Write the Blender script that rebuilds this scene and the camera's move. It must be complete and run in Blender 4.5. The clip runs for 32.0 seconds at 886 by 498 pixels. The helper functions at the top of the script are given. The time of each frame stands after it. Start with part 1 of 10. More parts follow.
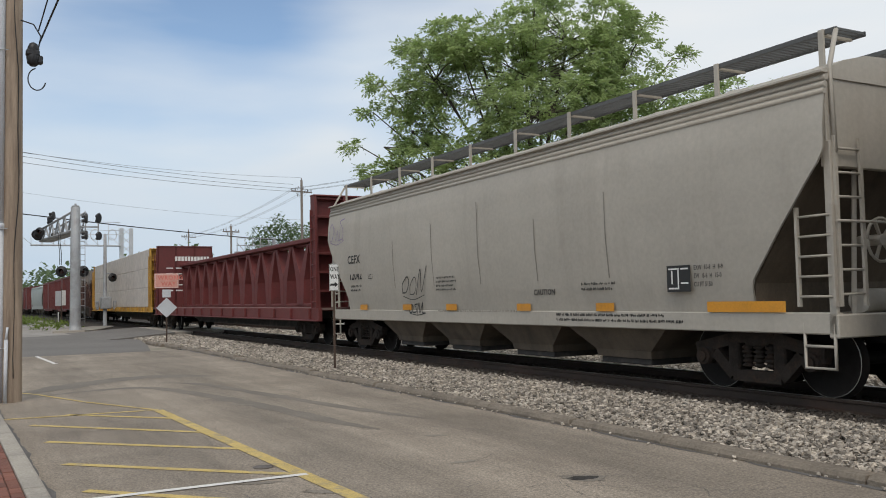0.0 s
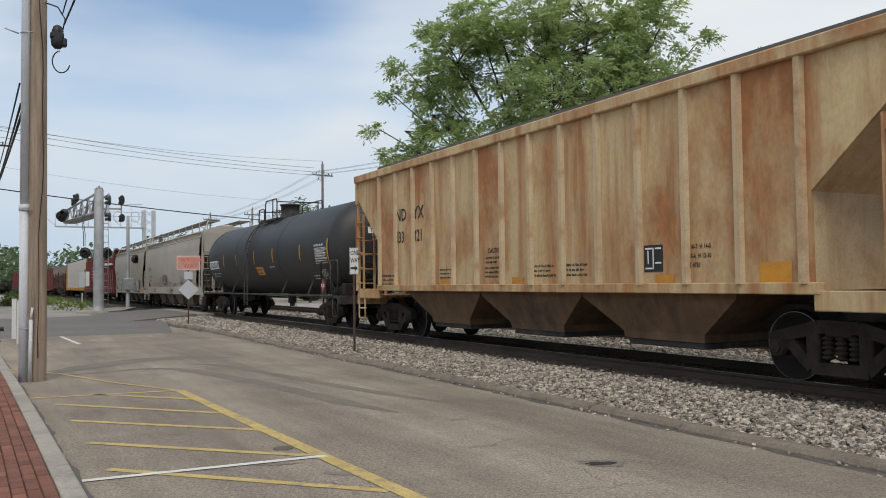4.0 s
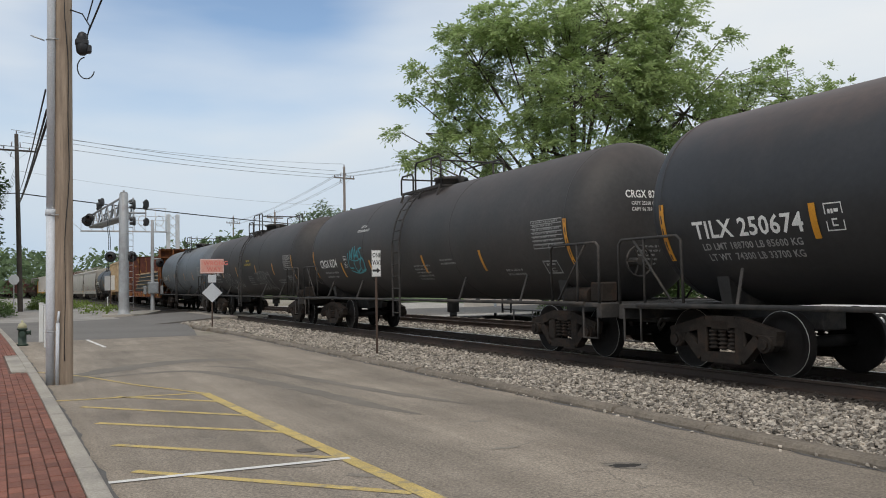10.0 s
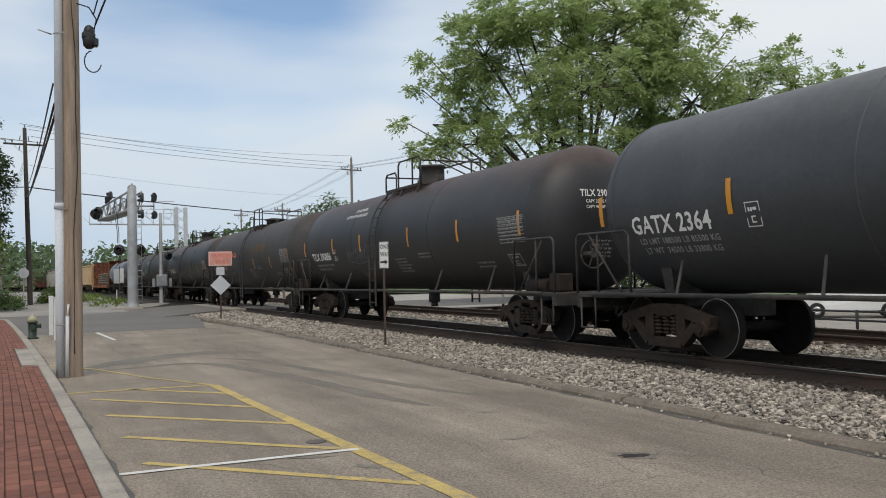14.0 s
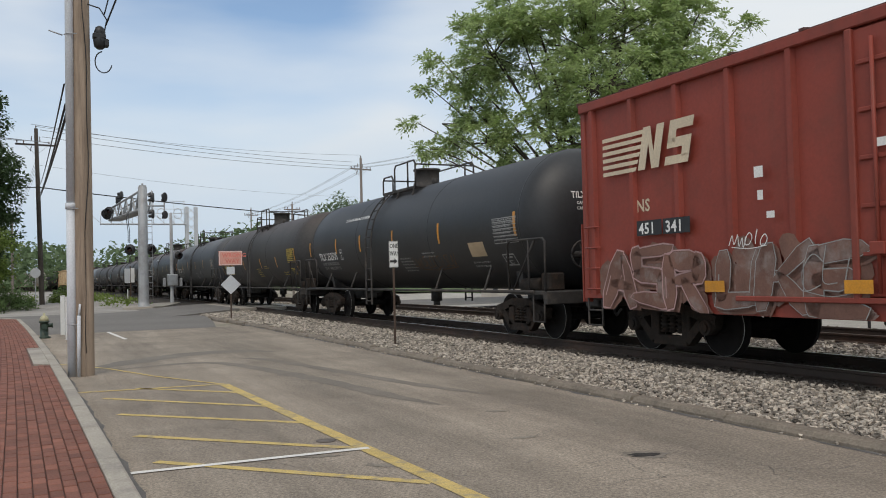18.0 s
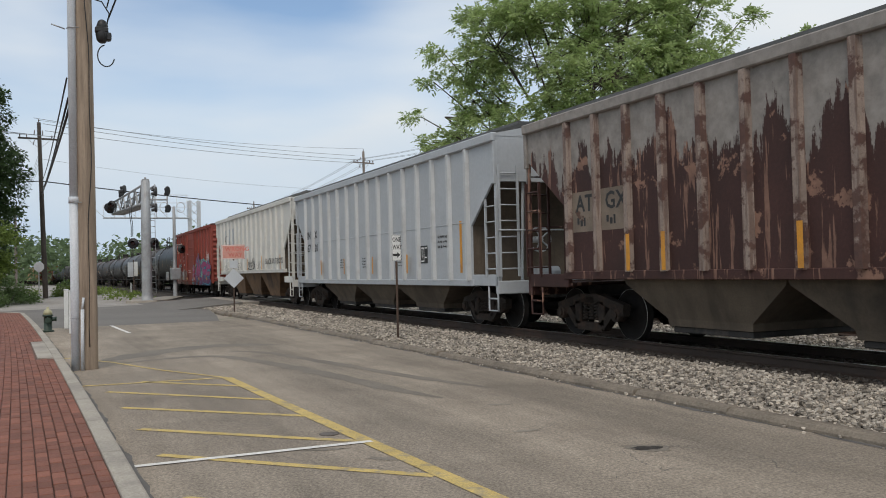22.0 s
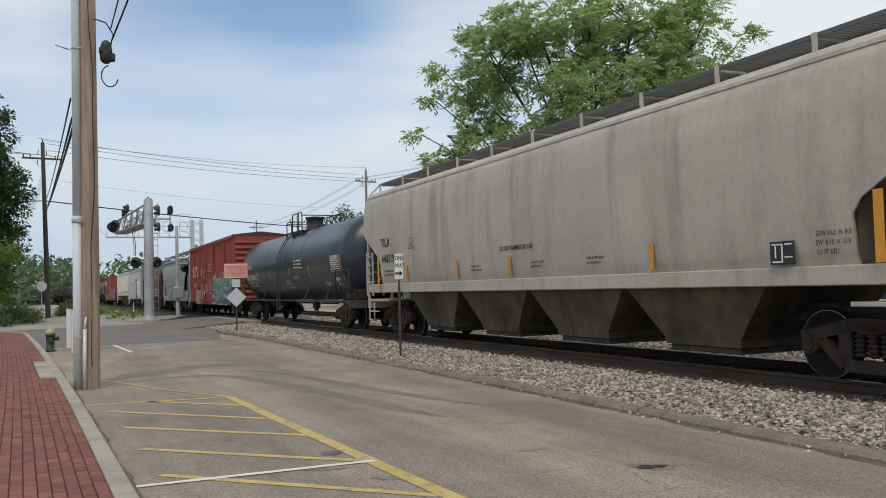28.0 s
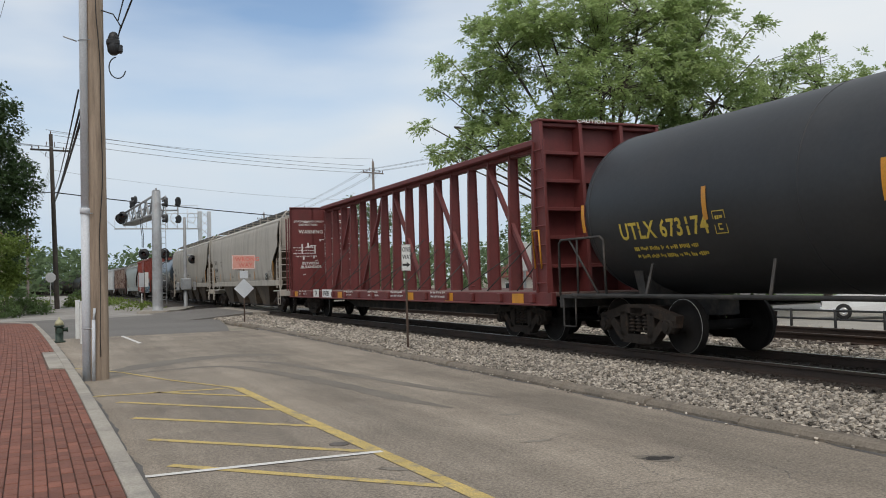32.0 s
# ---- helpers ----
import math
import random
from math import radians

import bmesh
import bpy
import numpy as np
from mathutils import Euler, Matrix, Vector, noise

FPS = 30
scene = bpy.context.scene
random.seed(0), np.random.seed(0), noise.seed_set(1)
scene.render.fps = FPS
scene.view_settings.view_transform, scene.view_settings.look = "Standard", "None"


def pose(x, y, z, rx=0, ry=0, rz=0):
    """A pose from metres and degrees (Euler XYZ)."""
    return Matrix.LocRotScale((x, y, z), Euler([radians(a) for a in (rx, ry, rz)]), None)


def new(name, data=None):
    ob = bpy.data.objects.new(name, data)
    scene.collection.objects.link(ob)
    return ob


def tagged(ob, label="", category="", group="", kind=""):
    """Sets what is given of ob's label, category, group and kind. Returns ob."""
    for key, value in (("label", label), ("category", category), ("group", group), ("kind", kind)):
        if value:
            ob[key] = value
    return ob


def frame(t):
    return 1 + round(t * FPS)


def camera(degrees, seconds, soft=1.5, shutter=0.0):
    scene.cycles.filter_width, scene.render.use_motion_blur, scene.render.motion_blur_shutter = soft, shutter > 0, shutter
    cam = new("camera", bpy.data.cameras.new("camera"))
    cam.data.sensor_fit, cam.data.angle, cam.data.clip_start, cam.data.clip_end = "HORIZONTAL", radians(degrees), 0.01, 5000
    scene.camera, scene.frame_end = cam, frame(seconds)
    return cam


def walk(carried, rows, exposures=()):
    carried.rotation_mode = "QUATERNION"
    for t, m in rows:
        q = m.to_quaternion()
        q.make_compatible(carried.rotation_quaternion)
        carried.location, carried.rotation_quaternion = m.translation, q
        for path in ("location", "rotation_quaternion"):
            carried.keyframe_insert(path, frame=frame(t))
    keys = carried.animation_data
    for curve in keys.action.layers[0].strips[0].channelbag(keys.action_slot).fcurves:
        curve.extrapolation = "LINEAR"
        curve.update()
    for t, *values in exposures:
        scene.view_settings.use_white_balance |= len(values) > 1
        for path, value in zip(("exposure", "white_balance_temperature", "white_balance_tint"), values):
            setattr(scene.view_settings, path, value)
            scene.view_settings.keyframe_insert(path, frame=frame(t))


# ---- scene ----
cam = camera(54.0, 32.0, 1.0)
# camera: hand-held, standing on the edge of the pavement
TURNS = [
    (0, 0.476, 3.192, 1.182),
    (0.5, 0.633, 3.247, 0.993),
    (1, 0.672, 3.300, 0.924),
    (1.5, 0.927, 3.211, 1.034),
    (2, 1.274, 3.036, 1.038),
    (2.5, 1.367, 2.826, 1.030),
    (3, 1.391, 2.682, 0.843),
    (3.5, 1.563, 2.447, 0.754),
    (4, 1.776, 2.190, 0.651),
    (4.5, 2.163, 1.989, 0.699),
    (6.5, 2.538, 2.313, 0.752),
    (7, 2.623, 2.400, 0.625),
    (7.5, 2.739, 2.254, 0.696),
    (8, 2.976, 2.172, 0.747),
    (8.5, 3.216, 2.128, 0.820),
    (9, 3.343, 2.112, 0.899),
    (9.5, 3.432, 2.192, 0.961),
    (10, 3.226, 2.337, 0.947),
    (10.5, 3.067, 2.349, 0.960),
    (11, 3.066, 2.283, 1.144),
    (11.5, 3.194, 2.170, 1.180),
    (12, 3.315, 1.998, 1.229),
    (12.5, 3.433, 1.949, 1.178),
    (13, 3.545, 1.928, 1.126),
    (13.5, 3.554, 1.818, 1.201),
    (14, 3.738, 1.768, 1.260),
    (14.5, 3.928, 1.663, 1.180),
    (16.5, 4.326, 1.288, 1.078),
    (17, 4.400, 1.370, 1.088),
    (17.5, 4.351, 1.587, 1.166),
    (18, 4.371, 1.723, 1.353),
    (18.5, 4.506, 1.814, 1.352),
    (19, 4.600, 1.800, 1.500),
    (19.5, 4.552, 1.904, 1.517),
    (20, 4.449, 1.954, 1.420),
    (20.5, 4.412, 1.941, 1.440),
    (21, 4.338, 1.733, 1.441),
    (21.5, 4.438, 1.478, 1.399),
    (22, 4.555, 1.305, 1.384),
    (22.5, 4.764, 1.246, 1.357),
    (23, 4.971, 1.287, 1.323),
    (23.5, 5.015, 1.423, 1.420),
    (24, 4.923, 1.570, 1.499),
    (24.5, 4.768, 1.695, 1.594),
    (25, 4.716, 1.691, 1.485),
    (25.5, 4.640, 1.678, 1.488),
    (27.5, 4.770, 2.373, 1.442),
    (28, 4.722, 2.515, 1.546),
    (28.5, 4.800, 2.521, 1.505),
    (29, 4.970, 2.462, 1.606),
    (29.5, 5.140, 2.374, 1.566),
    (30, 5.213, 2.366, 1.509),
    (30.5, 5.242, 2.336, 1.533),
    (31, 5.175, 2.329, 1.447),
    (31.5, 5.119, 2.186, 1.526),
    (32, 5.196, 1.961, 1.529),
]
walk(cam, [(t, pose(0, 0, 1.6, 90 + p, r, y)) for t, y, p, r in TURNS])
scene.view_settings.exposure = 0.0

# ---- light: bright overcast, blue gap in the clouds ----
SUN_AZ, SUN_EL = radians(180), radians(52)
world = bpy.data.worlds.new("sky")
scene.world = world
world.use_nodes = True
nt = world.node_tree
nt.nodes.clear()
w_out = nt.nodes.new("ShaderNodeOutputWorld")
w_bg = nt.nodes.new("ShaderNodeBackground")
w_sky = nt.nodes.new("ShaderNodeTexSky")
w_sky.sky_type = "NISHITA"
w_sky.sun_disc = False
w_sky.sun_elevation = SUN_EL
w_sky.sun_rotation = SUN_AZ
w_sky.air_density, w_sky.dust_density, w_sky.ozone_density = 1.0, 0.6, 1.4
w_tc = nt.nodes.new("ShaderNodeTexCoord")
w_map = nt.nodes.new("ShaderNodeMapping")
w_map.inputs["Scale"].default_value = (1.0, 1.0, 4.2)
w_map.inputs["Location"].default_value = (1.85, 0.35, 0.42)
w_n = nt.nodes.new("ShaderNodeTexNoise")
w_n.inputs["Scale"].default_value = 1.5
w_n.inputs["Detail"].default_value = 6.0
w_n.inputs["Roughness"].default_value = 0.42
w_r = nt.nodes.new("ShaderNodeValToRGB")
w_r.color_ramp.elements[0].position = 0.26
w_r.color_ramp.elements[1].position = 0.5
w_n2 = nt.nodes.new("ShaderNodeTexNoise")
w_n2.inputs["Scale"].default_value = 2.3
w_n2.inputs["Detail"].default_value = 5.0
w_r2 = nt.nodes.new("ShaderNodeValToRGB")
w_r2.color_ramp.elements[0].position, w_r2.color_ramp.elements[0].color = 0.3, (5.05, 5.62, 6.25, 1)
w_r2.color_ramp.elements[1].position, w_r2.color_ramp.elements[1].color = 0.7, (5.95, 6.15, 6.35, 1)
w_mix = nt.nodes.new("ShaderNodeMix")
w_mix.data_type = "RGBA"
nt.links.new(w_tc.outputs["Generated"], w_map.inputs["Vector"])
nt.links.new(w_map.outputs[0], w_n.inputs["Vector"])
nt.links.new(w_map.outputs[0], w_n2.inputs["Vector"])
# a blue gap low in the west of the view
w_dot = nt.nodes.new("ShaderNodeVectorMath")
w_dot.operation = "DOT_PRODUCT"
w_dot.inputs[1].default_value = Vector((-0.29, 0.912, 0.29)).normalized()
w_gap = nt.nodes.new("ShaderNodeMapRange")
w_gap.interpolation_type = "SMOOTHSTEP"
w_gap.inputs["From Min"].default_value, w_gap.inputs["From Max"].default_value = 0.976, 0.999
w_gap.inputs["To Max"].default_value = 0.135
w_less = nt.nodes.new("ShaderNodeMath")
w_less.operation = "SUBTRACT"
nt.links.new(w_tc.outputs["Generated"], w_dot.inputs[0])
nt.links.new(w_dot.outputs["Value"], w_gap.inputs["Value"])
nt.links.new(w_n.outputs["Fac"], w_less.inputs[0])
nt.links.new(w_gap.outputs[0], w_less.inputs[1])
nt.links.new(w_less.outputs[0], w_r.inputs["Fac"])
nt.links.new(w_n2.outputs["Fac"], w_r2.inputs["Fac"])
nt.links.new(w_r.outputs[0], w_mix.inputs[0])
nt.links.new(w_sky.outputs[0], w_mix.inputs[6])
nt.links.new(w_r2.outputs[0], w_mix.inputs[7])
w_sep = nt.nodes.new("ShaderNodeSeparateXYZ")
w_low = nt.nodes.new("ShaderNodeValToRGB")
w_low.color_ramp.elements[0].position, w_low.color_ramp.elements[0].color = 0.0, (0.72, 0.83, 0.93, 1)
w_low.color_ramp.elements[1].position, w_low.color_ramp.elements[1].color = 0.26, (1.08, 1.07, 1.05, 1)
w_mul = nt.nodes.new("ShaderNodeMix")
w_mul.data_type, w_mul.blend_type = "RGBA", "MULTIPLY"
w_mul.inputs[0].default_value = 1.0
nt.links.new(w_tc.outputs["Generated"], w_sep.inputs[0])
nt.links.new(w_sep.outputs["Z"], w_low.inputs["Fac"])
nt.links.new(w_mix.outputs[2], w_mul.inputs[6])
nt.links.new(w_low.outputs[0], w_mul.inputs[7])
nt.links.new(w_mul.outputs[2], w_bg.inputs["Color"])
w_bg.inputs["Strength"].default_value = 0.13
nt.links.new(w_bg.outputs[0], w_out.inputs["Surface"])
sun = new("sun", bpy.data.lights.new("sun", "SUN"))
sun.data.energy, sun.data.angle, sun.data.color = 1.3, radians(25), (1.0, 0.9, 0.78)
sun.rotation_euler = (radians(90) - SUN_EL, 0, radians(180) - SUN_AZ)


# ---- materials ----
def mat(name, col, rough=0.7, metal=0.0, var=0.18, scale=1.2, bump=0.15, bscale=40.0, stain=None, stain_amt=0.5,
        streak=0.0, spec=0.5, grain=0.12, rand=0.0, stain_scale=1.0, threshold=0.5, soft=0.12, space="Object", stretch=(1, 1, 1), top_tone=None):
    """Procedural paint, metal, stone: broad tone, fine grain, stains or rust of their own shape, relief."""
    m = bpy.data.materials.new(name)
    m.use_nodes = True
    t = m.node_tree
    b = t.nodes["Principled BSDF"]
    b.inputs["Roughness"].default_value = rough
    b.inputs["Metallic"].default_value = metal
    b.inputs["Specular IOR Level"].default_value = spec
    tc = t.nodes.new("ShaderNodeTexCoord")
    info = t.nodes.new("ShaderNodeObjectInfo")
    off = t.nodes.new("ShaderNodeVectorMath")
    off.operation = "ADD"
    sc = t.nodes.new("ShaderNodeMath")
    sc.operation = "MULTIPLY"
    sc.inputs[1].default_value = 37.0
    t.links.new(info.outputs["Random"], sc.inputs[0])
    t.links.new(tc.outputs[space], off.inputs[0])
    t.links.new(sc.outputs[0], off.inputs[1])
    mp = t.nodes.new("ShaderNodeMapping")
    mp.inputs["Scale"].default_value = stretch
    t.links.new(off.outputs[0], mp.inputs[0])

    def noise_node(s, detail=5.0, src=mp, r=0.6):
        n = t.nodes.new("ShaderNodeTexNoise")
        n.inputs["Scale"].default_value, n.inputs["Detail"].default_value, n.inputs["Roughness"].default_value = s, detail, r
        t.links.new(src.outputs[0], n.inputs["Vector"])
        return n

    def ramp(src, p0, p1, c0, c1):
        r = t.nodes.new("ShaderNodeValToRGB")
        r.color_ramp.elements[0].position, r.color_ramp.elements[1].position = p0, p1
        r.color_ramp.elements[0].color, r.color_ramp.elements[1].color = (*c0, 1), (*c1, 1)
        t.links.new(src, r.inputs["Fac"])
        return r

    def mixc(kind, fac, a, bb):
        x = t.nodes.new("ShaderNodeMix")
        x.data_type, x.blend_type = "RGBA", kind
        if isinstance(fac, float):
            x.inputs[0].default_value = fac
        else:
            t.links.new(fac, x.inputs[0])
        t.links.new(a, x.inputs[6])
        t.links.new(bb, x.inputs[7])
        return x.outputs[2]

    lo, hi = [c * (1 - var) for c in col], [min(1, c * (1 + var)) for c in col]
    base = ramp(noise_node(scale).outputs["Fac"], 0.3, 0.7, lo, hi).outputs[0]
    fine = noise_node(bscale, 4.0)
    if grain:
        g = ramp(fine.outputs["Fac"], 0.3, 0.7, [1 - grain] * 3, [1 + grain] * 3).outputs[0]
        base = mixc("MULTIPLY", 1.0, base, g)
    if stain:
        s1 = ramp(noise_node(1.1 * stain_scale, 8.0, r=0.65).outputs["Fac"], threshold, threshold + soft, (0, 0, 0), (1, 1, 1)).outputs[0]
        if streak:
            m2 = t.nodes.new("ShaderNodeMapping")
            m2.inputs["Scale"].default_value = (2.6, 2.6, 0.22)
            t.links.new(off.outputs[0], m2.inputs[0])
            s2 = ramp(noise_node(1.5 * stain_scale, 7.0, m2).outputs["Fac"], threshold, threshold + soft, (0, 0, 0), (1, 1, 1)).outputs[0]
            s1 = s2 if streak >= 1 else mixc("LIGHTEN", streak, s1, s2)
        k = t.nodes.new("ShaderNodeMath")
        k.operation = "MULTIPLY"
        k.inputs[1].default_value = stain_amt
        t.links.new(s1, k.inputs[0])
        st = ramp(noise_node(6 * scale, 5.0).outputs["Fac"], 0.3, 0.7, [c * 0.7 for c in stain], [min(1, c * 1.25) for c in stain]).outputs[0]
        base = mixc("MIX", k.outputs[0], base, st)
    if top_tone:
        # a second tone, as for rust bloom and settled dust, above a height: colour, start, full, amount
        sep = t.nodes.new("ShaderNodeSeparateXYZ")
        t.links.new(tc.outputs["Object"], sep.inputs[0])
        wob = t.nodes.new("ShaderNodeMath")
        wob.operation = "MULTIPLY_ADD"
        amp = 3.2 if len(top_tone) > 4 else 0.9
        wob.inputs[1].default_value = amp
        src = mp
        if len(top_tone) > 4:
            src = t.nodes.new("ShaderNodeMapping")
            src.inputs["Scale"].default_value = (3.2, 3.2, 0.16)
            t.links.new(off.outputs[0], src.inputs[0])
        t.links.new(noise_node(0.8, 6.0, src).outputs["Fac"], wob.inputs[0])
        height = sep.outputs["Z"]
        if len(top_tone) > 4:
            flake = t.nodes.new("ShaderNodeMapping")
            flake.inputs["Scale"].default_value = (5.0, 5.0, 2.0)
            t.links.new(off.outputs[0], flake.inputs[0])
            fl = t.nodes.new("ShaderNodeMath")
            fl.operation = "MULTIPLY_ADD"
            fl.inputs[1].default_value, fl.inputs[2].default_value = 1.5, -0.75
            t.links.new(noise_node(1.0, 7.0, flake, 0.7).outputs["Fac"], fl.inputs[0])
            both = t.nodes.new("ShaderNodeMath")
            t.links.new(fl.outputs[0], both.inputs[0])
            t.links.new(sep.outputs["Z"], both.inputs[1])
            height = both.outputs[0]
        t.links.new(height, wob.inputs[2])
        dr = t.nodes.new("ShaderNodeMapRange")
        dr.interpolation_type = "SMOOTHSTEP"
        dr.inputs["From Min"].default_value, dr.inputs["From Max"].default_value = top_tone[1] + amp / 2, top_tone[2] + amp / 2
        dr.inputs["To Max"].default_value = top_tone[3]
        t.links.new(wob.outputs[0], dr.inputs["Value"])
        dc = ramp(noise_node(5.0, 6.0).outputs["Fac"], 0.3, 0.7, [c * 0.75 for c in top_tone[0]], [c * 1.25 for c in top_tone[0]]).outputs[0]
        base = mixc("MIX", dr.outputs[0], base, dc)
    if rand:
        h = t.nodes.new("ShaderNodeHueSaturation")
        mr = t.nodes.new("ShaderNodeMapRange")
        mr.inputs["To Min"].default_value, mr.inputs["To Max"].default_value = 1 - rand, 1 + rand
        t.links.new(info.outputs["Random"], mr.inputs["Value"])
        t.links.new(mr.outputs[0], h.inputs["Value"])
        t.links.new(base, h.inputs["Color"])
        base = h.outputs[0]
    t.links.new(base, b.inputs["Base Color"])
    if bump:
        bp = t.nodes.new("ShaderNodeBump")
        bp.inputs["Strength"].default_value, bp.inputs["Distance"].default_value = bump, 0.02
        t.links.new(fine.outputs["Fac"], bp.inputs["Height"])
        t.links.new(bp.outputs[0], b.inputs["Normal"])
    return m


M_asphalt = mat("asphalt", (0.283, 0.238, 0.188), 0.92, var=0.16, scale=0.5, bump=0.7, bscale=38, stain=(0.16, 0.128, 0.098), stain_amt=0.5, stain_scale=0.3, threshold=0.48, soft=0.22, grain=0.42)


def lanes(m, turn, amount=0.24):
    """Soft long bands and drips worn along the way the cars go, and a speckle of pale aggregate."""
    t = m.node_tree
    b = t.nodes["Principled BSDF"]
    src = b.inputs["Base Color"].links[0].from_socket
    tc = t.nodes.new("ShaderNodeTexCoord")
    for scale, size, lo, hi, rough in (((0.07, 1.0, 1.0), 0.9, 1 - amount, 1 + amount * 0.55, 0.45), ((0.12, 1.0, 1.0), 4.5, 1 - amount * 0.45, 1 + amount * 0.3, 0.6), ((1, 1, 1), 75.0, 0.72, 1.3, 0.7)):
        mp = t.nodes.new("ShaderNodeMapping")
        mp.vector_type = "TEXTURE"
        mp.inputs["Rotation"].default_value = (0, 0, turn)
        mp.inputs["Scale"].default_value = [1 / k for k in scale]
        n = t.nodes.new("ShaderNodeTexNoise")
        n.inputs["Scale"].default_value, n.inputs["Detail"].default_value, n.inputs["Roughness"].default_value = size, 4.0, rough
        r = t.nodes.new("ShaderNodeMapRange")
        r.inputs["From Min"].default_value, r.inputs["From Max"].default_value = 0.34, 0.66
        r.inputs["To Min"].default_value, r.inputs["To Max"].default_value = lo, hi
        x = t.nodes.new("ShaderNodeMix")
        x.data_type, x.blend_type = "RGBA", "MULTIPLY"
        x.inputs[0].default_value = 1.0
        t.links.new(tc.outputs["Object"], mp.inputs[0])
        t.links.new(mp.outputs[0], n.inputs["Vector"])
        t.links.new(n.outputs["Fac"], r.inputs["Value"])
        t.links.new(src, x.inputs[6])
        t.links.new(r.outputs[0], x.inputs[7])
        src = x.outputs[2]
    t.links.new(src, b.inputs["Base Color"])


lanes(M_asphalt, radians(118.9))
M_street = mat("street asphalt", (0.16, 0.148, 0.135), 0.92, var=0.12, scale=0.3, bump=0.4, bscale=60, grain=0.2)
M_concrete = mat("concrete", (0.36, 0.325, 0.275), 0.9, var=0.15, scale=1.5, bump=0.35, bscale=45, stain=(0.2, 0.18, 0.16), stain_amt=0.5, grain=0.2)
M_brickpave = mat("paving brick", (0.195, 0.076, 0.05), 0.85, var=0.2, scale=2.0, bump=0.3, bscale=60, rand=0.22, grain=0.18)
M_mortar = mat("sand joints", (0.13, 0.075, 0.06), 0.95, bump=0.3)
M_yellow = mat("yellow road paint", (0.52, 0.385, 0.135), 0.85, var=0.15, scale=3, stain=(0.27, 0.235, 0.18), stain_amt=0.8, stain_scale=6, threshold=0.5, soft=0.16, bump=0.3, bscale=70, grain=0.3)
M_whitepaint = mat("white road paint", (0.68, 0.66, 0.62), 0.8, var=0.08, scale=3, stain=(0.28, 0.26, 0.23), stain_amt=0.8, stain_scale=5, threshold=0.58, bump=0.3)
M_ballast = mat("ballast stone", (0.355, 0.313, 0.262), 0.9, var=0.3, scale=6, bump=0.4, bscale=30, grain=0.2)
# Bed coloured nearly black to give the shade in gaps between stones.
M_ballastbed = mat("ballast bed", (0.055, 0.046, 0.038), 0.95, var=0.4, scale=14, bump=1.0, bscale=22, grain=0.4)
M_rail = mat("rusty rail steel", (0.05, 0.034, 0.026), 0.7, 0.2, stain=(0.09, 0.052, 0.036), bump=0.2)
M_railhead = mat("polished rail head", (0.42, 0.41, 0.4), 0.3, 0.9, bump=0.05)
M_tie = mat("creosoted wood", (0.065, 0.05, 0.04), 0.9, var=0.35, scale=4, bump=0.6, bscale=30, rand=0.3)
M_gravel = mat("pale gravel", (0.36, 0.335, 0.3), 0.95, var=0.15, scale=0.5, bump=0.5, bscale=50, grain=0.2)
M_grass = mat("mown grass", (0.1, 0.15, 0.05), 0.95, var=0.3, scale=0.8, bump=0.8, bscale=50, grain=0.3)
M_dirt = mat("dry earth", (0.3, 0.26, 0.21), 0.95, var=0.25, scale=0.6, bump=0.5, bscale=40, stain=(0.12, 0.14, 0.06), stain_amt=0.8, stain_scale=0.5, threshold=0.5)


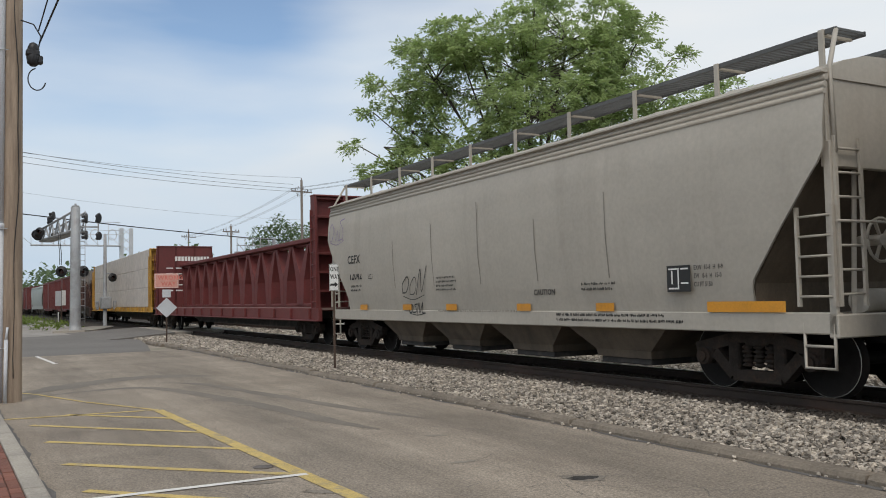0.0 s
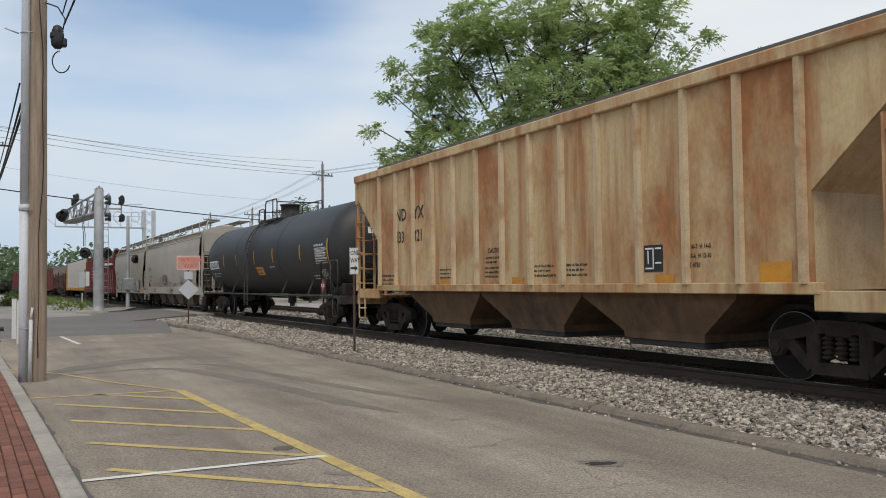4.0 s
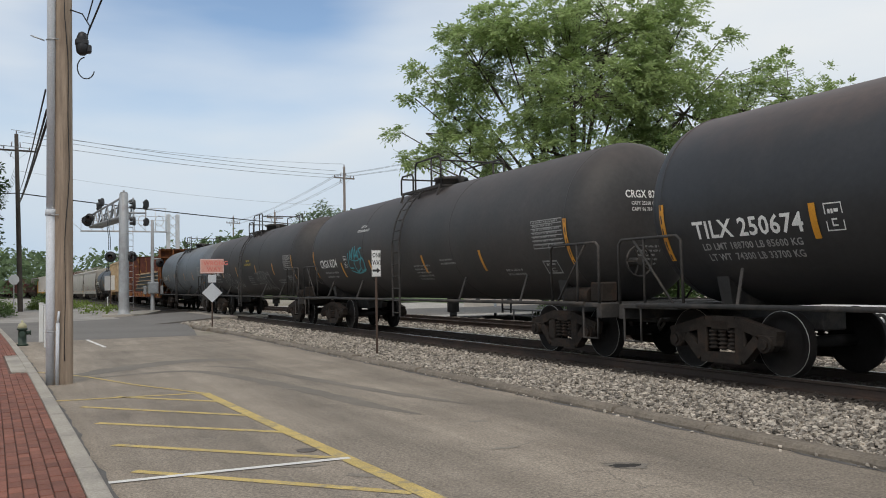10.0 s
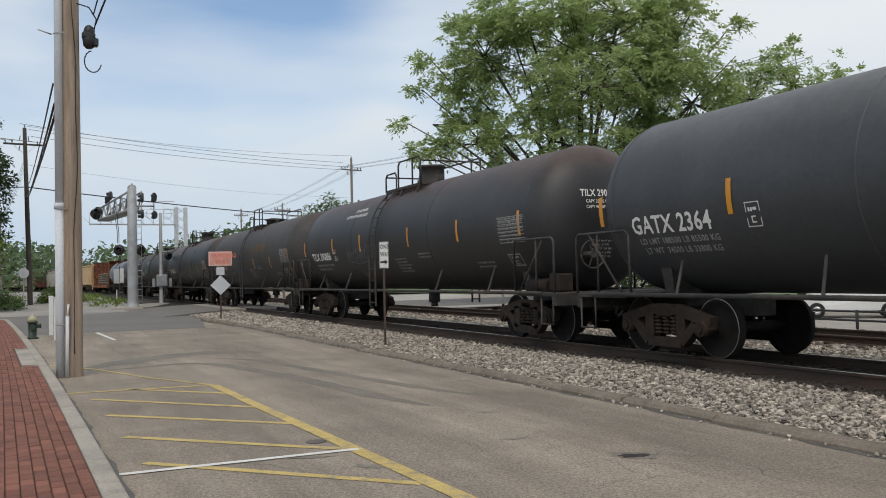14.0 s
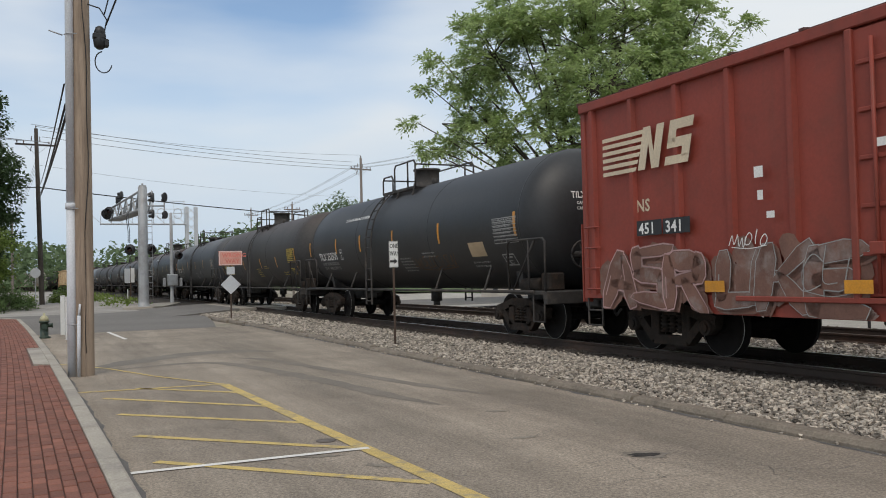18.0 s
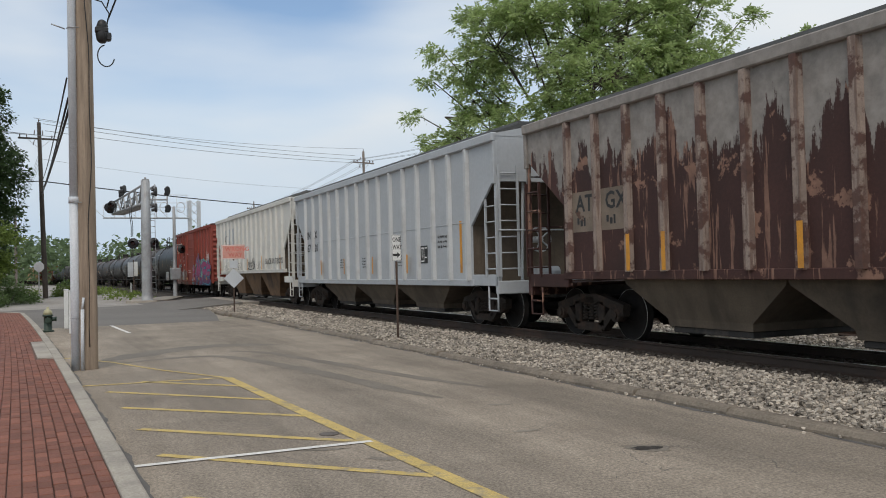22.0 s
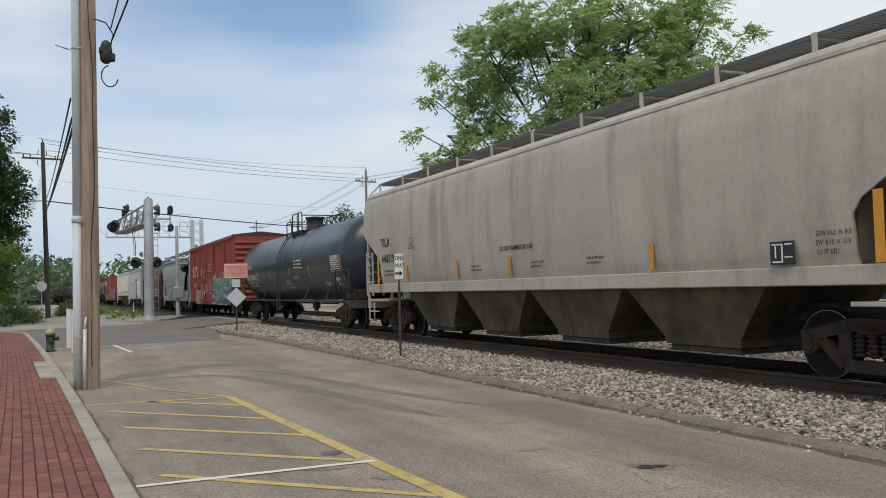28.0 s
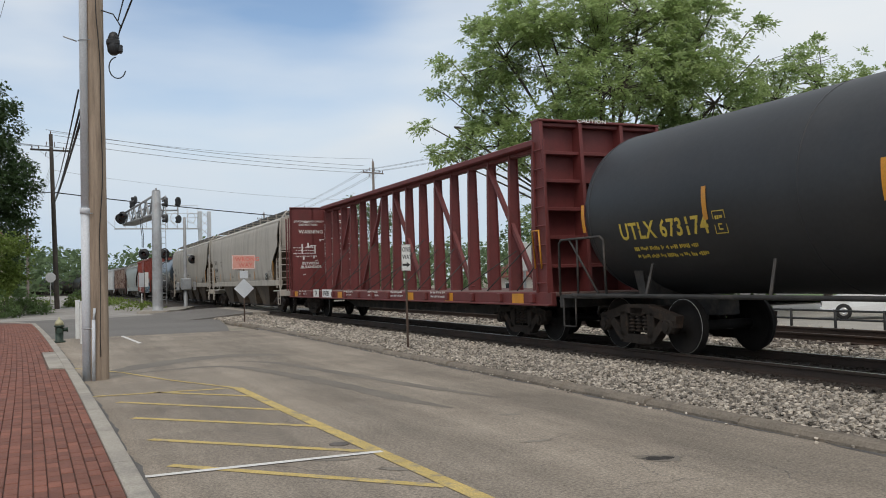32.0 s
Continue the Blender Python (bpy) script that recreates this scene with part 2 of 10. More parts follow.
# ---- mesh building ----
class Shape:
    """Collects vertices and faces of one mesh."""

    def __init__(self):
        self.v, self.f, self.s = [], [], []

    def add(self, vs, fs, smooth=False):
        o = len(self.v)
        self.v += [tuple(p) for p in vs]
        self.f += [tuple(i + o for i in q) for q in fs]
        self.s += [smooth] * len(fs)
        return self

    def box(self, x0, x1, y0, y1, z0, z1, c=0.0):
        """A block, its edges chamfered by c."""
        if x1 < x0:
            x0, x1 = x1, x0
        if y1 < y0:
            y0, y1 = y1, y0
        if z1 < z0:
            z0, z1 = z1, z0
        c = min(c, (x1 - x0) * 0.45, (y1 - y0) * 0.45, (z1 - z0) * 0.45)
        if c <= 0:
            vs = [(x, y, z) for z in (z0, z1) for y in (y0, y1) for x in (x0, x1)]
            return self.add(vs, [(0, 2, 3, 1), (4, 5, 7, 6), (0, 1, 5, 4), (2, 6, 7, 3), (0, 4, 6, 2), (1, 3, 7, 5)])
        ring = [(x0 + c, y0), (x1 - c, y0), (x1, y0 + c), (x1, y1 - c), (x1 - c, y1), (x0 + c, y1), (x0, y1 - c), (x0, y0 + c)]
        inner = [(min(max(x, x0 + c), x1 - c), min(max(y, y0 + c), y1 - c)) for x, y in ring]
        vs = [(x, y, z0) for x, y in inner] + [(x, y, z0 + c) for x, y in ring] + [(x, y, z1 - c) for x, y in ring] + [(x, y, z1) for x, y in inner]
        fs = [(7, 5, 3, 1), (25, 27, 29, 31)]
        for k in range(3):
            for i in range(8):
                j = (i + 1) % 8
                q = [k * 8 + i, k * 8 + j, k * 8 + 8 + j, k * 8 + 8 + i]
                fs.append(tuple(q))
        # the inner rings hold doubled corners: drop them from the caps only
        return self.add(vs, fs)

    def ring_loft(self, rings, closed=True, caps=True, smooth=False):
        n = len(rings[0])
        vs = [p for r in rings for p in r]
        fs = []
        for k in range(len(rings) - 1):
            for i in range(n if closed else n - 1):
                j = (i + 1) % n
                fs.append((k * n + i, k * n + j, k * n + n + j, k * n + n + i))
        self.add(vs, fs, smooth)
        if caps and closed:
            o = len(self.v) - len(vs)
            self.f += [tuple(o + i for i in reversed(range(n))), tuple(o + len(vs) - n + i for i in range(n))]
            self.s += [False, False]
        return self

    def cyl(self, a, b, r, n=10, r2=None, caps=True, smooth=True):
        a, b = Vector(a), Vector(b)
        d = (b - a).normalized()
        e = d.orthogonal().normalized()
        g = d.cross(e)
        rings = []
        for p, q in ((a, r), (b, r if r2 is None else r2)):
            rings.append([tuple(p + e * (q * math.cos(6.2831853 * i / n)) + g * (q * math.sin(6.2831853 * i / n))) for i in range(n)])
        return self.ring_loft(rings, True, caps, smooth)

    def tube(self, pts, r, n=6):
        """A round bar bent through points, in one piece."""
        p = [Vector(a) for a in pts]
        d = [(b - a).normalized() for a, b in zip(p, p[1:])]
        e = d[0].orthogonal().normalized()
        rings = []
        for i, c in enumerate(p):
            t = d[0] if i == 0 else d[-1] if i == len(p) - 1 else (d[i - 1] + d[i])
            t = t.normalized() if t.length > 1e-4 else d[i]
            e = e - t * e.dot(t)
            e = e.normalized() if e.length > 1e-4 else t.orthogonal().normalized()
            g = t.cross(e)
            rings.append([tuple(c + e * (r * math.cos(6.2831853 * k / n)) + g * (r * math.sin(6.2831853 * k / n))) for k in range(n)])
        return self.ring_loft(rings, True, True, True)

    def beam(self, a, b, w, h, up=(0, 0, 1)):
        """A bar of section w x h from a to b."""
        a, b = Vector(a), Vector(b)
        d = (b - a).normalized()
        s = d.cross(Vector(up))
        s = d.orthogonal() if s.length < 1e-4 else s
        s.normalize()
        t = s.cross(d)
        rings = [[tuple(p + s * (i * w / 2) + t * (j * h / 2)) for i, j in ((-1, -1), (1, -1), (1, 1), (-1, 1))] for p in (a, b)]
        return self.ring_loft(rings)

    def prism_y(self, poly, y0, y1):
        """Polygon in x, z pulled from y0 to y1."""
        return self.ring_loft([[(x, y0, z) for x, z in poly], [(x, y1, z) for x, z in poly]])

    def prism_x(self, poly, x0, x1):
        """Polygon in y, z pulled from x0 to x1."""
        return self.ring_loft([[(x0, y, z) for y, z in poly], [(x1, y, z) for y, z in poly]])

    def prism_z(self, poly, z0, z1):
        """Polygon in x, y pulled from z0 to z1."""
        return self.ring_loft([[(x, y, z0) for x, y in poly], [(x, y, z1) for x, y in poly]])

    def lathe(self, prof, n=16, c=(0, 0, 0), axis="z", smooth=True):
        rings = []
        for r, h in prof:
            ring = []
            for i in range(n):
                a = 6.2831853 * i / n
                p = {"z": (r * math.cos(a), r * math.sin(a), h), "x": (h, r * math.cos(a), r * math.sin(a)), "y": (r * math.cos(a), h, r * math.sin(a))}[axis]
                ring.append((p[0] + c[0], p[1] + c[1], p[2] + c[2]))
            rings.append(ring)
        return self.ring_loft(rings, True, True, smooth)

    def flat(self, poly, z):
        return self.add([(x, y, z) for x, y in poly], [tuple(range(len(poly)))])

    def mesh(self, name):
        me = bpy.data.meshes.new(name)
        me.from_pydata(self.v, [], self.f)
        me.polygons.foreach_set("use_smooth", self.s)
        bm = bmesh.new()
        bm.from_mesh(me)
        bmesh.ops.remove_doubles(bm, verts=bm.verts, dist=1e-5)
        bmesh.ops.recalc_face_normals(bm, faces=bm.faces)
        bm.to_mesh(me)
        bm.free()
        return me


def part(name, shape, material, parent=None, label=""):
    """One mesh object, under a thing or under a part."""
    me = shape if isinstance(shape, bpy.types.Mesh) else shape.mesh(name)
    if not len(me.materials):
        me.materials.append(material)
    ob = new(name, me)
    if parent is not None:
        ob.parent = parent
    if label:
        ob["label"] = label
    return ob


def thing(name, label, category, group="", at=None):
    ob = new(name)
    ob.empty_display_size = 0.3
    if at is not None:
        ob.matrix_basis = at
    return tagged(ob, label, category, group)


def structure(name, shape, material, label=""):
    return tagged(part(name, shape, material, None, label), label, "", "", "structure")


# ---- plan: s runs along the main track, the way the train goes; q is the distance to its near side ----
HEAD = radians(28.9)
TX, TY, RAIL_Z = 3.37, 15.0, 0.25
BEND_S, BEND_R = 95.0, 900.0


def W(s, q, z=0.0):
    """Plan place of s, q beside the straight track."""
    return Vector((TX - math.sin(HEAD) * s - math.cos(HEAD) * q, TY + math.cos(HEAD) * s - math.sin(HEAD) * q, z))


def on_track(s, q=0.0, z=0.0):
    """Place and heading on the track, which bends to the left far off."""
    if s <= BEND_S:
        p, h = W(s, q, z), HEAD
        return p, h
    a = (s - BEND_S) / BEND_R
    cx, cy = BEND_R * math.sin(a), BEND_R * (1 - math.cos(a))
    p = W(BEND_S + cx, cy, z)
    h = HEAD + a
    return p + Vector((-math.cos(h) * q, -math.sin(h) * q, 0)), h


def stand(s, q, z=0.0, turn=0.0):
    """Pose at s, q with its x axis along the track."""
    p = W(s, q, z)
    return pose(p.x, p.y, p.z, 0, 0, 90 + math.degrees(HEAD) + turn)


FRAME = stand(0, 0)


# ---- lettering ----
_glyphs = {}


def glyphs(text):
    """Outline of a line of text: points in u, v (height 1) and faces."""
    if text not in _glyphs:
        cu = bpy.data.curves.new("lettering", "FONT")
        cu.body, cu.resolution_u = text, 2
        cu.offset, cu.space_character = 0.022, 1.06
        ob = bpy.data.objects.new("lettering", cu)
        scene.collection.objects.link(ob)
        dg = bpy.context.evaluated_depsgraph_get()
        me = bpy.data.meshes.new_from_object(ob.evaluated_get(dg))
        vs = [(v.co.x / 0.73, v.co.y / 0.73) for v in me.vertices]
        fs = [tuple(p.vertices) for p in me.polygons]
        bpy.data.objects.remove(ob)
        bpy.data.curves.remove(cu)
        bpy.data.meshes.remove(me)
        _glyphs[text] = (vs, fs)
    return _glyphs[text]


M_white = mat("white lettering", (0.75, 0.74, 0.71), 0.6, var=0.08, bump=0)
M_black = mat("black lettering", (0.02, 0.02, 0.02), 0.6, bump=0)

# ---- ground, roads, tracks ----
# This black holds both oily dirt and the train's painted-in shade.
M_bed = mat("oily track bed with train shade in its colour", (0.05, 0.042, 0.035), 0.95, var=0.4, scale=10, bump=0.9, bscale=25, grain=0.4)
M_apron = mat("pale worn apron", (0.31, 0.29, 0.265), 0.95, var=0.18, scale=0.25, bump=0.4, bscale=40, stain=(0.17, 0.155, 0.14), stain_amt=0.5, stain_scale=0.3, grain=0.2)
M_tar = mat("tar and damp asphalt", (0.12, 0.112, 0.105), 0.85, var=0.2, scale=3, bump=0.4, bscale=55)
M_hole = mat("broken asphalt", (0.035, 0.03, 0.026), 0.95, var=0.4, scale=8, bump=0.8)
M_iron = mat("cast iron cover", (0.13, 0.11, 0.095), 0.7, 0.4, var=0.25, scale=6, bump=0.4)
M_tyremark = mat("asphalt dulled by tyres", (0.19, 0.165, 0.135), 0.9, var=0.15, scale=0.8, bump=0.4, bscale=55, grain=0.25)
M_worn = mat("dark worn asphalt", (0.225, 0.197, 0.162), 0.92, var=0.2, scale=0.6, bump=0.5, bscale=55, grain=0.25)
LOT_Z = -0.62

g = Shape()
xs = [-900, -400, -150, -60, -20, 10, 28, 60, 120, 250, 500, 900, 2500]
prof = [(-2500, -1.3), (-300, -1.25), (-60, -1.2), (-14.5, LOT_Z - 0.05), (-8.6, -0.12), (-2, -0.08), (3.9, -0.05), (14, -0.05), (60, -0.05), (400, -0.05), (2500, -0.05)]
vs = [tuple(W(s, q, z)) for s in xs for q, z in prof]
n = len(prof)
g.add(vs, [(i * n + j, i * n + n + j, i * n + n + j + 1, i * n + j + 1) for i in range(len(xs) - 1) for j in range(n - 1)])
structure("ground", g, M_dirt, "dry earth with thin weeds beside the tracks")


def sheet(name, pts, z, m, label):
    return structure(name, Shape().flat([tuple(W(s, q)[:2]) for s, q in pts], z), m, label)


def kerb_q(s):
    """The pavement kerb swings slowly away from the tracks."""
    return 9.76 + 0.0325 * s + 0.0005 * s * s


sheet("road", ((-80, 3.76), (19.0, 3.76), (19.0, 10.65), (12, 10.3), (0, 9.86), (-18, 9.5), (-80, 9.5)), 0.0, M_asphalt, "worn grey asphalt road with faint tyre marks")
sheet("street", ((18.95, 95), (18.95, 4.9), (23, 4.3), (30, 3.5), (30.5, -40), (43, -40), (42.5, 1.5), (38, 8), (38, 95)), 0.003, M_street, "dark asphalt street crossing the tracks")
sheet("apron", ((38, 95), (38, 8), (42.5, 1.7), (47, 2.6), (90, 3.2), (200, 6), (200, 95)), -0.004, M_apron, "pale worn apron beyond the street")
lot = Shape().add([tuple(W(s, q, z)) for s in (-120, 90) for q, z in ((-36, LOT_Z - 0.02), (-14.6, LOT_Z), (-8.3, -0.05))], [(0, 3, 4, 1), (1, 4, 5, 2)])
structure("gravel_lot", lot, M_gravel, "pale gravel lot behind the tracks")
lawn = Shape().add([tuple(W(s, q, z)) for s in (-150, 300) for q, z in ((-80, -1.16), (-36, LOT_Z + 0.02))], [(0, 2, 3, 1)])
structure("lawn", lawn, M_grass, "mown grass behind the gravel lot")

# kerb on the pavement side, stones of 1.8 m, and its corner at the street
kerb = tagged(new("kerb"), "pale concrete kerb along the brick pavement", "", "", "structure")
line = [(-18 + 1.8 * i, kerb_q(-18 + 1.8 * i)) for i in range(28)] + [(33.2, 12.1), (33.9, 13.2), (34.2, 14.6), (34.3, 16.0)]
for (sa, qa), (sb, qb) in zip(line, line[1:]):
    d = Vector((sb - sa, qb - qa)).normalized()
    nn = Vector((-d.y, d.x))
    sb, qb = sb - d.x * 0.012, qb - d.y * 0.012
    ring = lambda a, b, z: [(sa + nn.x * a, qa + nn.y * a, z), (sb + nn.x * a, qb + nn.y * a, z), (sb + nn.x * b, qb + nn.y * b, z), (sa + nn.x * b, qa + nn.y * b, z)]
    part("kerb_stone", Shape().ring_loft([ring(0.0, 0.17, -0.05), ring(0.0, 0.17, 0.105), ring(0.008, 0.168, 0.12), ring(0.025, 0.16, 0.127)]), M_concrete, kerb)
kerb.matrix_basis = FRAME
M_edging = mat("weathered edging concrete", (0.2, 0.168, 0.132), 0.95, var=0.2, scale=2.5, bump=0.6, bscale=35, stain=(0.12, 0.1, 0.08), stain_amt=0.6, stain_scale=2.5, grain=0.25)
# broken kerb on the ballast side
edge = tagged(new("edging"), "cracked low concrete edging beside the ballast", "", "", "structure")
rnd = random.Random(2)
s = -26.0
while s < 24:
    l = rnd.choice((1.1, 1.9, 2.4, 0.6, 1.6))
    dy, dz = rnd.uniform(-0.02, 0.02), rnd.uniform(-0.02, 0.012)
    bend = 0.17 + max(0.0, s - 20) ** 2 * 0.02
    poly = [(s, 3.6 + dy + bend), (s + l - 0.02, 3.6 + dy + rnd.uniform(-0.025, 0.025) + bend), (s + l - 0.02, 3.4 + dy + bend), (s, 3.4 + dy + rnd.uniform(-0.02, 0.02) + bend)]
    part("kerb_stone", Shape().ring_loft([[(x, y, -0.05) for x, y in poly], [(x, y, 0.035 + dz) for x, y in poly], [(x + (0.012 if i in (0, 3) else -0.012), y + (-0.03 if i < 2 else 0.02), 0.075 + dz) for i, (x, y) in enumerate(poly)], [(x + (0.03 if i in (0, 3) else -0.03), y + (-0.07 if i < 2 else 0.04), 0.088 + dz) for i, (x, y) in enumerate(poly)]]), M_edging, edge)
    s += l
edge.matrix_basis = FRAME

# dirt and crumbs where the road meets the edging
sheet("gutter", [(a, 3.74) for a in (-26, 20)] + [(a, 3.83 + 0.025 * math.sin(a * 2.7) + 0.02 * math.sin(a * 6.1) + 0.015 * math.sin(a * 14.0)) for a in [20 - 0.25 * i for i in range(185)]], 0.0035, M_tar, "dark dirt along the edging")
# gutter dirt along the kerb
sheet("gutter", [(-18 + i, kerb_q(-18 + i) + 0.01) for i in range(36)] + [(a, kerb_q(a) - 0.06 - 0.02 * (1 + math.sin(a * 2.1) * math.sin(a * 0.7)) - 0.012 * math.sin(a * 5.3) - 0.012 * math.sin(a * 11.0)) for a in [17 - 0.25 * i for i in range(141)]], 0.004, M_tar, "dark damp dirt in the gutter")

# brick pavement
pave = structure("pavement", Shape().prism_z([(s_, q_ + 0.165) for s_, q_ in line[:28]] + [(33.0, 12.2), (33.7, 13.3), (34.0, 14.7), (34.1, 16.0), (-18, 16)], -0.04, 0.1), M_mortar, "red brick pavement in running bond")
pave.matrix_basis = FRAME
pad = structure("ramp_slab", Shape().prism_z([(6.3, kerb_q(6.3) + 0.17), (11.0, kerb_q(11.0) + 0.17), (11.0, 10.62), (6.4, 10.42)], 0.06, 0.126), M_concrete, "pale concrete slab set in the pavement behind the kerb")
pad.matrix_basis = FRAME
brick_me = Shape().box(-0.096, 0.096, -0.046, 0.046, -0.03, 0.0, 0.005).mesh("brick")
brick_me.materials.append(M_brickpave)
rest = Shape()
rnd = random.Random(4)
count = 0
row = 0
lift = 0.225
while lift < 3.6:
    s = -9.0 + (0.1 if row % 2 else 0.0)
    while s < 31.0:
        z = 0.118 + rnd.uniform(-0.003, 0.003)
        q = kerb_q(s) + lift
        a = 0.0325 + 0.001 * s
        if not (6.2 < s < 11.15 and q < 10.42 + (s - 6.4) * 0.045 + 0.05):
            if count < 300 and -6.2 < s < 0.5 and lift < 1.3:
                b = part("brick", brick_me, None, pave)
                b.matrix_basis = pose(s, q, z, 0, 0, math.degrees(a))
                count += 1
            elif s > -8 and (lift < 2.0 or s > 1):
                quad = lambda u, v, zz: [(s + i * u - j * v * a, q + i * u * a + j * v, zz) for i, j in ((-1, -1), (1, -1), (1, 1), (-1, 1))]
                rest.add(quad(0.0945, 0.0445, z) + quad(0.1, 0.05, z - 0.014), [(0, 1, 2, 3), (4, 5, 1, 0), (5, 6, 2, 1), (6, 7, 3, 2), (7, 4, 0, 3)])
        s += 0.2
    lift += 0.1
    row += 1


def joined(name, shape, m, parent=None, label=""):
    """Many small pieces in one mesh, kind stuff."""
    me = bpy.data.meshes.new(name)
    me.from_pydata(shape.v, [], shape.f)
    me.materials.append(m)
    ob = new(name, me)
    if parent is not None:
        ob.parent = parent
    tagged(ob, label, "", "", "stuff")
    return ob


def island_tone(m, amount):
    """Lets each joined piece differ a little in brightness."""
    t = m.node_tree
    b = t.nodes["Principled BSDF"]
    src = b.inputs["Base Color"].links[0].from_socket
    geo = t.nodes.new("ShaderNodeNewGeometry")
    mr = t.nodes.new("ShaderNodeMapRange")
    mr.inputs["To Min"].default_value, mr.inputs["To Max"].default_value = 1 - amount, 1 + amount
    h = t.nodes.new("ShaderNodeHueSaturation")
    t.links.new(geo.outputs["Random Per Island"], mr.inputs["Value"])
    t.links.new(mr.outputs[0], h.inputs["Value"])
    t.links.new(src, h.inputs["Color"])
    t.links.new(h.outputs[0], b.inputs["Base Color"])


M_brickrest = mat("paving brick", (0.195, 0.076, 0.05), 0.85, var=0.2, scale=2.0, bump=0.3, bscale=60, grain=0.18)
island_tone(M_brickrest, 0.22)
joined("brick", rest, M_brickrest, pave, "red paving bricks")

# painted lines
def stripe(pts, w, m, name, z=0.004):
    sh = Shape()
    for (xa, ya), (xb, yb) in zip(pts, pts[1:]):
        d = Vector((xb - xa, yb - ya))
        nn = Vector((-d.y, d.x)).normalized() * w / 2
        sh.add([(xa + nn.x, ya + nn.y, z), (xb + nn.x, yb + nn.y, z), (xb - nn.x, yb - nn.y, z), (xa - nn.x, ya - nn.y, z)], [(0, 1, 2, 3)])
    return sh


marks = tagged(new("parking_hatching"), "faded yellow hatched no-parking area on the road", "", "", "structure")
for pts in (((-6.36, 12.36), (-4.46, 13.14)), ((-5.64, 12.78), (-3.87, 12.15)), ((-5.66, 11.72), (-3.0, 10.78)), ((-4.78, 10.29), (-2.22, 9.52)), ((-3.93, 8.84), (-1.41, 8.08)), ((-3.18, 7.56), (-0.64, 6.73)), ((-2.4, 6.1), (0.1, 5.3))):
    part("line", stripe(pts, 0.105, M_yellow, "line", 0.0045), M_yellow, marks)
part("border_line", stripe(((-9.15, 16.79), (-8.52, 16.48), (-7.47, 15.72), (-6.04, 14.38), (-4.42, 13.12)), 0.07, M_yellow, "line", 0.006), M_yellow, marks)
part("border_line", stripe(((-4.42, 13.12), (-3.0, 10.75), (-1.35, 8.03), (-0.28, 6.28), (0.5, 5.0)), 0.15, M_yellow, "line", 0.006), M_yellow, marks)
part("white_line", stripe(((-3.2, 7.1), (-1.35, 8.09)), 0.09, M_whitepaint, "line", 0.008), M_whitepaint, marks)
part("white_line", stripe(((-13.1, 27.49), (-10.8, 23.77)), 0.11, M_whitepaint, "line", 0.008), M_whitepaint, marks)

# pothole, covers, cracks, tyre marks
rnd = random.Random(11)


def smooth_line(pts, k=5):
    """Points of a rounded line through pts."""
    out = []
    p = [pts[0]] + list(pts) + [pts[-1]]
    for i in range(1, len(p) - 2):
        for j in range(k):
            f = j / k
            out.append(tuple(0.5 * (2 * b + (c - a) * f + (2 * a - 5 * b + 4 * c - d) * f * f + (3 * b - a - 3 * c + d) * f ** 3) for a, b, c, d in zip(p[i - 1], p[i], p[i + 1], p[i + 2])))
    return out + [pts[-1]]


def ragged(cx, cy, rx, ry, z, n=18, jag=0.25, turn=0.0):
    pts = []
    for i in range(n):
        a = 6.2832 * i / n
        k = 1 + rnd.uniform(-jag, jag)
        x, y = rx * k * math.cos(a), ry * k * math.sin(a)
        pts.append((cx + x * math.cos(turn) - y * math.sin(turn), cy + x * math.sin(turn) + y * math.cos(turn)))
    return Shape().flat(pts, z)


structure("pothole", ragged(1.13, 7.7, 0.135, 0.085, 0.0055, 26, 0.22), M_hole, "small dark pothole in the asphalt")
structure("pothole_rim", ragged(1.15, 7.7, 0.19, 0.13, 0.0035, 26, 0.2), M_worn, "crumbling rim of the pothole")
structure("pothole_rim", ragged(1.1, 7.79, 0.16, 0.035, 0.006, 20, 0.3), M_tyremark, "broken pale lip of the pothole")
structure("manhole_cover", Shape().lathe([(0.1, 0.002), (0.1, 0.006), (0.08, 0.007), (0.03, 0.006)], 18, (-1.84, 8.48, 0)), M_iron, "small round iron cover in the road")


def crack(x, y, l, a, w=0.005):
    pts = [(x, y)]
    for i in range(int(l / 0.055)):
        a += rnd.uniform(-0.25, 0.25)
        b = a + rnd.uniform(-0.9, 0.9)
        pts.append((pts[-1][0] + 0.05 * math.cos(b), pts[-1][1] + 0.05 * math.sin(b)))
    return stripe(pts, w, M_hole, "crack", 0.0042)


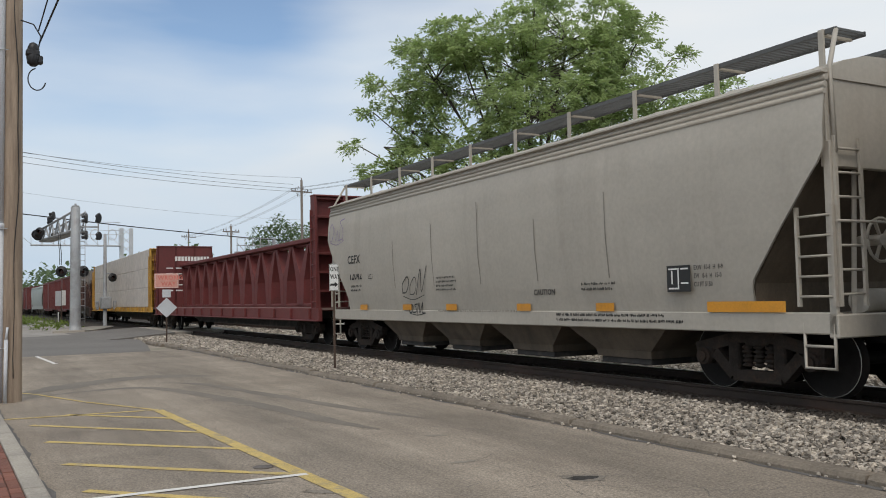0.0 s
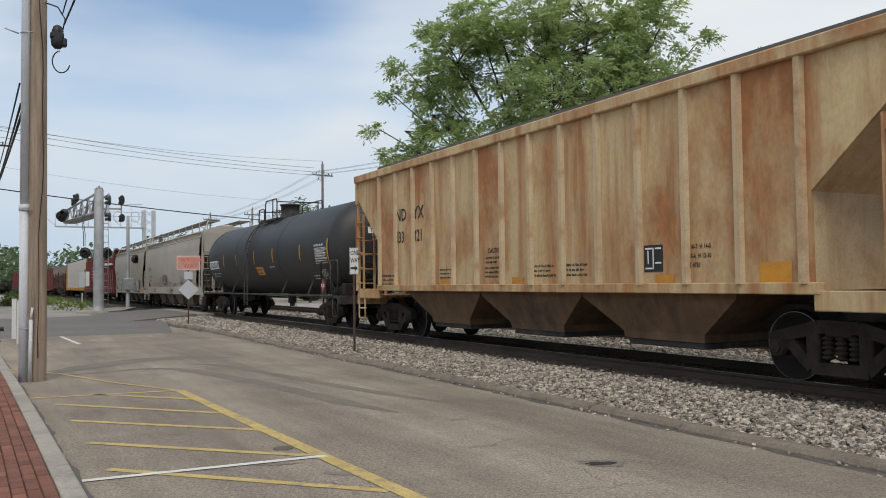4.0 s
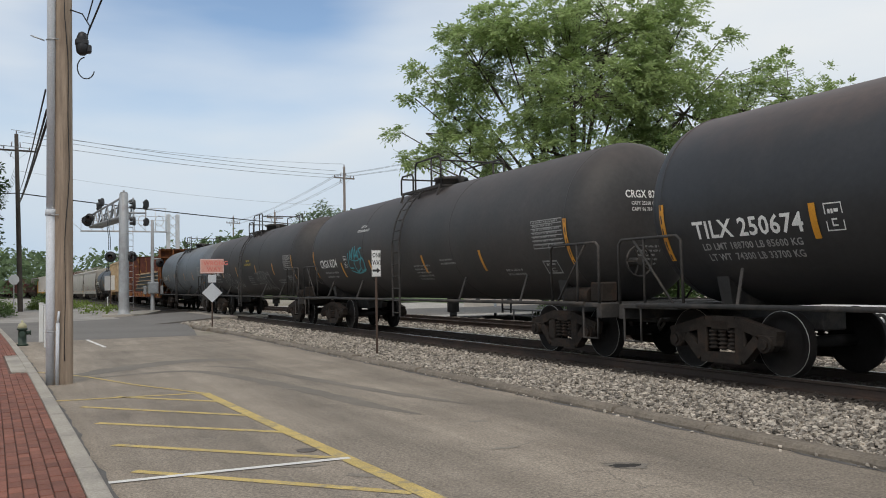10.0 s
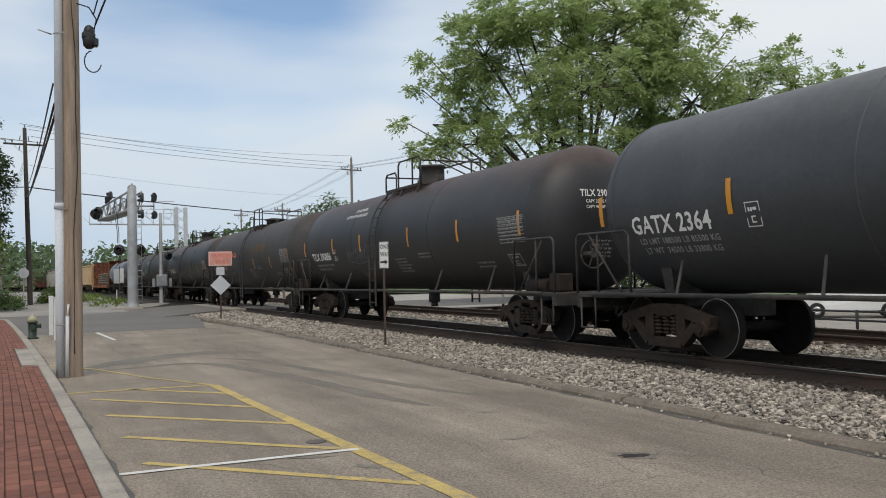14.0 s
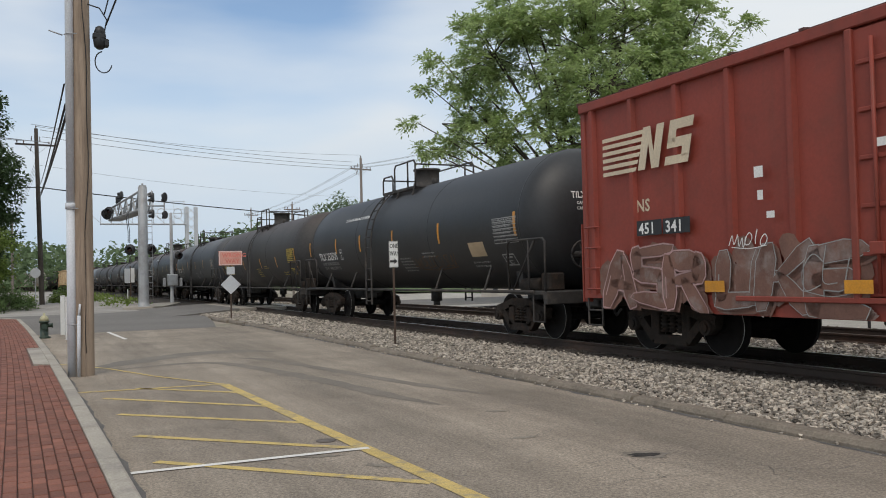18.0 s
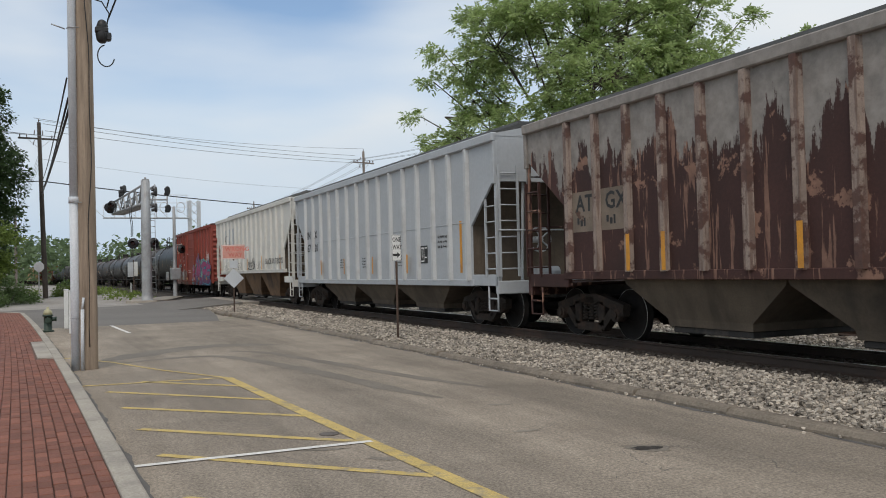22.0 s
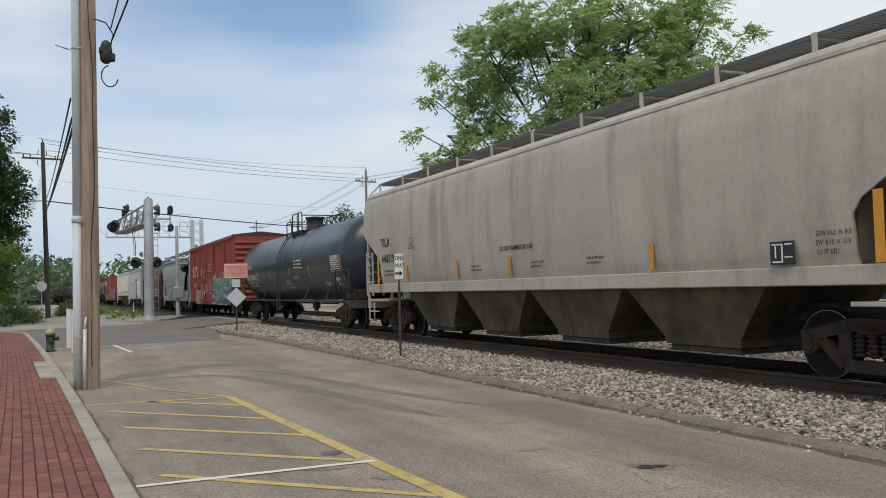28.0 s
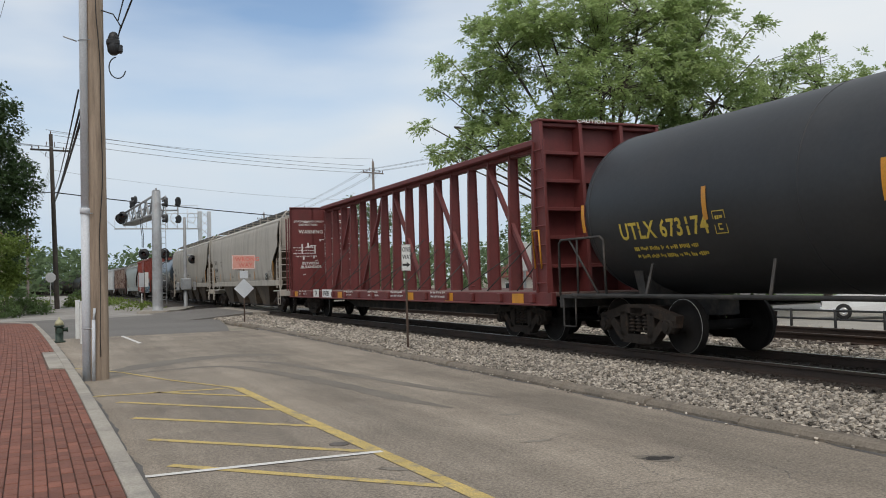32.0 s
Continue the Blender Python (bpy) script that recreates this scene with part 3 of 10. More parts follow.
cracks = tagged(new("cracks"), "thin cracks in the asphalt", "", "", "structure")
for x, y, l, a in ((1.3, 7.72, 0.6, 0.2), (0.95, 7.5, 0.9, -1.2), (1.9, 7.4, 1.0, -0.8), (0.2, 8.6, 0.5, 0.6), (-0.3, 6.9, 0.7, 2.5), (-2.6, 9.6, 1.3, 2.0), (-1.6, 7.1, 1.4, 2.9), (-4.6, 10.7, 0.9, 1.0), (2.0, 8.6, 0.8, 1.9), (0.6, 6.6, 1.1, 0.4), (-3.2, 8.0, 0.8, 0.3), (-2.4, 12.6, 2.0, 1.2), (0.4, 10.5, 1.2, 2.2), (-0.9, 12.0, 0.9, 0.4), (1.27, 7.74, 0.36, 0.15), (1.0, 7.55, 0.7, -0.9), (0.9, 7.6, 0.5, -2.2), (1.75, 7.3, 0.8, -0.4), (2.2, 7.1, 0.7, 0.3), (2.5, 6.8, 0.6, 2.6), (-2.9, 8.35, 1.1, 2.6), (-3.4, 9.3, 0.9, -0.5), (-1.9, 6.9, 1.2, 0.3), (-0.9, 6.6, 0.9, 1.4), (0.1, 7.4, 0.6, 0.8), (-4.9, 12.2, 0.8, -0.6), (-4.2, 12.0, 0.7, 0.2)):
    part("crack", crack(x, y, l, a), M_tar, cracks)
for x, y, rx, ry, t in ((0.1, 8.55, 0.14, 0.05, 0.3), (-1.7, 7.75, 0.16, 0.05, 0.2), (-1.1, 7.35, 0.2, 0.06, -0.2), (-0.2, 10.2, 0.12, 0.05, 0.1), (-3.3, 13.6, 0.2, 0.05, 0), (-2.0, 11.0, 0.1, 0.04, 0)):
    structure("asphalt_patch", ragged(x, y, rx, ry, 0.0036, n=26, jag=0.4, turn=t), M_worn, "small dark patch in the asphalt")


def swerve(pts, w, z, label):
    """Tyre mark through points, ragged along both edges and tapering out."""
    line_ = smooth_line([(x, y) for x, y in pts], 6)
    n_ = len(line_)
    left, right = [], []
    for i, (x, y) in enumerate(line_):
        (xa, ya), (xb, yb) = line_[max(0, i - 1)], line_[min(n_ - 1, i + 1)]
        d = math.hypot(xb - xa, yb - ya) or 1.0
        k = w / 2 * min(1.0, 0.15 + 5.0 * min(i, n_ - 1 - i) / n_) * rnd.uniform(0.75, 1.2)
        left.append((x - (yb - ya) / d * k, y + (xb - xa) / d * k, z))
        right.append((x + (yb - ya) / d * k, y - (xb - xa) / d * k, z))
    sh = Shape().add(left + right, [(i, i + 1, n_ + i + 1, n_ + i) for i in range(n_ - 1)])
    structure("tyre_mark", sh, M_tyremark, label)


swerve(((-7.9, 15.4), (-7.6, 16.99), (-7.31, 18.01), (-6.87, 18.85), (-6.2, 19.14), (-5.2, 18.95)), 0.75, 0.0024, "dark curved tyre swath on the road")
swerve(((-7.2, 15.6), (-6.69, 16.21), (-6.2, 16.6), (-5.56, 16.45), (-4.44, 15.29), (-3.42, 14.05), (-2.42, 12.72), (-1.6, 11.57), (-0.9, 10.76)), 0.32, 0.0027, "curved dark tyre mark on the road")
swerve(((-5.9, 17.6), (-5.0, 17.2), (-3.9, 15.9), (-2.7, 14.4), (-1.5, 12.9), (-0.3, 11.6)), 0.25, 0.003, "curved dark tyre mark on the road")

# ---- ballast and tracks ----
bb = Shape()
prof = [(-8.4, -0.1), (-7.0, 0.02), (-3.4, 0.04), (-2.2, 0.02), (-1.5, 0.06), (1.5, 0.06), (2.2, 0.04), (3.0, 0.02), (3.58, -0.01)]
ss = list(range(-500, 96, 24)) + [95]
vs = [tuple(W(s, q, z)) for s in ss for q, z in prof]
n = len(prof)
bb.add(vs, [(i * n + j, i * n + n + j, i * n + n + j + 1, i * n + j + 1) for i in range(len(ss) - 1) for j in range(n - 1)])
far = [on_track(95 + 20 * i) for i in range(30)]
rows = [[tuple(on_track(95 + 20 * i, q, 0.05)[0]) for q in (-8, -1.5, 1.5, 3.4)] for i in range(30)]
bb.ring_loft(rows, False, False)
structure("ballast_bed", bb, M_ballastbed, "stone ballast bed under the tracks, gap shade in its colour")
structure("track_bed", Shape().add([tuple(W(s, q, 0.075)) for s in (-500, 95) for q in (-1.45, 1.4)], [(0, 2, 3, 1)]), M_bed, "black oily bed between the rails, train shade put into its colour")


def stones(regions, seed, name, m, label):
    """Broken stones, each a rough eight-cornered lump, joined."""
    rs = np.random.RandomState(seed)
    base = np.array([(-1, -1, -1), (1, -1, -1), (1, 1, -1), (-1, 1, -1), (-1, -1, 1), (1, -1, 1), (1, 1, 1), (-1, 1, 1)], float) * 0.62
    quad = np.array([(0, 3, 2, 1), (4, 5, 6, 7), (0, 1, 5, 4), (1, 2, 6, 5), (2, 3, 7, 6), (3, 0, 4, 7)])
    allv, allf, o = [], [], 0
    for s0, s1, q0, q1, per, size, zf in regions:
        cnt = int((s1 - s0) * (q1 - q0) * per)
        s = rs.uniform(s0, s1, cnt)
        q = rs.uniform(q0, q1, cnt)
        z = np.array([zf(v) for v in q]) + rs.uniform(-0.012, 0.03, cnt)
        r = size * rs.uniform(0.55, 1.25, cnt)
        v = base[None] + rs.uniform(-0.42, 0.42, (cnt, 8, 3))
        v *= r[:, None, None] * np.array([1.15, 0.95, 0.75])
        a = rs.uniform(0, 6.283, cnt)
        b = rs.uniform(-0.6, 0.6, cnt)
        ca, sa, cb, sb = np.cos(a)[:, None], np.sin(a)[:, None], np.cos(b)[:, None], np.sin(b)[:, None]
        x, y, zz = v[..., 0], v[..., 1] * cb - v[..., 2] * sb, v[..., 1] * sb + v[..., 2] * cb
        x, y = x * ca - y * sa, x * sa + y * ca
        allv.append(np.stack([x + s[:, None], y + q[:, None], zz + z[:, None]], -1).reshape(-1, 3))
        allf.append((quad[None] + (np.arange(cnt) * 8)[:, None, None] + o).reshape(-1, 4))
        o += cnt * 8
    V, F = np.concatenate(allv), np.concatenate(allf)
    me = bpy.data.meshes.new(name)
    me.from_pydata(V.tolist(), [], F.tolist())
    me.materials.append(m)
    ob = new(name, me)
    ob.matrix_basis = FRAME
    return tagged(ob, label, "", "", "stuff")


def shoulder(q):
    return 0.0 + 0.075 * min(1.0, max(0.0, (3.6 - q) / 1.7))


island_tone(M_ballast, 0.6)
stones([(-10, 4, 1.38, 3.58, 640, 0.0285, shoulder), (4, 16, 1.38, 3.58, 430, 0.034, shoulder), (16, 42, 1.3, 3.7, 190, 0.052, shoulder), (-26, -10, 1.3, 3.55, 150, 0.045, shoulder), (-10, 16, 1.2, 1.4, 120, 0.024, shoulder), (-9, 14, 3.76, 3.88, 60, 0.019, lambda q: 0.005), (-10, 16, 3.4, 3.62, 45, 0.024, lambda q: 0.088)],
       3, "ballast_stones", M_ballast, "pale grey broken ballast stones beside the rails")
stones([(-10, 20, -3.5, -1.45, 150, 0.05, lambda q: 0.04), (20, 60, -3.5, -1.45, 40, 0.07, lambda q: 0.04), (-10, 20, -8.0, -3.5, 60, 0.05, lambda q: 0.03), (20, 45, -8.0, -3.5, 25, 0.07, lambda q: 0.03)],
       5, "ballast_stones", M_ballast, "grey ballast stones between the two tracks")
# Dark from oil, and darker still for shade under the train, as colour.
M_darkstone = mat("oily ballast stone with shade in its colour", (0.07, 0.058, 0.048), 0.9, var=0.35, scale=6, bump=0.4, bscale=30)
stones([(-14, 12, -1.4, 0.7, 110, 0.04, lambda q: 0.07), (-12, 14, 0.85, 1.45, 300, 0.024, lambda q: 0.075), (12, 32, -1.4, 1.45, 50, 0.055, lambda q: 0.07)], 6, "ballast_stones", M_darkstone, "oily dark stones between the rails, with shade in their colour")

tie_me = Shape().box(-0.115, 0.115, -1.3, 1.3, -0.12, 0.0, 0.015).mesh("tie")
tie_me.materials.append(M_tie)
rail_prof = [(-0.07, 0.0), (0.07, 0.0), (0.07, 0.015), (0.012, 0.035), (0.01, 0.125), (0.035, 0.135), (0.037, 0.165), (0.03, 0.172), (-0.03, 0.172), (-0.037, 0.165), (-0.035, 0.135), (-0.01, 0.125), (-0.012, 0.035), (-0.07, 0.015)]
for name, q0, z0, n_ties, lab in (("railway_track_main", 0.0, RAIL_Z - 0.172, 130, "main railway track, rusty rails on dark timber ties"), ("railway_track_siding", -5.2, RAIL_Z - 0.19, 120, "rusty siding track behind the main line")):
    tk = tagged(new(name), lab, "", "", "structure")
    tk.matrix_basis = FRAME
    for i in range(n_ties):
        b = part("tie", tie_me, None, tk)
        b.location = (-24 + i * 0.52, q0, z0 + 0.008)
    for sy in (-1, 1):
        y = q0 + sy * 0.7535
        sh = Shape().prism_x([(y + a, z0 + b) for a, b in rail_prof], -500, 95)
        rows = [[tuple(FRAME.inverted() @ (on_track(95 + 15 * i, y + a)[0] + Vector((0, 0, z0 + b)))) for a, b in rail_prof] for i in range(40)]
        sh.ring_loft(rows, True, False)
        part("rail", sh, M_rail, tk)
        if q0 == 0:
            part("rail_head", Shape().box(-500, 95, y - 0.026, y + 0.026, z0 + 0.172, z0 + 0.1735), M_railhead, tk)
# crossing panels
cx = structure("crossing_panels", Shape().box(31, 41.5, 0.85, 1.7, 0.05, 0.235, 0.02).box(31, 41.5, -0.65, 0.65, 0.05, 0.235, 0.02).box(31, 41.5, -1.7, -0.85, 0.05, 0.235, 0.02), M_concrete, "concrete crossing panels between the rails")
cx.matrix_basis = FRAME
ap = structure("crossing_ramp", Shape().ring_loft([[(30.8, 1.72, 0.23), (42, 1.72, 0.23), (42.5, 5.5, 0.0), (30, 5.0, 0.0)], [(30.8, 1.72, -0.1), (42, 1.72, -0.1), (42.5, 5.5, -0.1), (30, 5.0, -0.1)]]), M_street, "asphalt ramp up to the crossing")
ap.matrix_basis = FRAME


# ---- street furniture ----
M_polewood = mat("weathered pole wood", (0.36, 0.28, 0.21), 0.9, var=0.25, scale=1.5, bump=0.4, bscale=25, stain=(0.12, 0.085, 0.06), stain_amt=0.6, stain_scale=1.2, streak=0.9, soft=0.2, stretch=(6, 6, 0.4))
M_darkpole = mat("dark creosoted pole", (0.06, 0.05, 0.042), 0.9, var=0.3, scale=2, bump=0.3)
M_pvc = mat("pale grey conduit", (0.58, 0.6, 0.63), 0.5, var=0.07, scale=2, bump=0.05)
M_greypole = mat("grey weathered pole wood", (0.2, 0.17, 0.15), 0.9, var=0.25, scale=1.5, bump=0.3, stretch=(6, 6, 0.4))
M_galv = mat("galvanised steel", (0.42, 0.43, 0.44), 0.45, 0.6, var=0.15, scale=4, bump=0.08)
M_alu = mat("grey signal paint", (0.36, 0.37, 0.38), 0.55, 0.2, var=0.12, scale=3, bump=0.08, stain=(0.2, 0.18, 0.16), stain_amt=0.4, streak=0.6)
M_signwhite = mat("white sign face", (0.72, 0.72, 0.7), 0.5, var=0.05, bump=0)
M_signback = mat("bare aluminium sign back", (0.6, 0.61, 0.62), 0.4, 0.4, var=0.08, bump=0.03)
M_signpink = mat("sun-faded red sign face", (0.62, 0.3, 0.24), 0.55, var=0.1, scale=5, bump=0)
M_signfade = mat("faded sign lettering", (0.62, 0.17, 0.13), 0.55, bump=0)
M_postrust = mat("brown steel post", (0.09, 0.06, 0.045), 0.8, 0.2, var=0.3, scale=5, bump=0.2)
M_signal = mat("black signal housing", (0.02, 0.02, 0.022), 0.5, bump=0.05)
M_lens = mat("dark red signal lens", (0.03, 0.008, 0.007), 0.15, bump=0)
M_cable = mat("black cable", (0.015, 0.015, 0.016), 0.6, bump=0)
M_wire = mat("weathered wire", (0.2, 0.21, 0.22), 0.6, bump=0)
M_hydrant = mat("dark green hydrant paint", (0.025, 0.045, 0.03), 0.5, var=0.15, bump=0.1)
M_bonnet = mat("cream hydrant cap paint", (0.45, 0.42, 0.26), 0.5, bump=0.1)
M_whitepost = mat("white painted post", (0.68, 0.68, 0.66), 0.6, var=0.06, bump=0.1)
M_porcelain = mat("brown porcelain", (0.1, 0.06, 0.045), 0.3, bump=0)


def cable(name, pts, r, m, label, category="cable", sag=0.0, n=14):
    """A hung cable through points, each span sagging."""
    path = []
    for a, b in zip(pts, pts[1:]):
        a, b = Vector(a), Vector(b)
        for i in range(n):
            f = i / n
            p = a.lerp(b, f)
            p.z -= sag * 4 * f * (1 - f)
            path.append(tuple(p))
    path.append(tuple(Vector(pts[-1])))
    return tagged(part(name, Shape().tube(path, r, 5), m), label, category, "overhead wires")


def pole_body(h, r0, r1, lean=0.0, n=14):
    return Shape().lathe([(r0 * 1.05, -0.3), (r0, 0.0), (r0 * 0.97 + r1 * 0.03, h * 0.2), ((r0 + r1) / 2, h * 0.55), (r1, h), (r1 * 0.6, h + 0.03)], n)


# near utility pole with riser conduits
up = thing("utility_pole", "weathered timber utility pole with grey riser conduits", "utility pole", at=stand(4.92, 9.6))
part("pole", pole_body(11.5, 0.165, 0.12), M_polewood, up)
part("riser_conduit", Shape().cyl((-0.06, 0.2, 0.0), (-0.06, 0.2, 2.95), 0.075, 14).cyl((-0.06, 0.2, 2.95), (-0.05, 0.185, 11.0), 0.07, 14).cyl((-0.06, 0.2, 2.9), (-0.06, 0.2, 3.0), 0.088, 14), M_pvc, up)
part("small_conduit", Shape().cyl((-0.19, 0.1, 0.0), (-0.19, 0.09, 1.05), 0.03, 10).cyl((-0.19, 0.09, 1.05), (-0.17, 0.07, 1.25), 0.02, 8), M_pvc, up)
for z in (0.9, 2.9, 5.95, 8.2):
    part("conduit_strap", Shape().tube([(-0.17, 0.08, z), (-0.13, 0.24, z), (-0.04, 0.275, z), (0.06, 0.2, z)], 0.01), M_galv, up)
part("strap_bolt", Shape().cyl((0.02, 0.3, 5.95), (0.03, 0.52, 6.02), 0.012, 6), M_galv, up)
part("ground_wire", Shape().tube([(-0.172 + 0.012 * abs(math.sin(z * 1.1)) + 0.0035 * z, -0.05 + 0.035 * math.sin(z * 1.1) + 0.015 * math.sin(z * 3.1), z) for z in [0.4 + 0.35 * i for i in range(32)]], 0.008), M_cable, up)
jb = part("splice_box", Shape().lathe([(0.05, 5.72), (0.1, 5.77), (0.115, 5.88), (0.09, 5.99), (0.1, 6.02), (0.07, 6.1), (0.03, 6.13)], 10, (-0.12, -0.3, 0)).box(-0.22, -0.04, -0.4, -0.18, 5.88, 6.0, 0.03).box(-0.2, -0.06, -0.45, -0.36, 5.76, 5.9, 0.02), M_signal, up)
part("cable_loop", Shape().tube([(-0.1, -0.22 - 0.14 + 0.14 * math.cos(a), 5.5 + 0.19 * math.sin(a)) for a in [1.4 - i * 0.33 for i in range(14)]], 0.011), M_cable, up)
part("cable_loop", Shape().tube([(-0.12, -0.1, 6.5), (-0.12, -0.3, 6.45), (-0.12, -0.42, 6.25), (-0.12, -0.38, 6.05)], 0.012), M_cable, up)
base = W(4.92, 9.56)
cable("service_cable", [tuple(W(4.8, 9.2, 6.15)), tuple(W(-9, 7.4, 10.6))], 0.016, M_cable, "black service cable rising from the pole", sag=0.3)
cable("service_cable", [tuple(W(4.8, 9.22, 6.35)), tuple(W(-9, 8.2, 10.9))], 0.012, M_cable, "black service cable rising from the pole", sag=0.3)


def cross_pole(s, q, h, m, arm_z, arm_w=2.4, turn=0.0, r=0.16, label="dark timber utility pole with a crossarm", extra=True, z0=0.0, lean=0.0):
    p = thing("utility_pole", label, "utility pole", "utility poles", at=stand(s, q, z0, turn) @ pose(0, 0, 0, lean, 0, 0))
    part("pole", pole_body(h, r, r * 0.72), m, p)
    part("crossarm", Shape().box(-0.06, 0.06, -arm_w / 2, arm_w / 2, arm_z - 0.07, arm_z + 0.07, 0.01), m, p)
    for sy in (-1, 1):
        part("arm_brace", Shape().beam((0.07, sy * 0.55 * arm_w / 2, arm_z - 0.06), (0.07, sy * 0.05, arm_z - 0.75), 0.035, 0.02), M_galv, p)
    for y in (-0.46, -0.3, 0.3, 0.46):
        part("insulator", Shape().lathe([(0.03, arm_z + 0.07), (0.03, arm_z + 0.14), (0.06, arm_z + 0.16), (0.045, arm_z + 0.22), (0.06, arm_z + 0.24), (0.03, arm_z + 0.3)], 8, (0, y * arm_w, 0)), M_porcelain, p)
    part("insulator", Shape().lathe([(0.03, h), (0.03, h + 0.1), (0.06, h + 0.14), (0.03, h + 0.26)], 8), M_porcelain, p)
    if extra:
        for a, b in (((0.12, 0.35, arm_z - 0.1), (0.2, 0.42, arm_z - 0.5)), ((0.12, -0.3, h - 0.6), (0.2, -0.34, h - 1.0)), ((0.12, 0.3, h - 0.6), (0.2, 0.34, h - 1.0))):
            part("fuse_cutout", Shape().cyl(a, b, 0.035, 8), M_porcelain, p)
    return p


cross_pole(65.1, 10.5, 14.1, M_darkpole, 12.8, 3.2, 18, 0.2, lean=-1.4)
cross_pole(84, 13.2, 8.6, M_greypole, 8.0, 1.4, 40, 0.14, "slim timber pole with small arms", False)
cross_pole(112, 16.5, 11.5, M_greypole, 10.6, 2.0, 40, 0.15, "timber utility pole far down the street", False)
cross_pole(75.4, -20.2, 15.4, M_greypole, 14.2, 2.6, 15, 0.17, "timber utility pole with two crossarms behind the tracks", z0=-1.2)
cross_pole(92, -17.1, 11.9, M_greypole, 11.2, 2.2, 15, 0.15, "timber utility pole with crossarm behind the tracks", z0=-1.2)
cross_pole(138, -22, 15.0, M_greypole, 13.9, 2.6, 15, 0.16, "timber utility pole with crossarm far behind the tracks", z0=-1.2)
# street lamp on the slim pole
sl = thing("street_lamp", "dark street lamp head on a short arm", "street lamp", at=stand(83.5, 13.2))
part("lamp_arm", Shape().tube([(0.1, 0, 8.3), (0.1, 0.8, 8.75), (0.1, 1.3, 8.8)], 0.05), M_darkpole, sl)
part("lamp_head", Shape().ring_loft([[(0.1 + 0.22 * math.cos(a), 1.75 + 0.5 * math.sin(a), z) for a in [i * 0.7854 for i in range(8)]] for z in (8.66, 8.82)]), M_signal, sl)


def arm_end(s, q, z, turn, y):
    return tuple((stand(s, q, z, turn) @ Vector((0, y, 0))))


for k, (y0, y1) in enumerate(((-1.5, -1.15), (-0.95, -0.7), (1.4, 1.1))):
    cable("power_line", [arm_end(65.1, 10.8, (13.5, 14.05, 14.45)[k], 18, y0 * 0.3), arm_end(75.4, -20.2, (13.0, 13.3, 13.7)[k], 15, y1)], 0.02, M_wire, "thin power line between utility poles", sag=0.4)
cable("power_line", [arm_end(65.1, 10.85, 14.3, 18, 0), arm_end(75.4, -20.2, 14.5, 15, 0)], 0.014, M_wire, "thin power line between pole tops", sag=0.5)
cable("telephone_cable", [arm_end(65.1, 10.72, 9.4, 18, -0.1), tuple(W(74, -20.2, 7.6))], 0.045, M_cable, "thick black telephone cable over the tracks", sag=0.25)
cable("power_line", [arm_end(65.1, 10.78, 11.2, 18, -0.1), tuple(W(75, -20.2, 10.0))], 0.01, M_wire, "thin power line over the tracks", sag=0.5)
for y in (-1.5, -0.95, 0.95, 1.4):
    cable("power_line", [arm_end(65.1, 10.8, 13.05, 18, y), tuple(W(40 + y, 45 + y, 13.6))], 0.017, M_wire, "thin power line along the side street", sag=0.5)
    cable("power_line", [arm_end(75.4, -20.2, 13.3, 15, y * 0.75), arm_end(138, -22, 12.7, 15, y * 0.75)], 0.017, M_wire, "thin power line along the tracks", sag=0.7)
    cable("power_line", [arm_end(75.4, -20.2, 13.3, 15, y * 0.75), tuple(W(20, -24 + y, 12.2))], 0.014, M_wire, "thin power line along the tracks", sag=0.7)
for k, (z0, z1) in enumerate(((8.2, 4.6), (8.5, 4.75), (9.3, 5.1))):
    cable("service_cable", [arm_end(65.1, 10.7, z0, 18, 0.1), tuple(W(5.0, 9.84 + 0.02 * k, z1))], 0.026 - 0.005 * k, M_cable, "black cable between the utility poles", sag=0.25 + 0.12 * k)
cable("telephone_cable", [arm_end(65.1, 10.72, 9.4, 18, 0.1), tuple(W(60, 50, 8.6))], 0.04, M_cable, "thick black telephone cable along the side street", sag=0.6)
for k in range(3):
    cable("power_line", [tuple(W(5, 9.9 + 0.3 * k, 11.3)), tuple(W(60 + k, 16 + 2 * k, 15))], 0.009, M_wire, "thin power line up the street", sag=0.4)
for k in range(4):
    cable("power_line", [arm_end(65.1, 10.78, 11.5 - 0.35 * k, 18, 0.12), tuple(W(84, 13.2, 8.2 - 0.12 * k))], 0.011, M_wire, "thin wire between street poles", sag=0.3)

# hydrant
hy = thing("fire_hydrant", "dark green fire hydrant with a cream cap", "fire hydrant", at=stand(17.07, 10.26))
part("barrel", Shape().lathe([(0.17, 0.0), (0.17, 0.05), (0.115, 0.06), (0.115, 0.46), (0.15, 0.47), (0.15, 0.51), (0.1, 0.52)], 16), M_hydrant, hy)
part("bonnet", Shape().lathe([(0.13, 0.51), (0.12, 0.6), (0.08, 0.66), (0.035, 0.68), (0.035, 0.74), (0.01, 0.75)], 16), M_bonnet, hy)
part("nozzle", Shape().cyl((0, -0.08, 0.38), (0, -0.21, 0.38), 0.06, 12).cyl((0, -0.21, 0.38), (0, -0.24, 0.38), 0.075, 6), M_hydrant, hy)
part("nozzle", Shape().cyl((-0.08, 0, 0.36), (-0.2, 0, 0.36), 0.08, 12).cyl((-0.2, 0, 0.36), (-0.23, 0, 0.36), 0.09, 6), M_hydrant, hy)
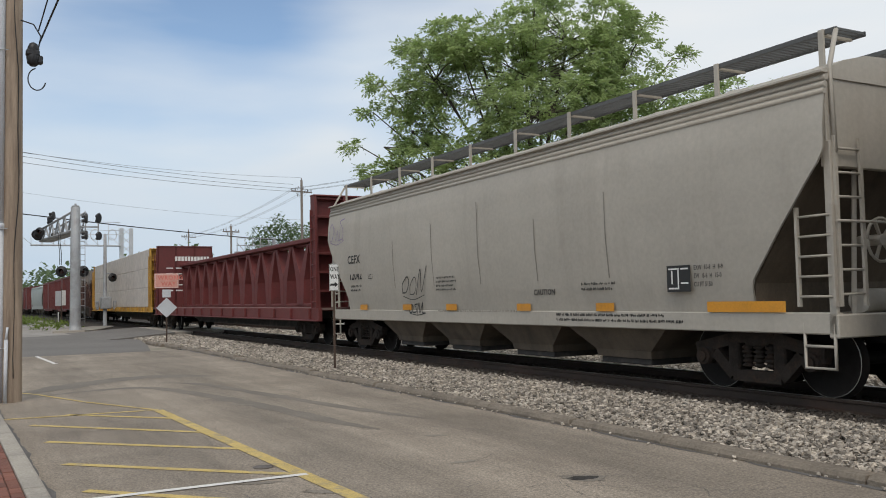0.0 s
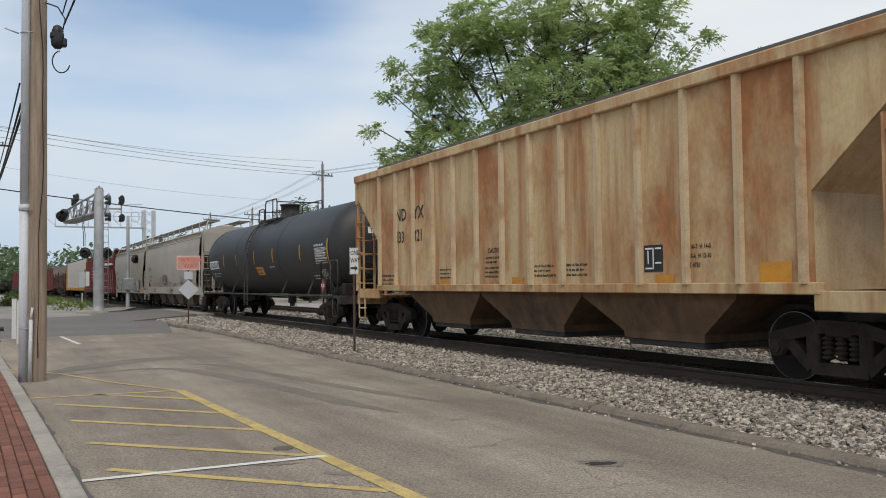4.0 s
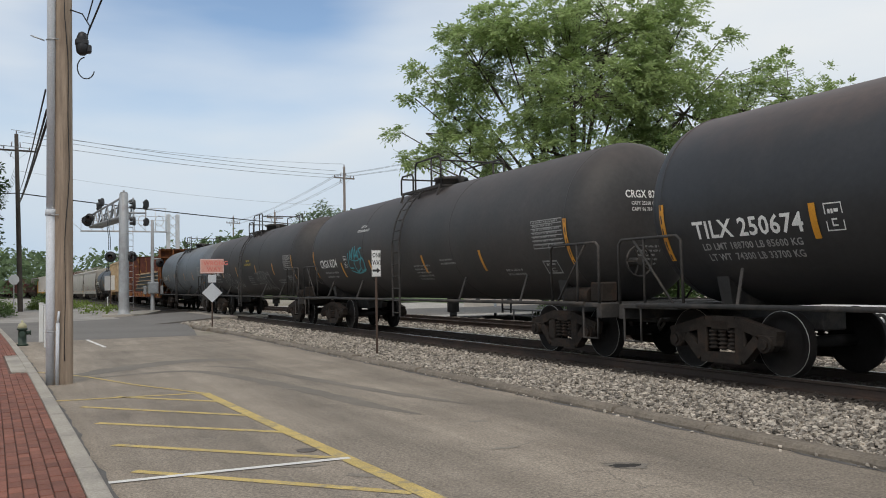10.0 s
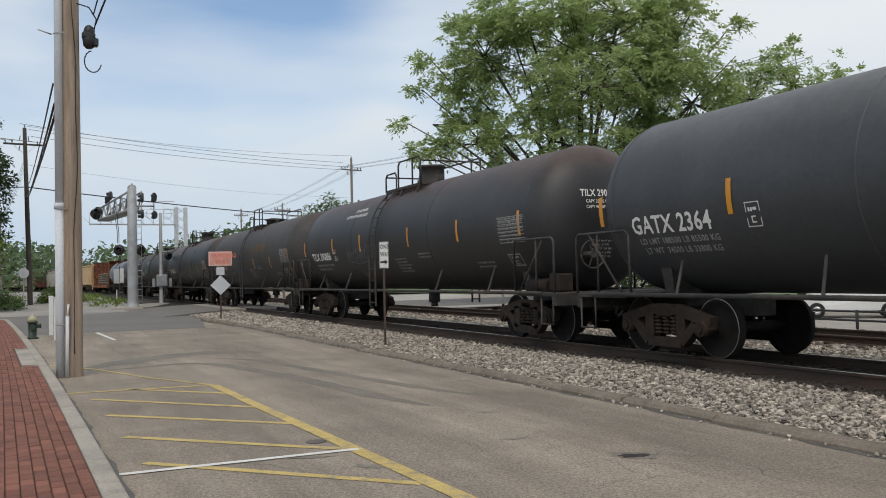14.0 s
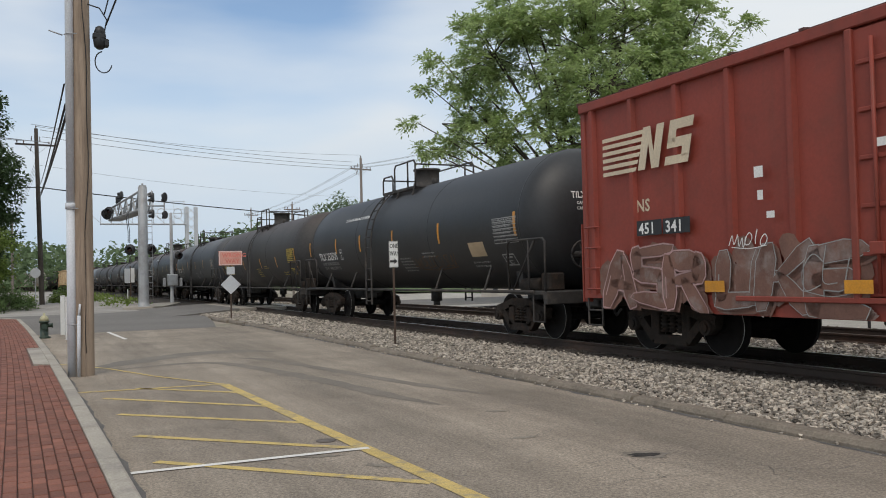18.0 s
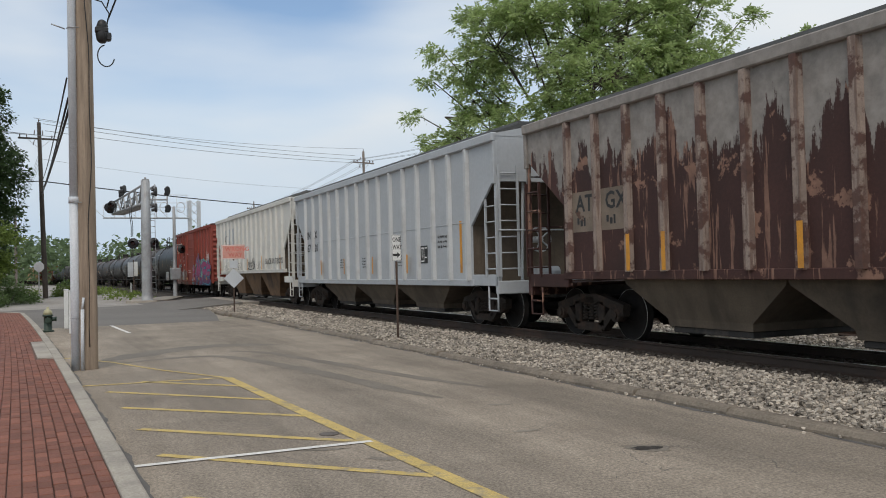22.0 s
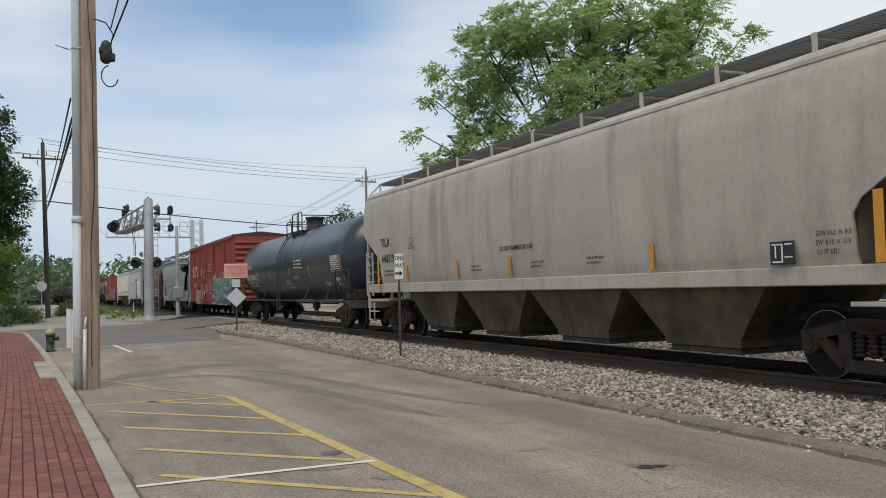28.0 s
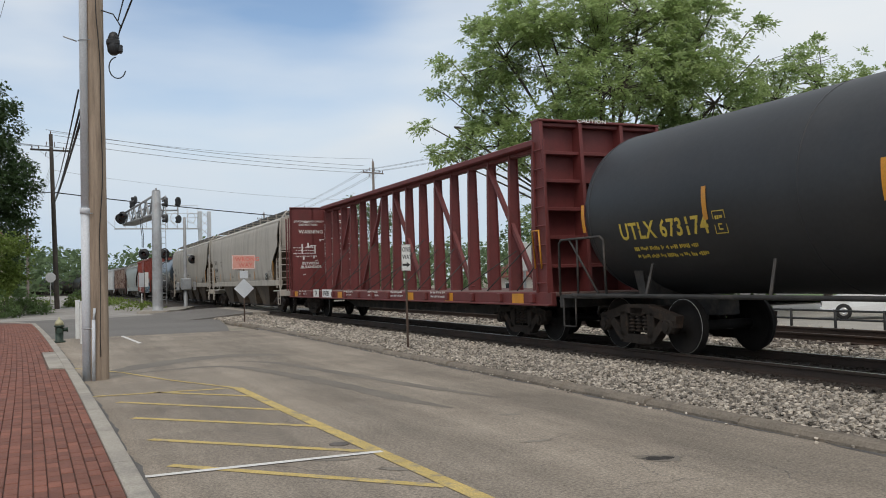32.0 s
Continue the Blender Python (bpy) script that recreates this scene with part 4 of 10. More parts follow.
# white posts
for s, q, h in ((18.51, 9.73, 1.2), (15.68, 9.64, 1.2)):
    b = thing("bollard", "square white painted post at the road edge", "bollard", "white posts", at=stand(s, q))
    part("post", Shape().box(-0.065, 0.065, -0.065, 0.065, 0, h, 0.012), M_whitepost, b)
    part("cap", Shape().box(-0.075, 0.075, -0.075, 0.075, h, h + 0.04, 0.012), M_whitepost, b)

# signs
ow = thing("one_way_sign", "one way sign with a black arrow on a brown post", "road sign", at=pose(-2.62, 19.6, 0.04, 0, 0, 12))
part("post", Shape().box(-0.025, 0.025, -0.02, 0.02, -0.1, 2.32, 0.006), M_postrust, ow)
pl_ = part("panel", Shape().box(-0.1, 0.11, -0.034, -0.024, 1.76, 2.36, 0.01), M_signwhite, ow)
for i, (txt, z) in enumerate((("ONE", 2.2), ("WAY", 2.03))):
    vs, fs = glyphs(txt)
    part("lettering", Shape().add([(-0.08 + u * 0.064, -0.037, z + v * 0.105) for u, v in vs], fs), M_black, pl_)
part("arrow", Shape().add([(x, -0.037, z) for x, z in ((-0.08, 1.875), (0.02, 1.875), (0.02, 1.835), (0.09, 1.9), (0.02, 1.965), (0.02, 1.925), (-0.08, 1.925))], [tuple(range(7))]), M_black, pl_)
part("border", Shape().box(-0.095, 0.105, -0.0365, -0.0345, 1.768, 1.774).box(-0.095, 0.105, -0.0365, -0.0345, 2.346, 2.352).box(-0.095, -0.089, -0.0365, -0.0345, 1.775, 2.345).box(0.099, 0.105, -0.0365, -0.0345, 1.775, 2.345), M_black, pl_)

ww = thing("wrong_way_sign", "sun-faded wrong way sign above a bare diamond sign", "road sign", at=pose(-11.26, 34.48, 0, 0, 0, 20))
part("post", Shape().box(-0.03, 0.03, -0.025, 0.025, -0.1, 2.75, 0.006), M_postrust, ww)
wp = part("panel", Shape().box(-0.46, 0.46, -0.045, -0.03, 2.2, 2.78, 0.012), M_signpink, ww)
part("border", Shape().box(-0.44, 0.44, -0.0475, -0.0455, 2.745, 2.76).box(-0.44, 0.44, -0.0475, -0.0455, 2.22, 2.235).box(-0.44, -0.425, -0.0475, -0.0455, 2.236, 2.744).box(0.425, 0.44, -0.0475, -0.0455, 2.236, 2.744), M_signwhite, wp)
for txt, x, z in (("WRONG", -0.33, 2.53), ("WAY", -0.2, 2.29)):
    vs, fs = glyphs(txt)
    part("lettering", Shape().add([(x + u * 0.17, -0.048, z + v * 0.17) for u, v in vs], fs), M_signfade, wp)
part("small_panel", Shape().box(-0.16, 0.16, -0.04, -0.03, 1.83, 2.14, 0.01), M_signback, ww)
part("diamond_panel", Shape().prism_y([(0, 1.03), (0.4, 1.42), (0, 1.82), (-0.4, 1.42)], -0.044, -0.032), M_signback, ww)

# crossing signals
cs = thing("crossing_cantilever", "grey railway crossing cantilever with flashing light heads", "crossing signal", at=stand(44.11, 4.81))
part("mast", Shape().lathe([(0.5, -0.1), (0.5, 0.1), (0.33, 0.14), (0.31, 0.5), (0.29, 4.0), (0.26, 7.4), (0.12, 7.47)], 16), M_alu, cs)
part("mast_cap", Shape().box(-0.2, 0.2, -0.2, 0.2, 7.3, 7.5, 0.03).cyl((0, 0, 7.5), (0, 0, 7.62), 0.06, 8), M_alu, cs)
ax = Vector((9.2, 1.1, 0))
near, far_ = Vector((0, 0.22, 0)), Vector((0, -0.55, 0))
tr = part("truss_arm", Shape().tube([tuple(near + Vector((0, 0, 7.1))), tuple(near + ax + Vector((0, 0, 6.75)))], 0.07, 8).tube([tuple(near + Vector((0, 0, 6.0))), tuple(near + ax + Vector((0, 0, 6.0)))], 0.08, 8)
          .tube([tuple(far_ + Vector((0, 0, 7.1))), tuple(far_ + ax + Vector((0, 0, 6.75)))], 0.06, 8).tube([tuple(far_ + Vector((0, 0, 6.0))), tuple(far_ + ax + Vector((0, 0, 6.0)))], 0.07, 8), M_alu, cs)


def chord(f, base, up):
    return base + ax * f + Vector((0, 0, (7.1 - 0.35 * f) if up else 6.0))


for i in range(10):
    f0, f1 = i / 10, (i + 1) / 10
    for bs in (near, far_):
        part("truss_web", Shape().beam(chord(f0 if i % 2 else f1, bs, False), chord(f1 if i % 2 else f0, bs, True), 0.08, 0.06), M_alu, tr)
    part("truss_tie", Shape().beam(chord(f1, near, False), chord(f1, far_, False), 0.06, 0.06), M_alu, tr)
part("walkway", Shape().ring_loft([[(0, 0.2, 5.9), (0, -0.5, 5.9), (0, -0.5, 5.95), (0, 0.2, 5.95)], [(9.2, 1.3, 5.9), (9.2, 0.6, 5.9), (9.2, 0.6, 5.95), (9.2, 1.3, 5.95)]]), M_alu, cs)
for i in range(17):
    part("rung", Shape().cyl((-0.1, -0.5, 0.8 + i * 0.38), (-0.1, -0.18, 0.8 + i * 0.38), 0.018, 6), M_galv, cs)
for y in (-0.52, -0.2):
    part("ladder_stile", Shape().cyl((-0.1, y, 0.5), (-0.1, y, 7.2), 0.022, 6), M_galv, cs)


def light_head(parent, at, turn, r=0.15):
    """Flashing light: round black backing, hooded lens."""
    m = Matrix.Translation(at)
    hd = part("light_head", Shape().lathe([(0.02, 0.06), (r * 2.0, 0.05), (r * 2.0, 0.03), (r * 0.9, 0.02), (r * 0.7, -0.16), (0.05, -0.2)], 18, axis="x"), M_signal, parent)
    hd.matrix_basis = m @ pose(0, 0, 0, 0, 0, turn)
    part("lens", Shape().lathe([(0.02, 0.085), (r * 0.85, 0.075), (r * 0.85, 0.055)], 14, axis="x"), M_lens, hd)
    part("hood", Shape().ring_loft([[(0.05, r * math.cos(a), r * math.sin(a)) for a in [i * 0.2618 for i in range(13)]], [(0.28, r * math.cos(a), r * math.sin(a)) for a in [i * 0.2618 for i in range(13)]]], False, False), M_signal, hd)
    return hd


def tall_head(parent, x, y, z, turn, hh=0.3, w=0.17):
    """Oval two-lens hooded head."""
    ring = [i * 0.5236 for i in range(12)]
    hd = part("light_head", Shape().ring_loft([[(k, w * e * math.cos(a), hh * e * math.sin(a)) for a in ring] for k, e in ((-0.12, 0.85), (-0.08, 1.0), (0.02, 1.0))]), M_signal, parent)
    hd.matrix_basis = pose(x, y, z, 0, 0, turn)
    for k in (-0.45, 0.45):
        part("hood", Shape().cyl((0, 0, k * hh), (0.22, 0, k * hh - 0.02), w * 0.6, 10, caps=False), M_signal, hd)
    return hd


# heads on a side pole, heads at the mast, heads at the arm's far end
for x, y, z, tn, hh, w in ((-0.14, -1.26, 6.78, 20, 0.3, 0.17), (-0.14, -1.28, 5.7, 20, 0.25, 0.17), (-0.05, -0.55, 6.75, 75, 0.3, 0.16), (-0.05, -0.55, 5.75, 75, 0.27, 0.16),
                           (8.9, 0.75, 7.4, 20, 0.32, 0.18), (5.2, 0.85, 7.35, 60, 0.28, 0.16)):
    tall_head(cs, x, y, z, tn, hh, w)
part("head_bracket", Shape().cyl((-0.1, -1.26, 5.5), (-0.1, -1.26, 6.6), 0.035, 8), M_alu, cs)
part("head_bracket", Shape().cyl((0, 0, 6.25), (-0.1, -1.26, 6.25), 0.05, 8), M_alu, cs)
part("head_bracket", Shape().cyl((0.05, -0.55, 5.5), (0.05, -0.55, 7.0), 0.035, 8), M_alu, cs)
part("head_bracket", Shape().cyl((8.9, 0.8, 6.7), (8.9, 0.75, 7.2), 0.035, 8), M_alu, cs)
for x, y, z, tn in ((9.3, 1.55, 6.45, 150), (8.6, 1.5, 6.3, 165), (7.9, 1.42, 6.5, 150), (8.9, 0.4, 6.3, 20)):
    light_head(cs, Vector((x, y, z)), tn, 0.16)
# flashing lights on the mast, hanging leads
light_head(cs, Vector((0.07, 0.74, 3.59)), 160, 0.165)
light_head(cs, Vector((-0.05, -0.42, 3.6)), 200, 0.165)
part("flasher_arm", Shape().cyl((0.0, -0.5, 3.62), (0.05, 0.8, 3.62), 0.045, 8), M_alu, cs)
for dy in (0.0, 0.09):
    part("hanging_lead", Shape().tube([(0.6, 0.75 + dy, 5.95), (0.55, 0.8 + dy, 5.4), (0.5, 0.72 + dy, 4.7), (0.3, 0.74 + dy, 4.0)], 0.022), M_cable, cs)

c2 = thing("crossing_signal", "grey railway crossing signal post with a control box", "crossing signal", at=stand(51.92, 2.17))
part("post", Shape().lathe([(0.3, -0.1), (0.3, 0.08), (0.14, 0.12), (0.12, 3.0), (0.1, 6.4), (0.04, 6.45)], 12), M_alu, c2)
cb = part("control_box", Shape().box(-0.3, 0.3, -0.39, 0.3, 1.3, 2.12, 0.04), M_galv, c2)
part("box_door", Shape().box(-0.33, -0.3, -0.33, 0.24, 1.36, 2.06, 0.01), M_galv, cb)
for y in (-0.62, 0.5):
    part("counterweight", Shape().box(-0.12, 0.12, y - 0.1, y + 0.1, 1.25, 1.85, 0.04), M_alu, c2)
part("flasher_arm", Shape().cyl((0, 0.1, 3.72), (0, -0.55, 3.72), 0.05, 8), M_alu, c2)
light_head(c2, Vector((0, -0.47, 3.44)), 195, 0.15)
bx = thing("sign_panel", "back of two pale sign panels on a brown post", "road sign", at=stand(84.0, 2.24))
part("post", Shape().box(-0.06, 0.06, -0.06, 0.06, -0.1, 3.3), M_postrust, bx)
part("panel", Shape().box(-0.09, -0.07, 0.02, 0.58, 1.55, 3.05, 0.01), M_signback, bx)
part("panel", Shape().box(-0.09, -0.07, -0.4, -0.03, 1.6, 3.1, 0.01), M_signwhite, bx)
kb = structure("signal_island", Shape().prism_z([(42.9, 4.4), (44.6, 3.4), (51.0, 1.75), (53.0, 1.75), (52.6, 2.9), (45.4, 5.9), (43.2, 6.1)], -0.02, 0.13), M_concrete, "low concrete island round the crossing signals")
kb.matrix_basis = FRAME

# signal bridge further along the line
sb = thing("signal_bridge", "pale lattice railway signal cantilever beyond the crossing", "railway signal", at=stand(84, -3.5))
for y in (0.0, -0.95):
    part("tower_leg", Shape().box(-0.2, 0.2, y - 0.19, y + 0.19, -1.4, 9.5, 0.02), M_signback, sb)
for i in range(10):
    z = 0.6 + i * 0.9
    part("lattice", Shape().beam((0, -0.95, z), (0, 0.0, z + 0.9), 0.06, 0.06), M_signback, sb)
    part("lattice", Shape().beam((0, -0.95, z + 0.9), (0, 0.0, z), 0.05, 0.05), M_signback, sb)
part("bridge_deck", Shape().box(-0.4, 0.4, 0.1, 8.6, 7.6, 7.72, 0.02), M_signback, sb)
for i in range(9):
    y = 0.2 + i * 1.04
    part("handrail_post", Shape().cyl((0.4, y, 7.7), (0.4, y, 9.0 if y > 3.4 else 10.15), 0.03, 6), M_signback, sb)
    part("deck_brace", Shape().beam((-0.4, y, 7.7), (-0.4, y + 1.0, 8.6), 0.045, 0.045), M_signback, sb)
part("handrail", Shape().tube([(0.4, 0.1, 10.15), (0.4, 3.4, 10.15)], 0.03), M_signback, sb)
part("handrail", Shape().tube([(0.4, 0.1, 9.3), (0.4, 3.4, 9.3)], 0.028), M_signback, sb)
part("handrail", Shape().tube([(-0.4, 0, 8.8), (-0.4, 8.6, 8.7)], 0.03), M_signback, sb)
part("handrail", Shape().tube([(0.4, 3.2, 9.0), (0.4, 8.5, 9.0)], 0.028), M_signback, sb)
for y in (0.9, 2.6):
    hoop = [(0, y + 0.42 * math.cos(a), 8.8 + 0.55 * math.sin(a)) for a in [i * 0.4488 for i in range(15)]]
    part("signal_hoop", Shape().tube(hoop, 0.04), M_signback, sb)

# second, lower signal gantry behind the main line
sg2 = thing("signal_gantry", "grey railed signal gantry standing behind the main line", "railway signal", at=stand(68.5, -13.2))
part("gantry_mast", Shape().box(-0.14, 0.14, -1.9, -1.62, -1.4, 7.4, 0.02), M_alu, sg2)
part("gantry_deck", Shape().box(-0.4, 0.4, -1.9, 1.9, 6.1, 6.25, 0.02), M_alu, sg2)
for i in range(6):
    y = -1.85 + i * 0.74
    part("handrail_post", Shape().cyl((-0.4, y, 6.2), (-0.4, y, 7.5), 0.035, 6), M_alu, sg2)
    part("deck_brace", Shape().beam((-0.4, y, 6.2), (-0.4, min(1.85, y + 0.7), 7.0), 0.05, 0.05), M_alu, sg2)
for z in (6.8, 7.5):
    part("handrail", Shape().tube([(-0.4, -1.9, z), (-0.4, 1.9, z)], 0.035), M_alu, sg2)

# low pipe fence between the siding and the lot
M_fence = mat("black fence paint", (0.02, 0.02, 0.02), 0.6, var=0.2, bump=0.05)
fence = thing("fence", "low black pipe fence with two rails behind the siding", "fence", at=stand(0, -9.6, -0.17))
for i in range(30):
    part("post", Shape().cyl((-24 + 1.6 * i, 0, -0.1), (-24 + 1.6 * i, 0, 0.62), 0.04, 8), M_fence, fence)
for z in (0.34, 0.58):
    part("rail", Shape().cyl((-24.3, 0, z), (22.7, 0, z), 0.03, 8), M_fence, fence)

# stop sign and small post
st = thing("stop_sign", "back of an octagonal stop sign on a post", "road sign", at=stand(58, 10.9, 0, 20))
part("post", Shape().box(-0.03, 0.03, -0.03, 0.03, -0.1, 2.8), M_galv, st)
part("panel", Shape().prism_x([(0.38 * math.cos(radians(22.5 + 45 * i)), 2.45 + 0.38 * math.sin(radians(22.5 + 45 * i))) for i in range(8)], -0.045, -0.032), M_signback, st)
mk = thing("marker_post", "short white marker post beside the track", "marker post", at=stand(78, 3.0))
part("post", Shape().box(-0.05, 0.05, -0.05, 0.05, -0.1, 0.95, 0.02), M_whitepost, mk)


# ---- trees, bushes, buildings ----
def leaf_material(name, col, trans=0.35, amount=0.35):
    m = bpy.data.materials.new(name)
    m.use_nodes = True
    t = m.node_tree
    t.nodes.clear()
    out = t.nodes.new("ShaderNodeOutputMaterial")
    mix = t.nodes.new("ShaderNodeMixShader")
    d = t.nodes.new("ShaderNodeBsdfPrincipled")
    d.inputs["Roughness"].default_value = 0.6
    d.inputs["Specular IOR Level"].default_value = 0.3
    tr = t.nodes.new("ShaderNodeBsdfTranslucent")
    geo = t.nodes.new("ShaderNodeNewGeometry")
    ramp = t.nodes.new("ShaderNodeValToRGB")
    ramp.color_ramp.elements[0].color = (*[c * (1 - amount) for c in col], 1)
    ramp.color_ramp.elements[1].color = (*[c * (1 + amount) for c in col], 1)
    n = t.nodes.new("ShaderNodeTexNoise")
    n.inputs["Scale"].default_value = 0.35
    tc = t.nodes.new("ShaderNodeTexCoord")
    add = t.nodes.new("ShaderNodeMath")
    add.operation = "ADD"
    half = t.nodes.new("ShaderNodeMath")
    half.operation = "MULTIPLY"
    half.inputs[1].default_value = 0.55
    t.links.new(tc.outputs["Object"], n.inputs["Vector"])
    t.links.new(geo.outputs["Random Per Island"], half.inputs[0])
    t.links.new(half.outputs[0], add.inputs[0])
    sub = t.nodes.new("ShaderNodeMath")
    sub.operation = "MULTIPLY"
    sub.inputs[1].default_value = 0.5
    t.links.new(n.outputs["Fac"], sub.inputs[0])
    t.links.new(sub.outputs[0], add.inputs[1])
    t.links.new(add.outputs[0], ramp.inputs["Fac"])
    t.links.new(ramp.outputs[0], d.inputs["Base Color"])
    t.links.new(ramp.outputs[0], tr.inputs["Color"])
    mix.inputs[0].default_value = trans
    t.links.new(d.outputs[0], mix.inputs[1])
    t.links.new(tr.outputs[0], mix.inputs[2])
    t.links.new(mix.outputs[0], out.inputs["Surface"])
    return m


M_leaf = leaf_material("walnut leaves", (0.37, 0.46, 0.2), 0.55, 0.4)
M_leaf2 = leaf_material("darker leaves", (0.12, 0.18, 0.065), 0.45)
M_leaf3 = leaf_material("far leaves", (0.13, 0.185, 0.09), 0.42)
M_leaf4 = leaf_material("yellow-green bush leaves", (0.16, 0.22, 0.05))
M_leaf5 = leaf_material("dark street tree leaves", (0.05, 0.085, 0.03), 0.3)
M_bark = mat("grey bark", (0.09, 0.075, 0.062), 0.95, var=0.3, scale=4, bump=0.6, bscale=18)


def leaves(clusters, seed, size, per, spread, droop=0.3):
    """Leaf blades round cluster points; each blade a bent lozenge of two triangles."""
    rs = np.random.RandomState(seed)
    C = np.repeat(np.array(clusters, float), per, 0)
    n = len(C)
    d = rs.normal(size=(n, 3)) * np.array([1, 1, 0.6])
    d /= np.linalg.norm(d, axis=1)[:, None]
    pos = C + d * (rs.uniform(0.15, 1.0, n) ** 0.6)[:, None] * spread
    ax = d * np.array([1, 1, 0.5]) + rs.normal(size=(n, 3)) * 0.45 - np.array([0, 0, droop])
    ax /= np.linalg.norm(ax, axis=1)[:, None]
    side = np.cross(ax, rs.normal(size=(n, 3)) * 0.5 + np.array([0, 0, 1.0]))
    side /= np.linalg.norm(side, axis=1)[:, None] + 1e-9
    L = (size * rs.uniform(0.6, 1.3, n))[:, None]
    w = L * 0.27
    a, b = pos - ax * L * 0.5, pos + ax * L * 0.5
    mid = pos + np.cross(side, ax) * L * 0.08
    V = np.stack([a, mid + side * w, b, mid - side * w], 1).reshape(-1, 3)
    F = (np.array([[0, 1, 2, 3]])[None] + (np.arange(n) * 4)[:, None, None]).reshape(-1, 4)
    return V, F


def crown_mesh(name, V, F, m):
    me = bpy.data.meshes.new(name)
    me.from_pydata(V.tolist(), [], F.tolist())
    me.materials.append(m)
    return me


def tree(s, q, z0, h, r, m, seed, label, leaf=0.3, per=34, n_clusters=420, trunk_r=0.28, flat=0.85, open_=0.25, low=0.28, group="trees", lean=(0, 0)):
    """Tapered trunk, forking limbs, and a crown of leaf clusters at the limb ends."""
    rnd = random.Random(seed)
    t = thing("tree", label, "tree", group, at=stand(s, q, z0, rnd.uniform(0, 360)))
    wood = Shape()
    tips = []

    def limb(p, d, l, rad, depth):
        pts = [p]
        k = 4
        for i in range(k):
            d = (d + Vector((rnd.uniform(-0.16, 0.16), rnd.uniform(-0.16, 0.16), rnd.uniform(-0.02, 0.12)))).normalized()
            pts.append(pts[-1] + d * (l / k))
        for i, (a, b) in enumerate(zip(pts, pts[1:])):
            wood.cyl(a, b, rad * (1 - 0.4 * i / k), 7 if depth < 2 else 4, rad * (1 - 0.4 * (i + 1) / k), caps=False)
        if depth >= 4:
            tips.append(pts[-1])
            tips.append(pts[-2])
            return
        if depth >= 2:
            tips.append(pts[-1])
        for i in range(3 if depth < 3 else 2):
            e = (d + Vector((rnd.uniform(-0.95, 0.95), rnd.uniform(-0.95, 0.95), rnd.uniform(-0.25, 0.6)))).normalized()
            limb(pts[-1 if i < 2 else -2], e, l * rnd.uniform(0.58, 0.8), rad * 0.56, depth + 1)

    th = h * low
    limb(Vector((0, 0, -0.2)), Vector((lean[0], lean[1], 1)), th, trunk_r, 0)
    zc, rz = h * (low + 1) / 2, h * (1 - low) / 2 * 1.05
    part("trunk", wood, M_bark, t)
    cl = []
    tries = 0
    while len(cl) < n_clusters and tries < n_clusters * 30:
        tries += 1
        v = Vector((rnd.gauss(0, 1), rnd.gauss(0, 1), rnd.gauss(0, 1))).normalized() * (rnd.random() ** 0.42)
        p = Vector((v.x * r, v.y * r, zc + v.z * rz))
        k = noise.noise(Vector((p.x * 0.28 + seed, p.y * 0.28, p.z * 0.34))) + 0.5 * noise.noise(Vector((p.x * 0.7, p.y * 0.7 + seed, p.z * 0.8)))
        if k < -0.12 + open_ - 0.25 * (1 - v.length):
            continue
        if v.z < -0.55 and rnd.random() < 0.4:
            continue
        cl.append((p.x, p.y, p.z))
    cl += [tuple(p) for p in tips if abs(p.x) < r * 1.1 and abs(p.y) < r * 1.1 and p.z < h * 1.02]
    V, F = leaves(cl, seed, leaf, per, leaf * 2.5)
    part("crown", crown_mesh("crown", V, F, m), None, t)
    return t


def pinnate(tufts, seed, reach=0.5, blades=6, pairs=3):
    """Rosettes of feathered leaves: each leaf a drooping stalk with leaflets in pairs and one at its tip."""
    rs = np.random.RandomState(seed)
    T = np.array([p for p, d in tufts], float)
    D = np.array([d for p, d in tufts], float)
    n = len(T) * blades
    P, D = np.repeat(T, blades, 0), np.repeat(D, blades, 0)
    ax = D * 0.7 + rs.normal(size=(n, 3)) * np.array([0.75, 0.75, 0.5])
    ax /= np.linalg.norm(ax, axis=1)[:, None]
    R = (reach * rs.uniform(0.65, 1.25, n))[:, None]
    side = np.cross(ax, np.array([0, 0, 1.0]) + rs.normal(size=(n, 3)) * 0.25)
    side /= np.linalg.norm(side, axis=1)[:, None] + 1e-9
    up = np.cross(side, ax)
    quads = []
    for k in range(pairs * 2 + 1):
        tip = k == pairs * 2
        f = 1.0 if tip else 0.35 + 0.6 * (k // 2) / pairs
        base = P + ax * R * f - np.array([0, 0, 1.0]) * (R * 0.34 * f * f)
        if tip:
            d = ax - np.array([0, 0, 0.5])
        else:
            d = side * (1 if k % 2 else -1) + ax * 0.55 - np.array([0, 0, 0.3])
        d = d + rs.normal(size=(n, 3)) * 0.16
        d /= np.linalg.norm(d, axis=1)[:, None]
        L = R * (0.52 if tip else 0.48)
        w = np.cross(d, up)
        w /= np.linalg.norm(w, axis=1)[:, None] + 1e-9
        mid = base + d * L * 0.5 + up * L * 0.06
        quads.append(np.stack([base, mid + w * L * 0.22, base + d * L, mid - w * L * 0.22], 1))
    V = np.concatenate(quads).reshape(-1, 3)
    F = np.arange(len(V)).reshape(-1, 4)
    return V, F


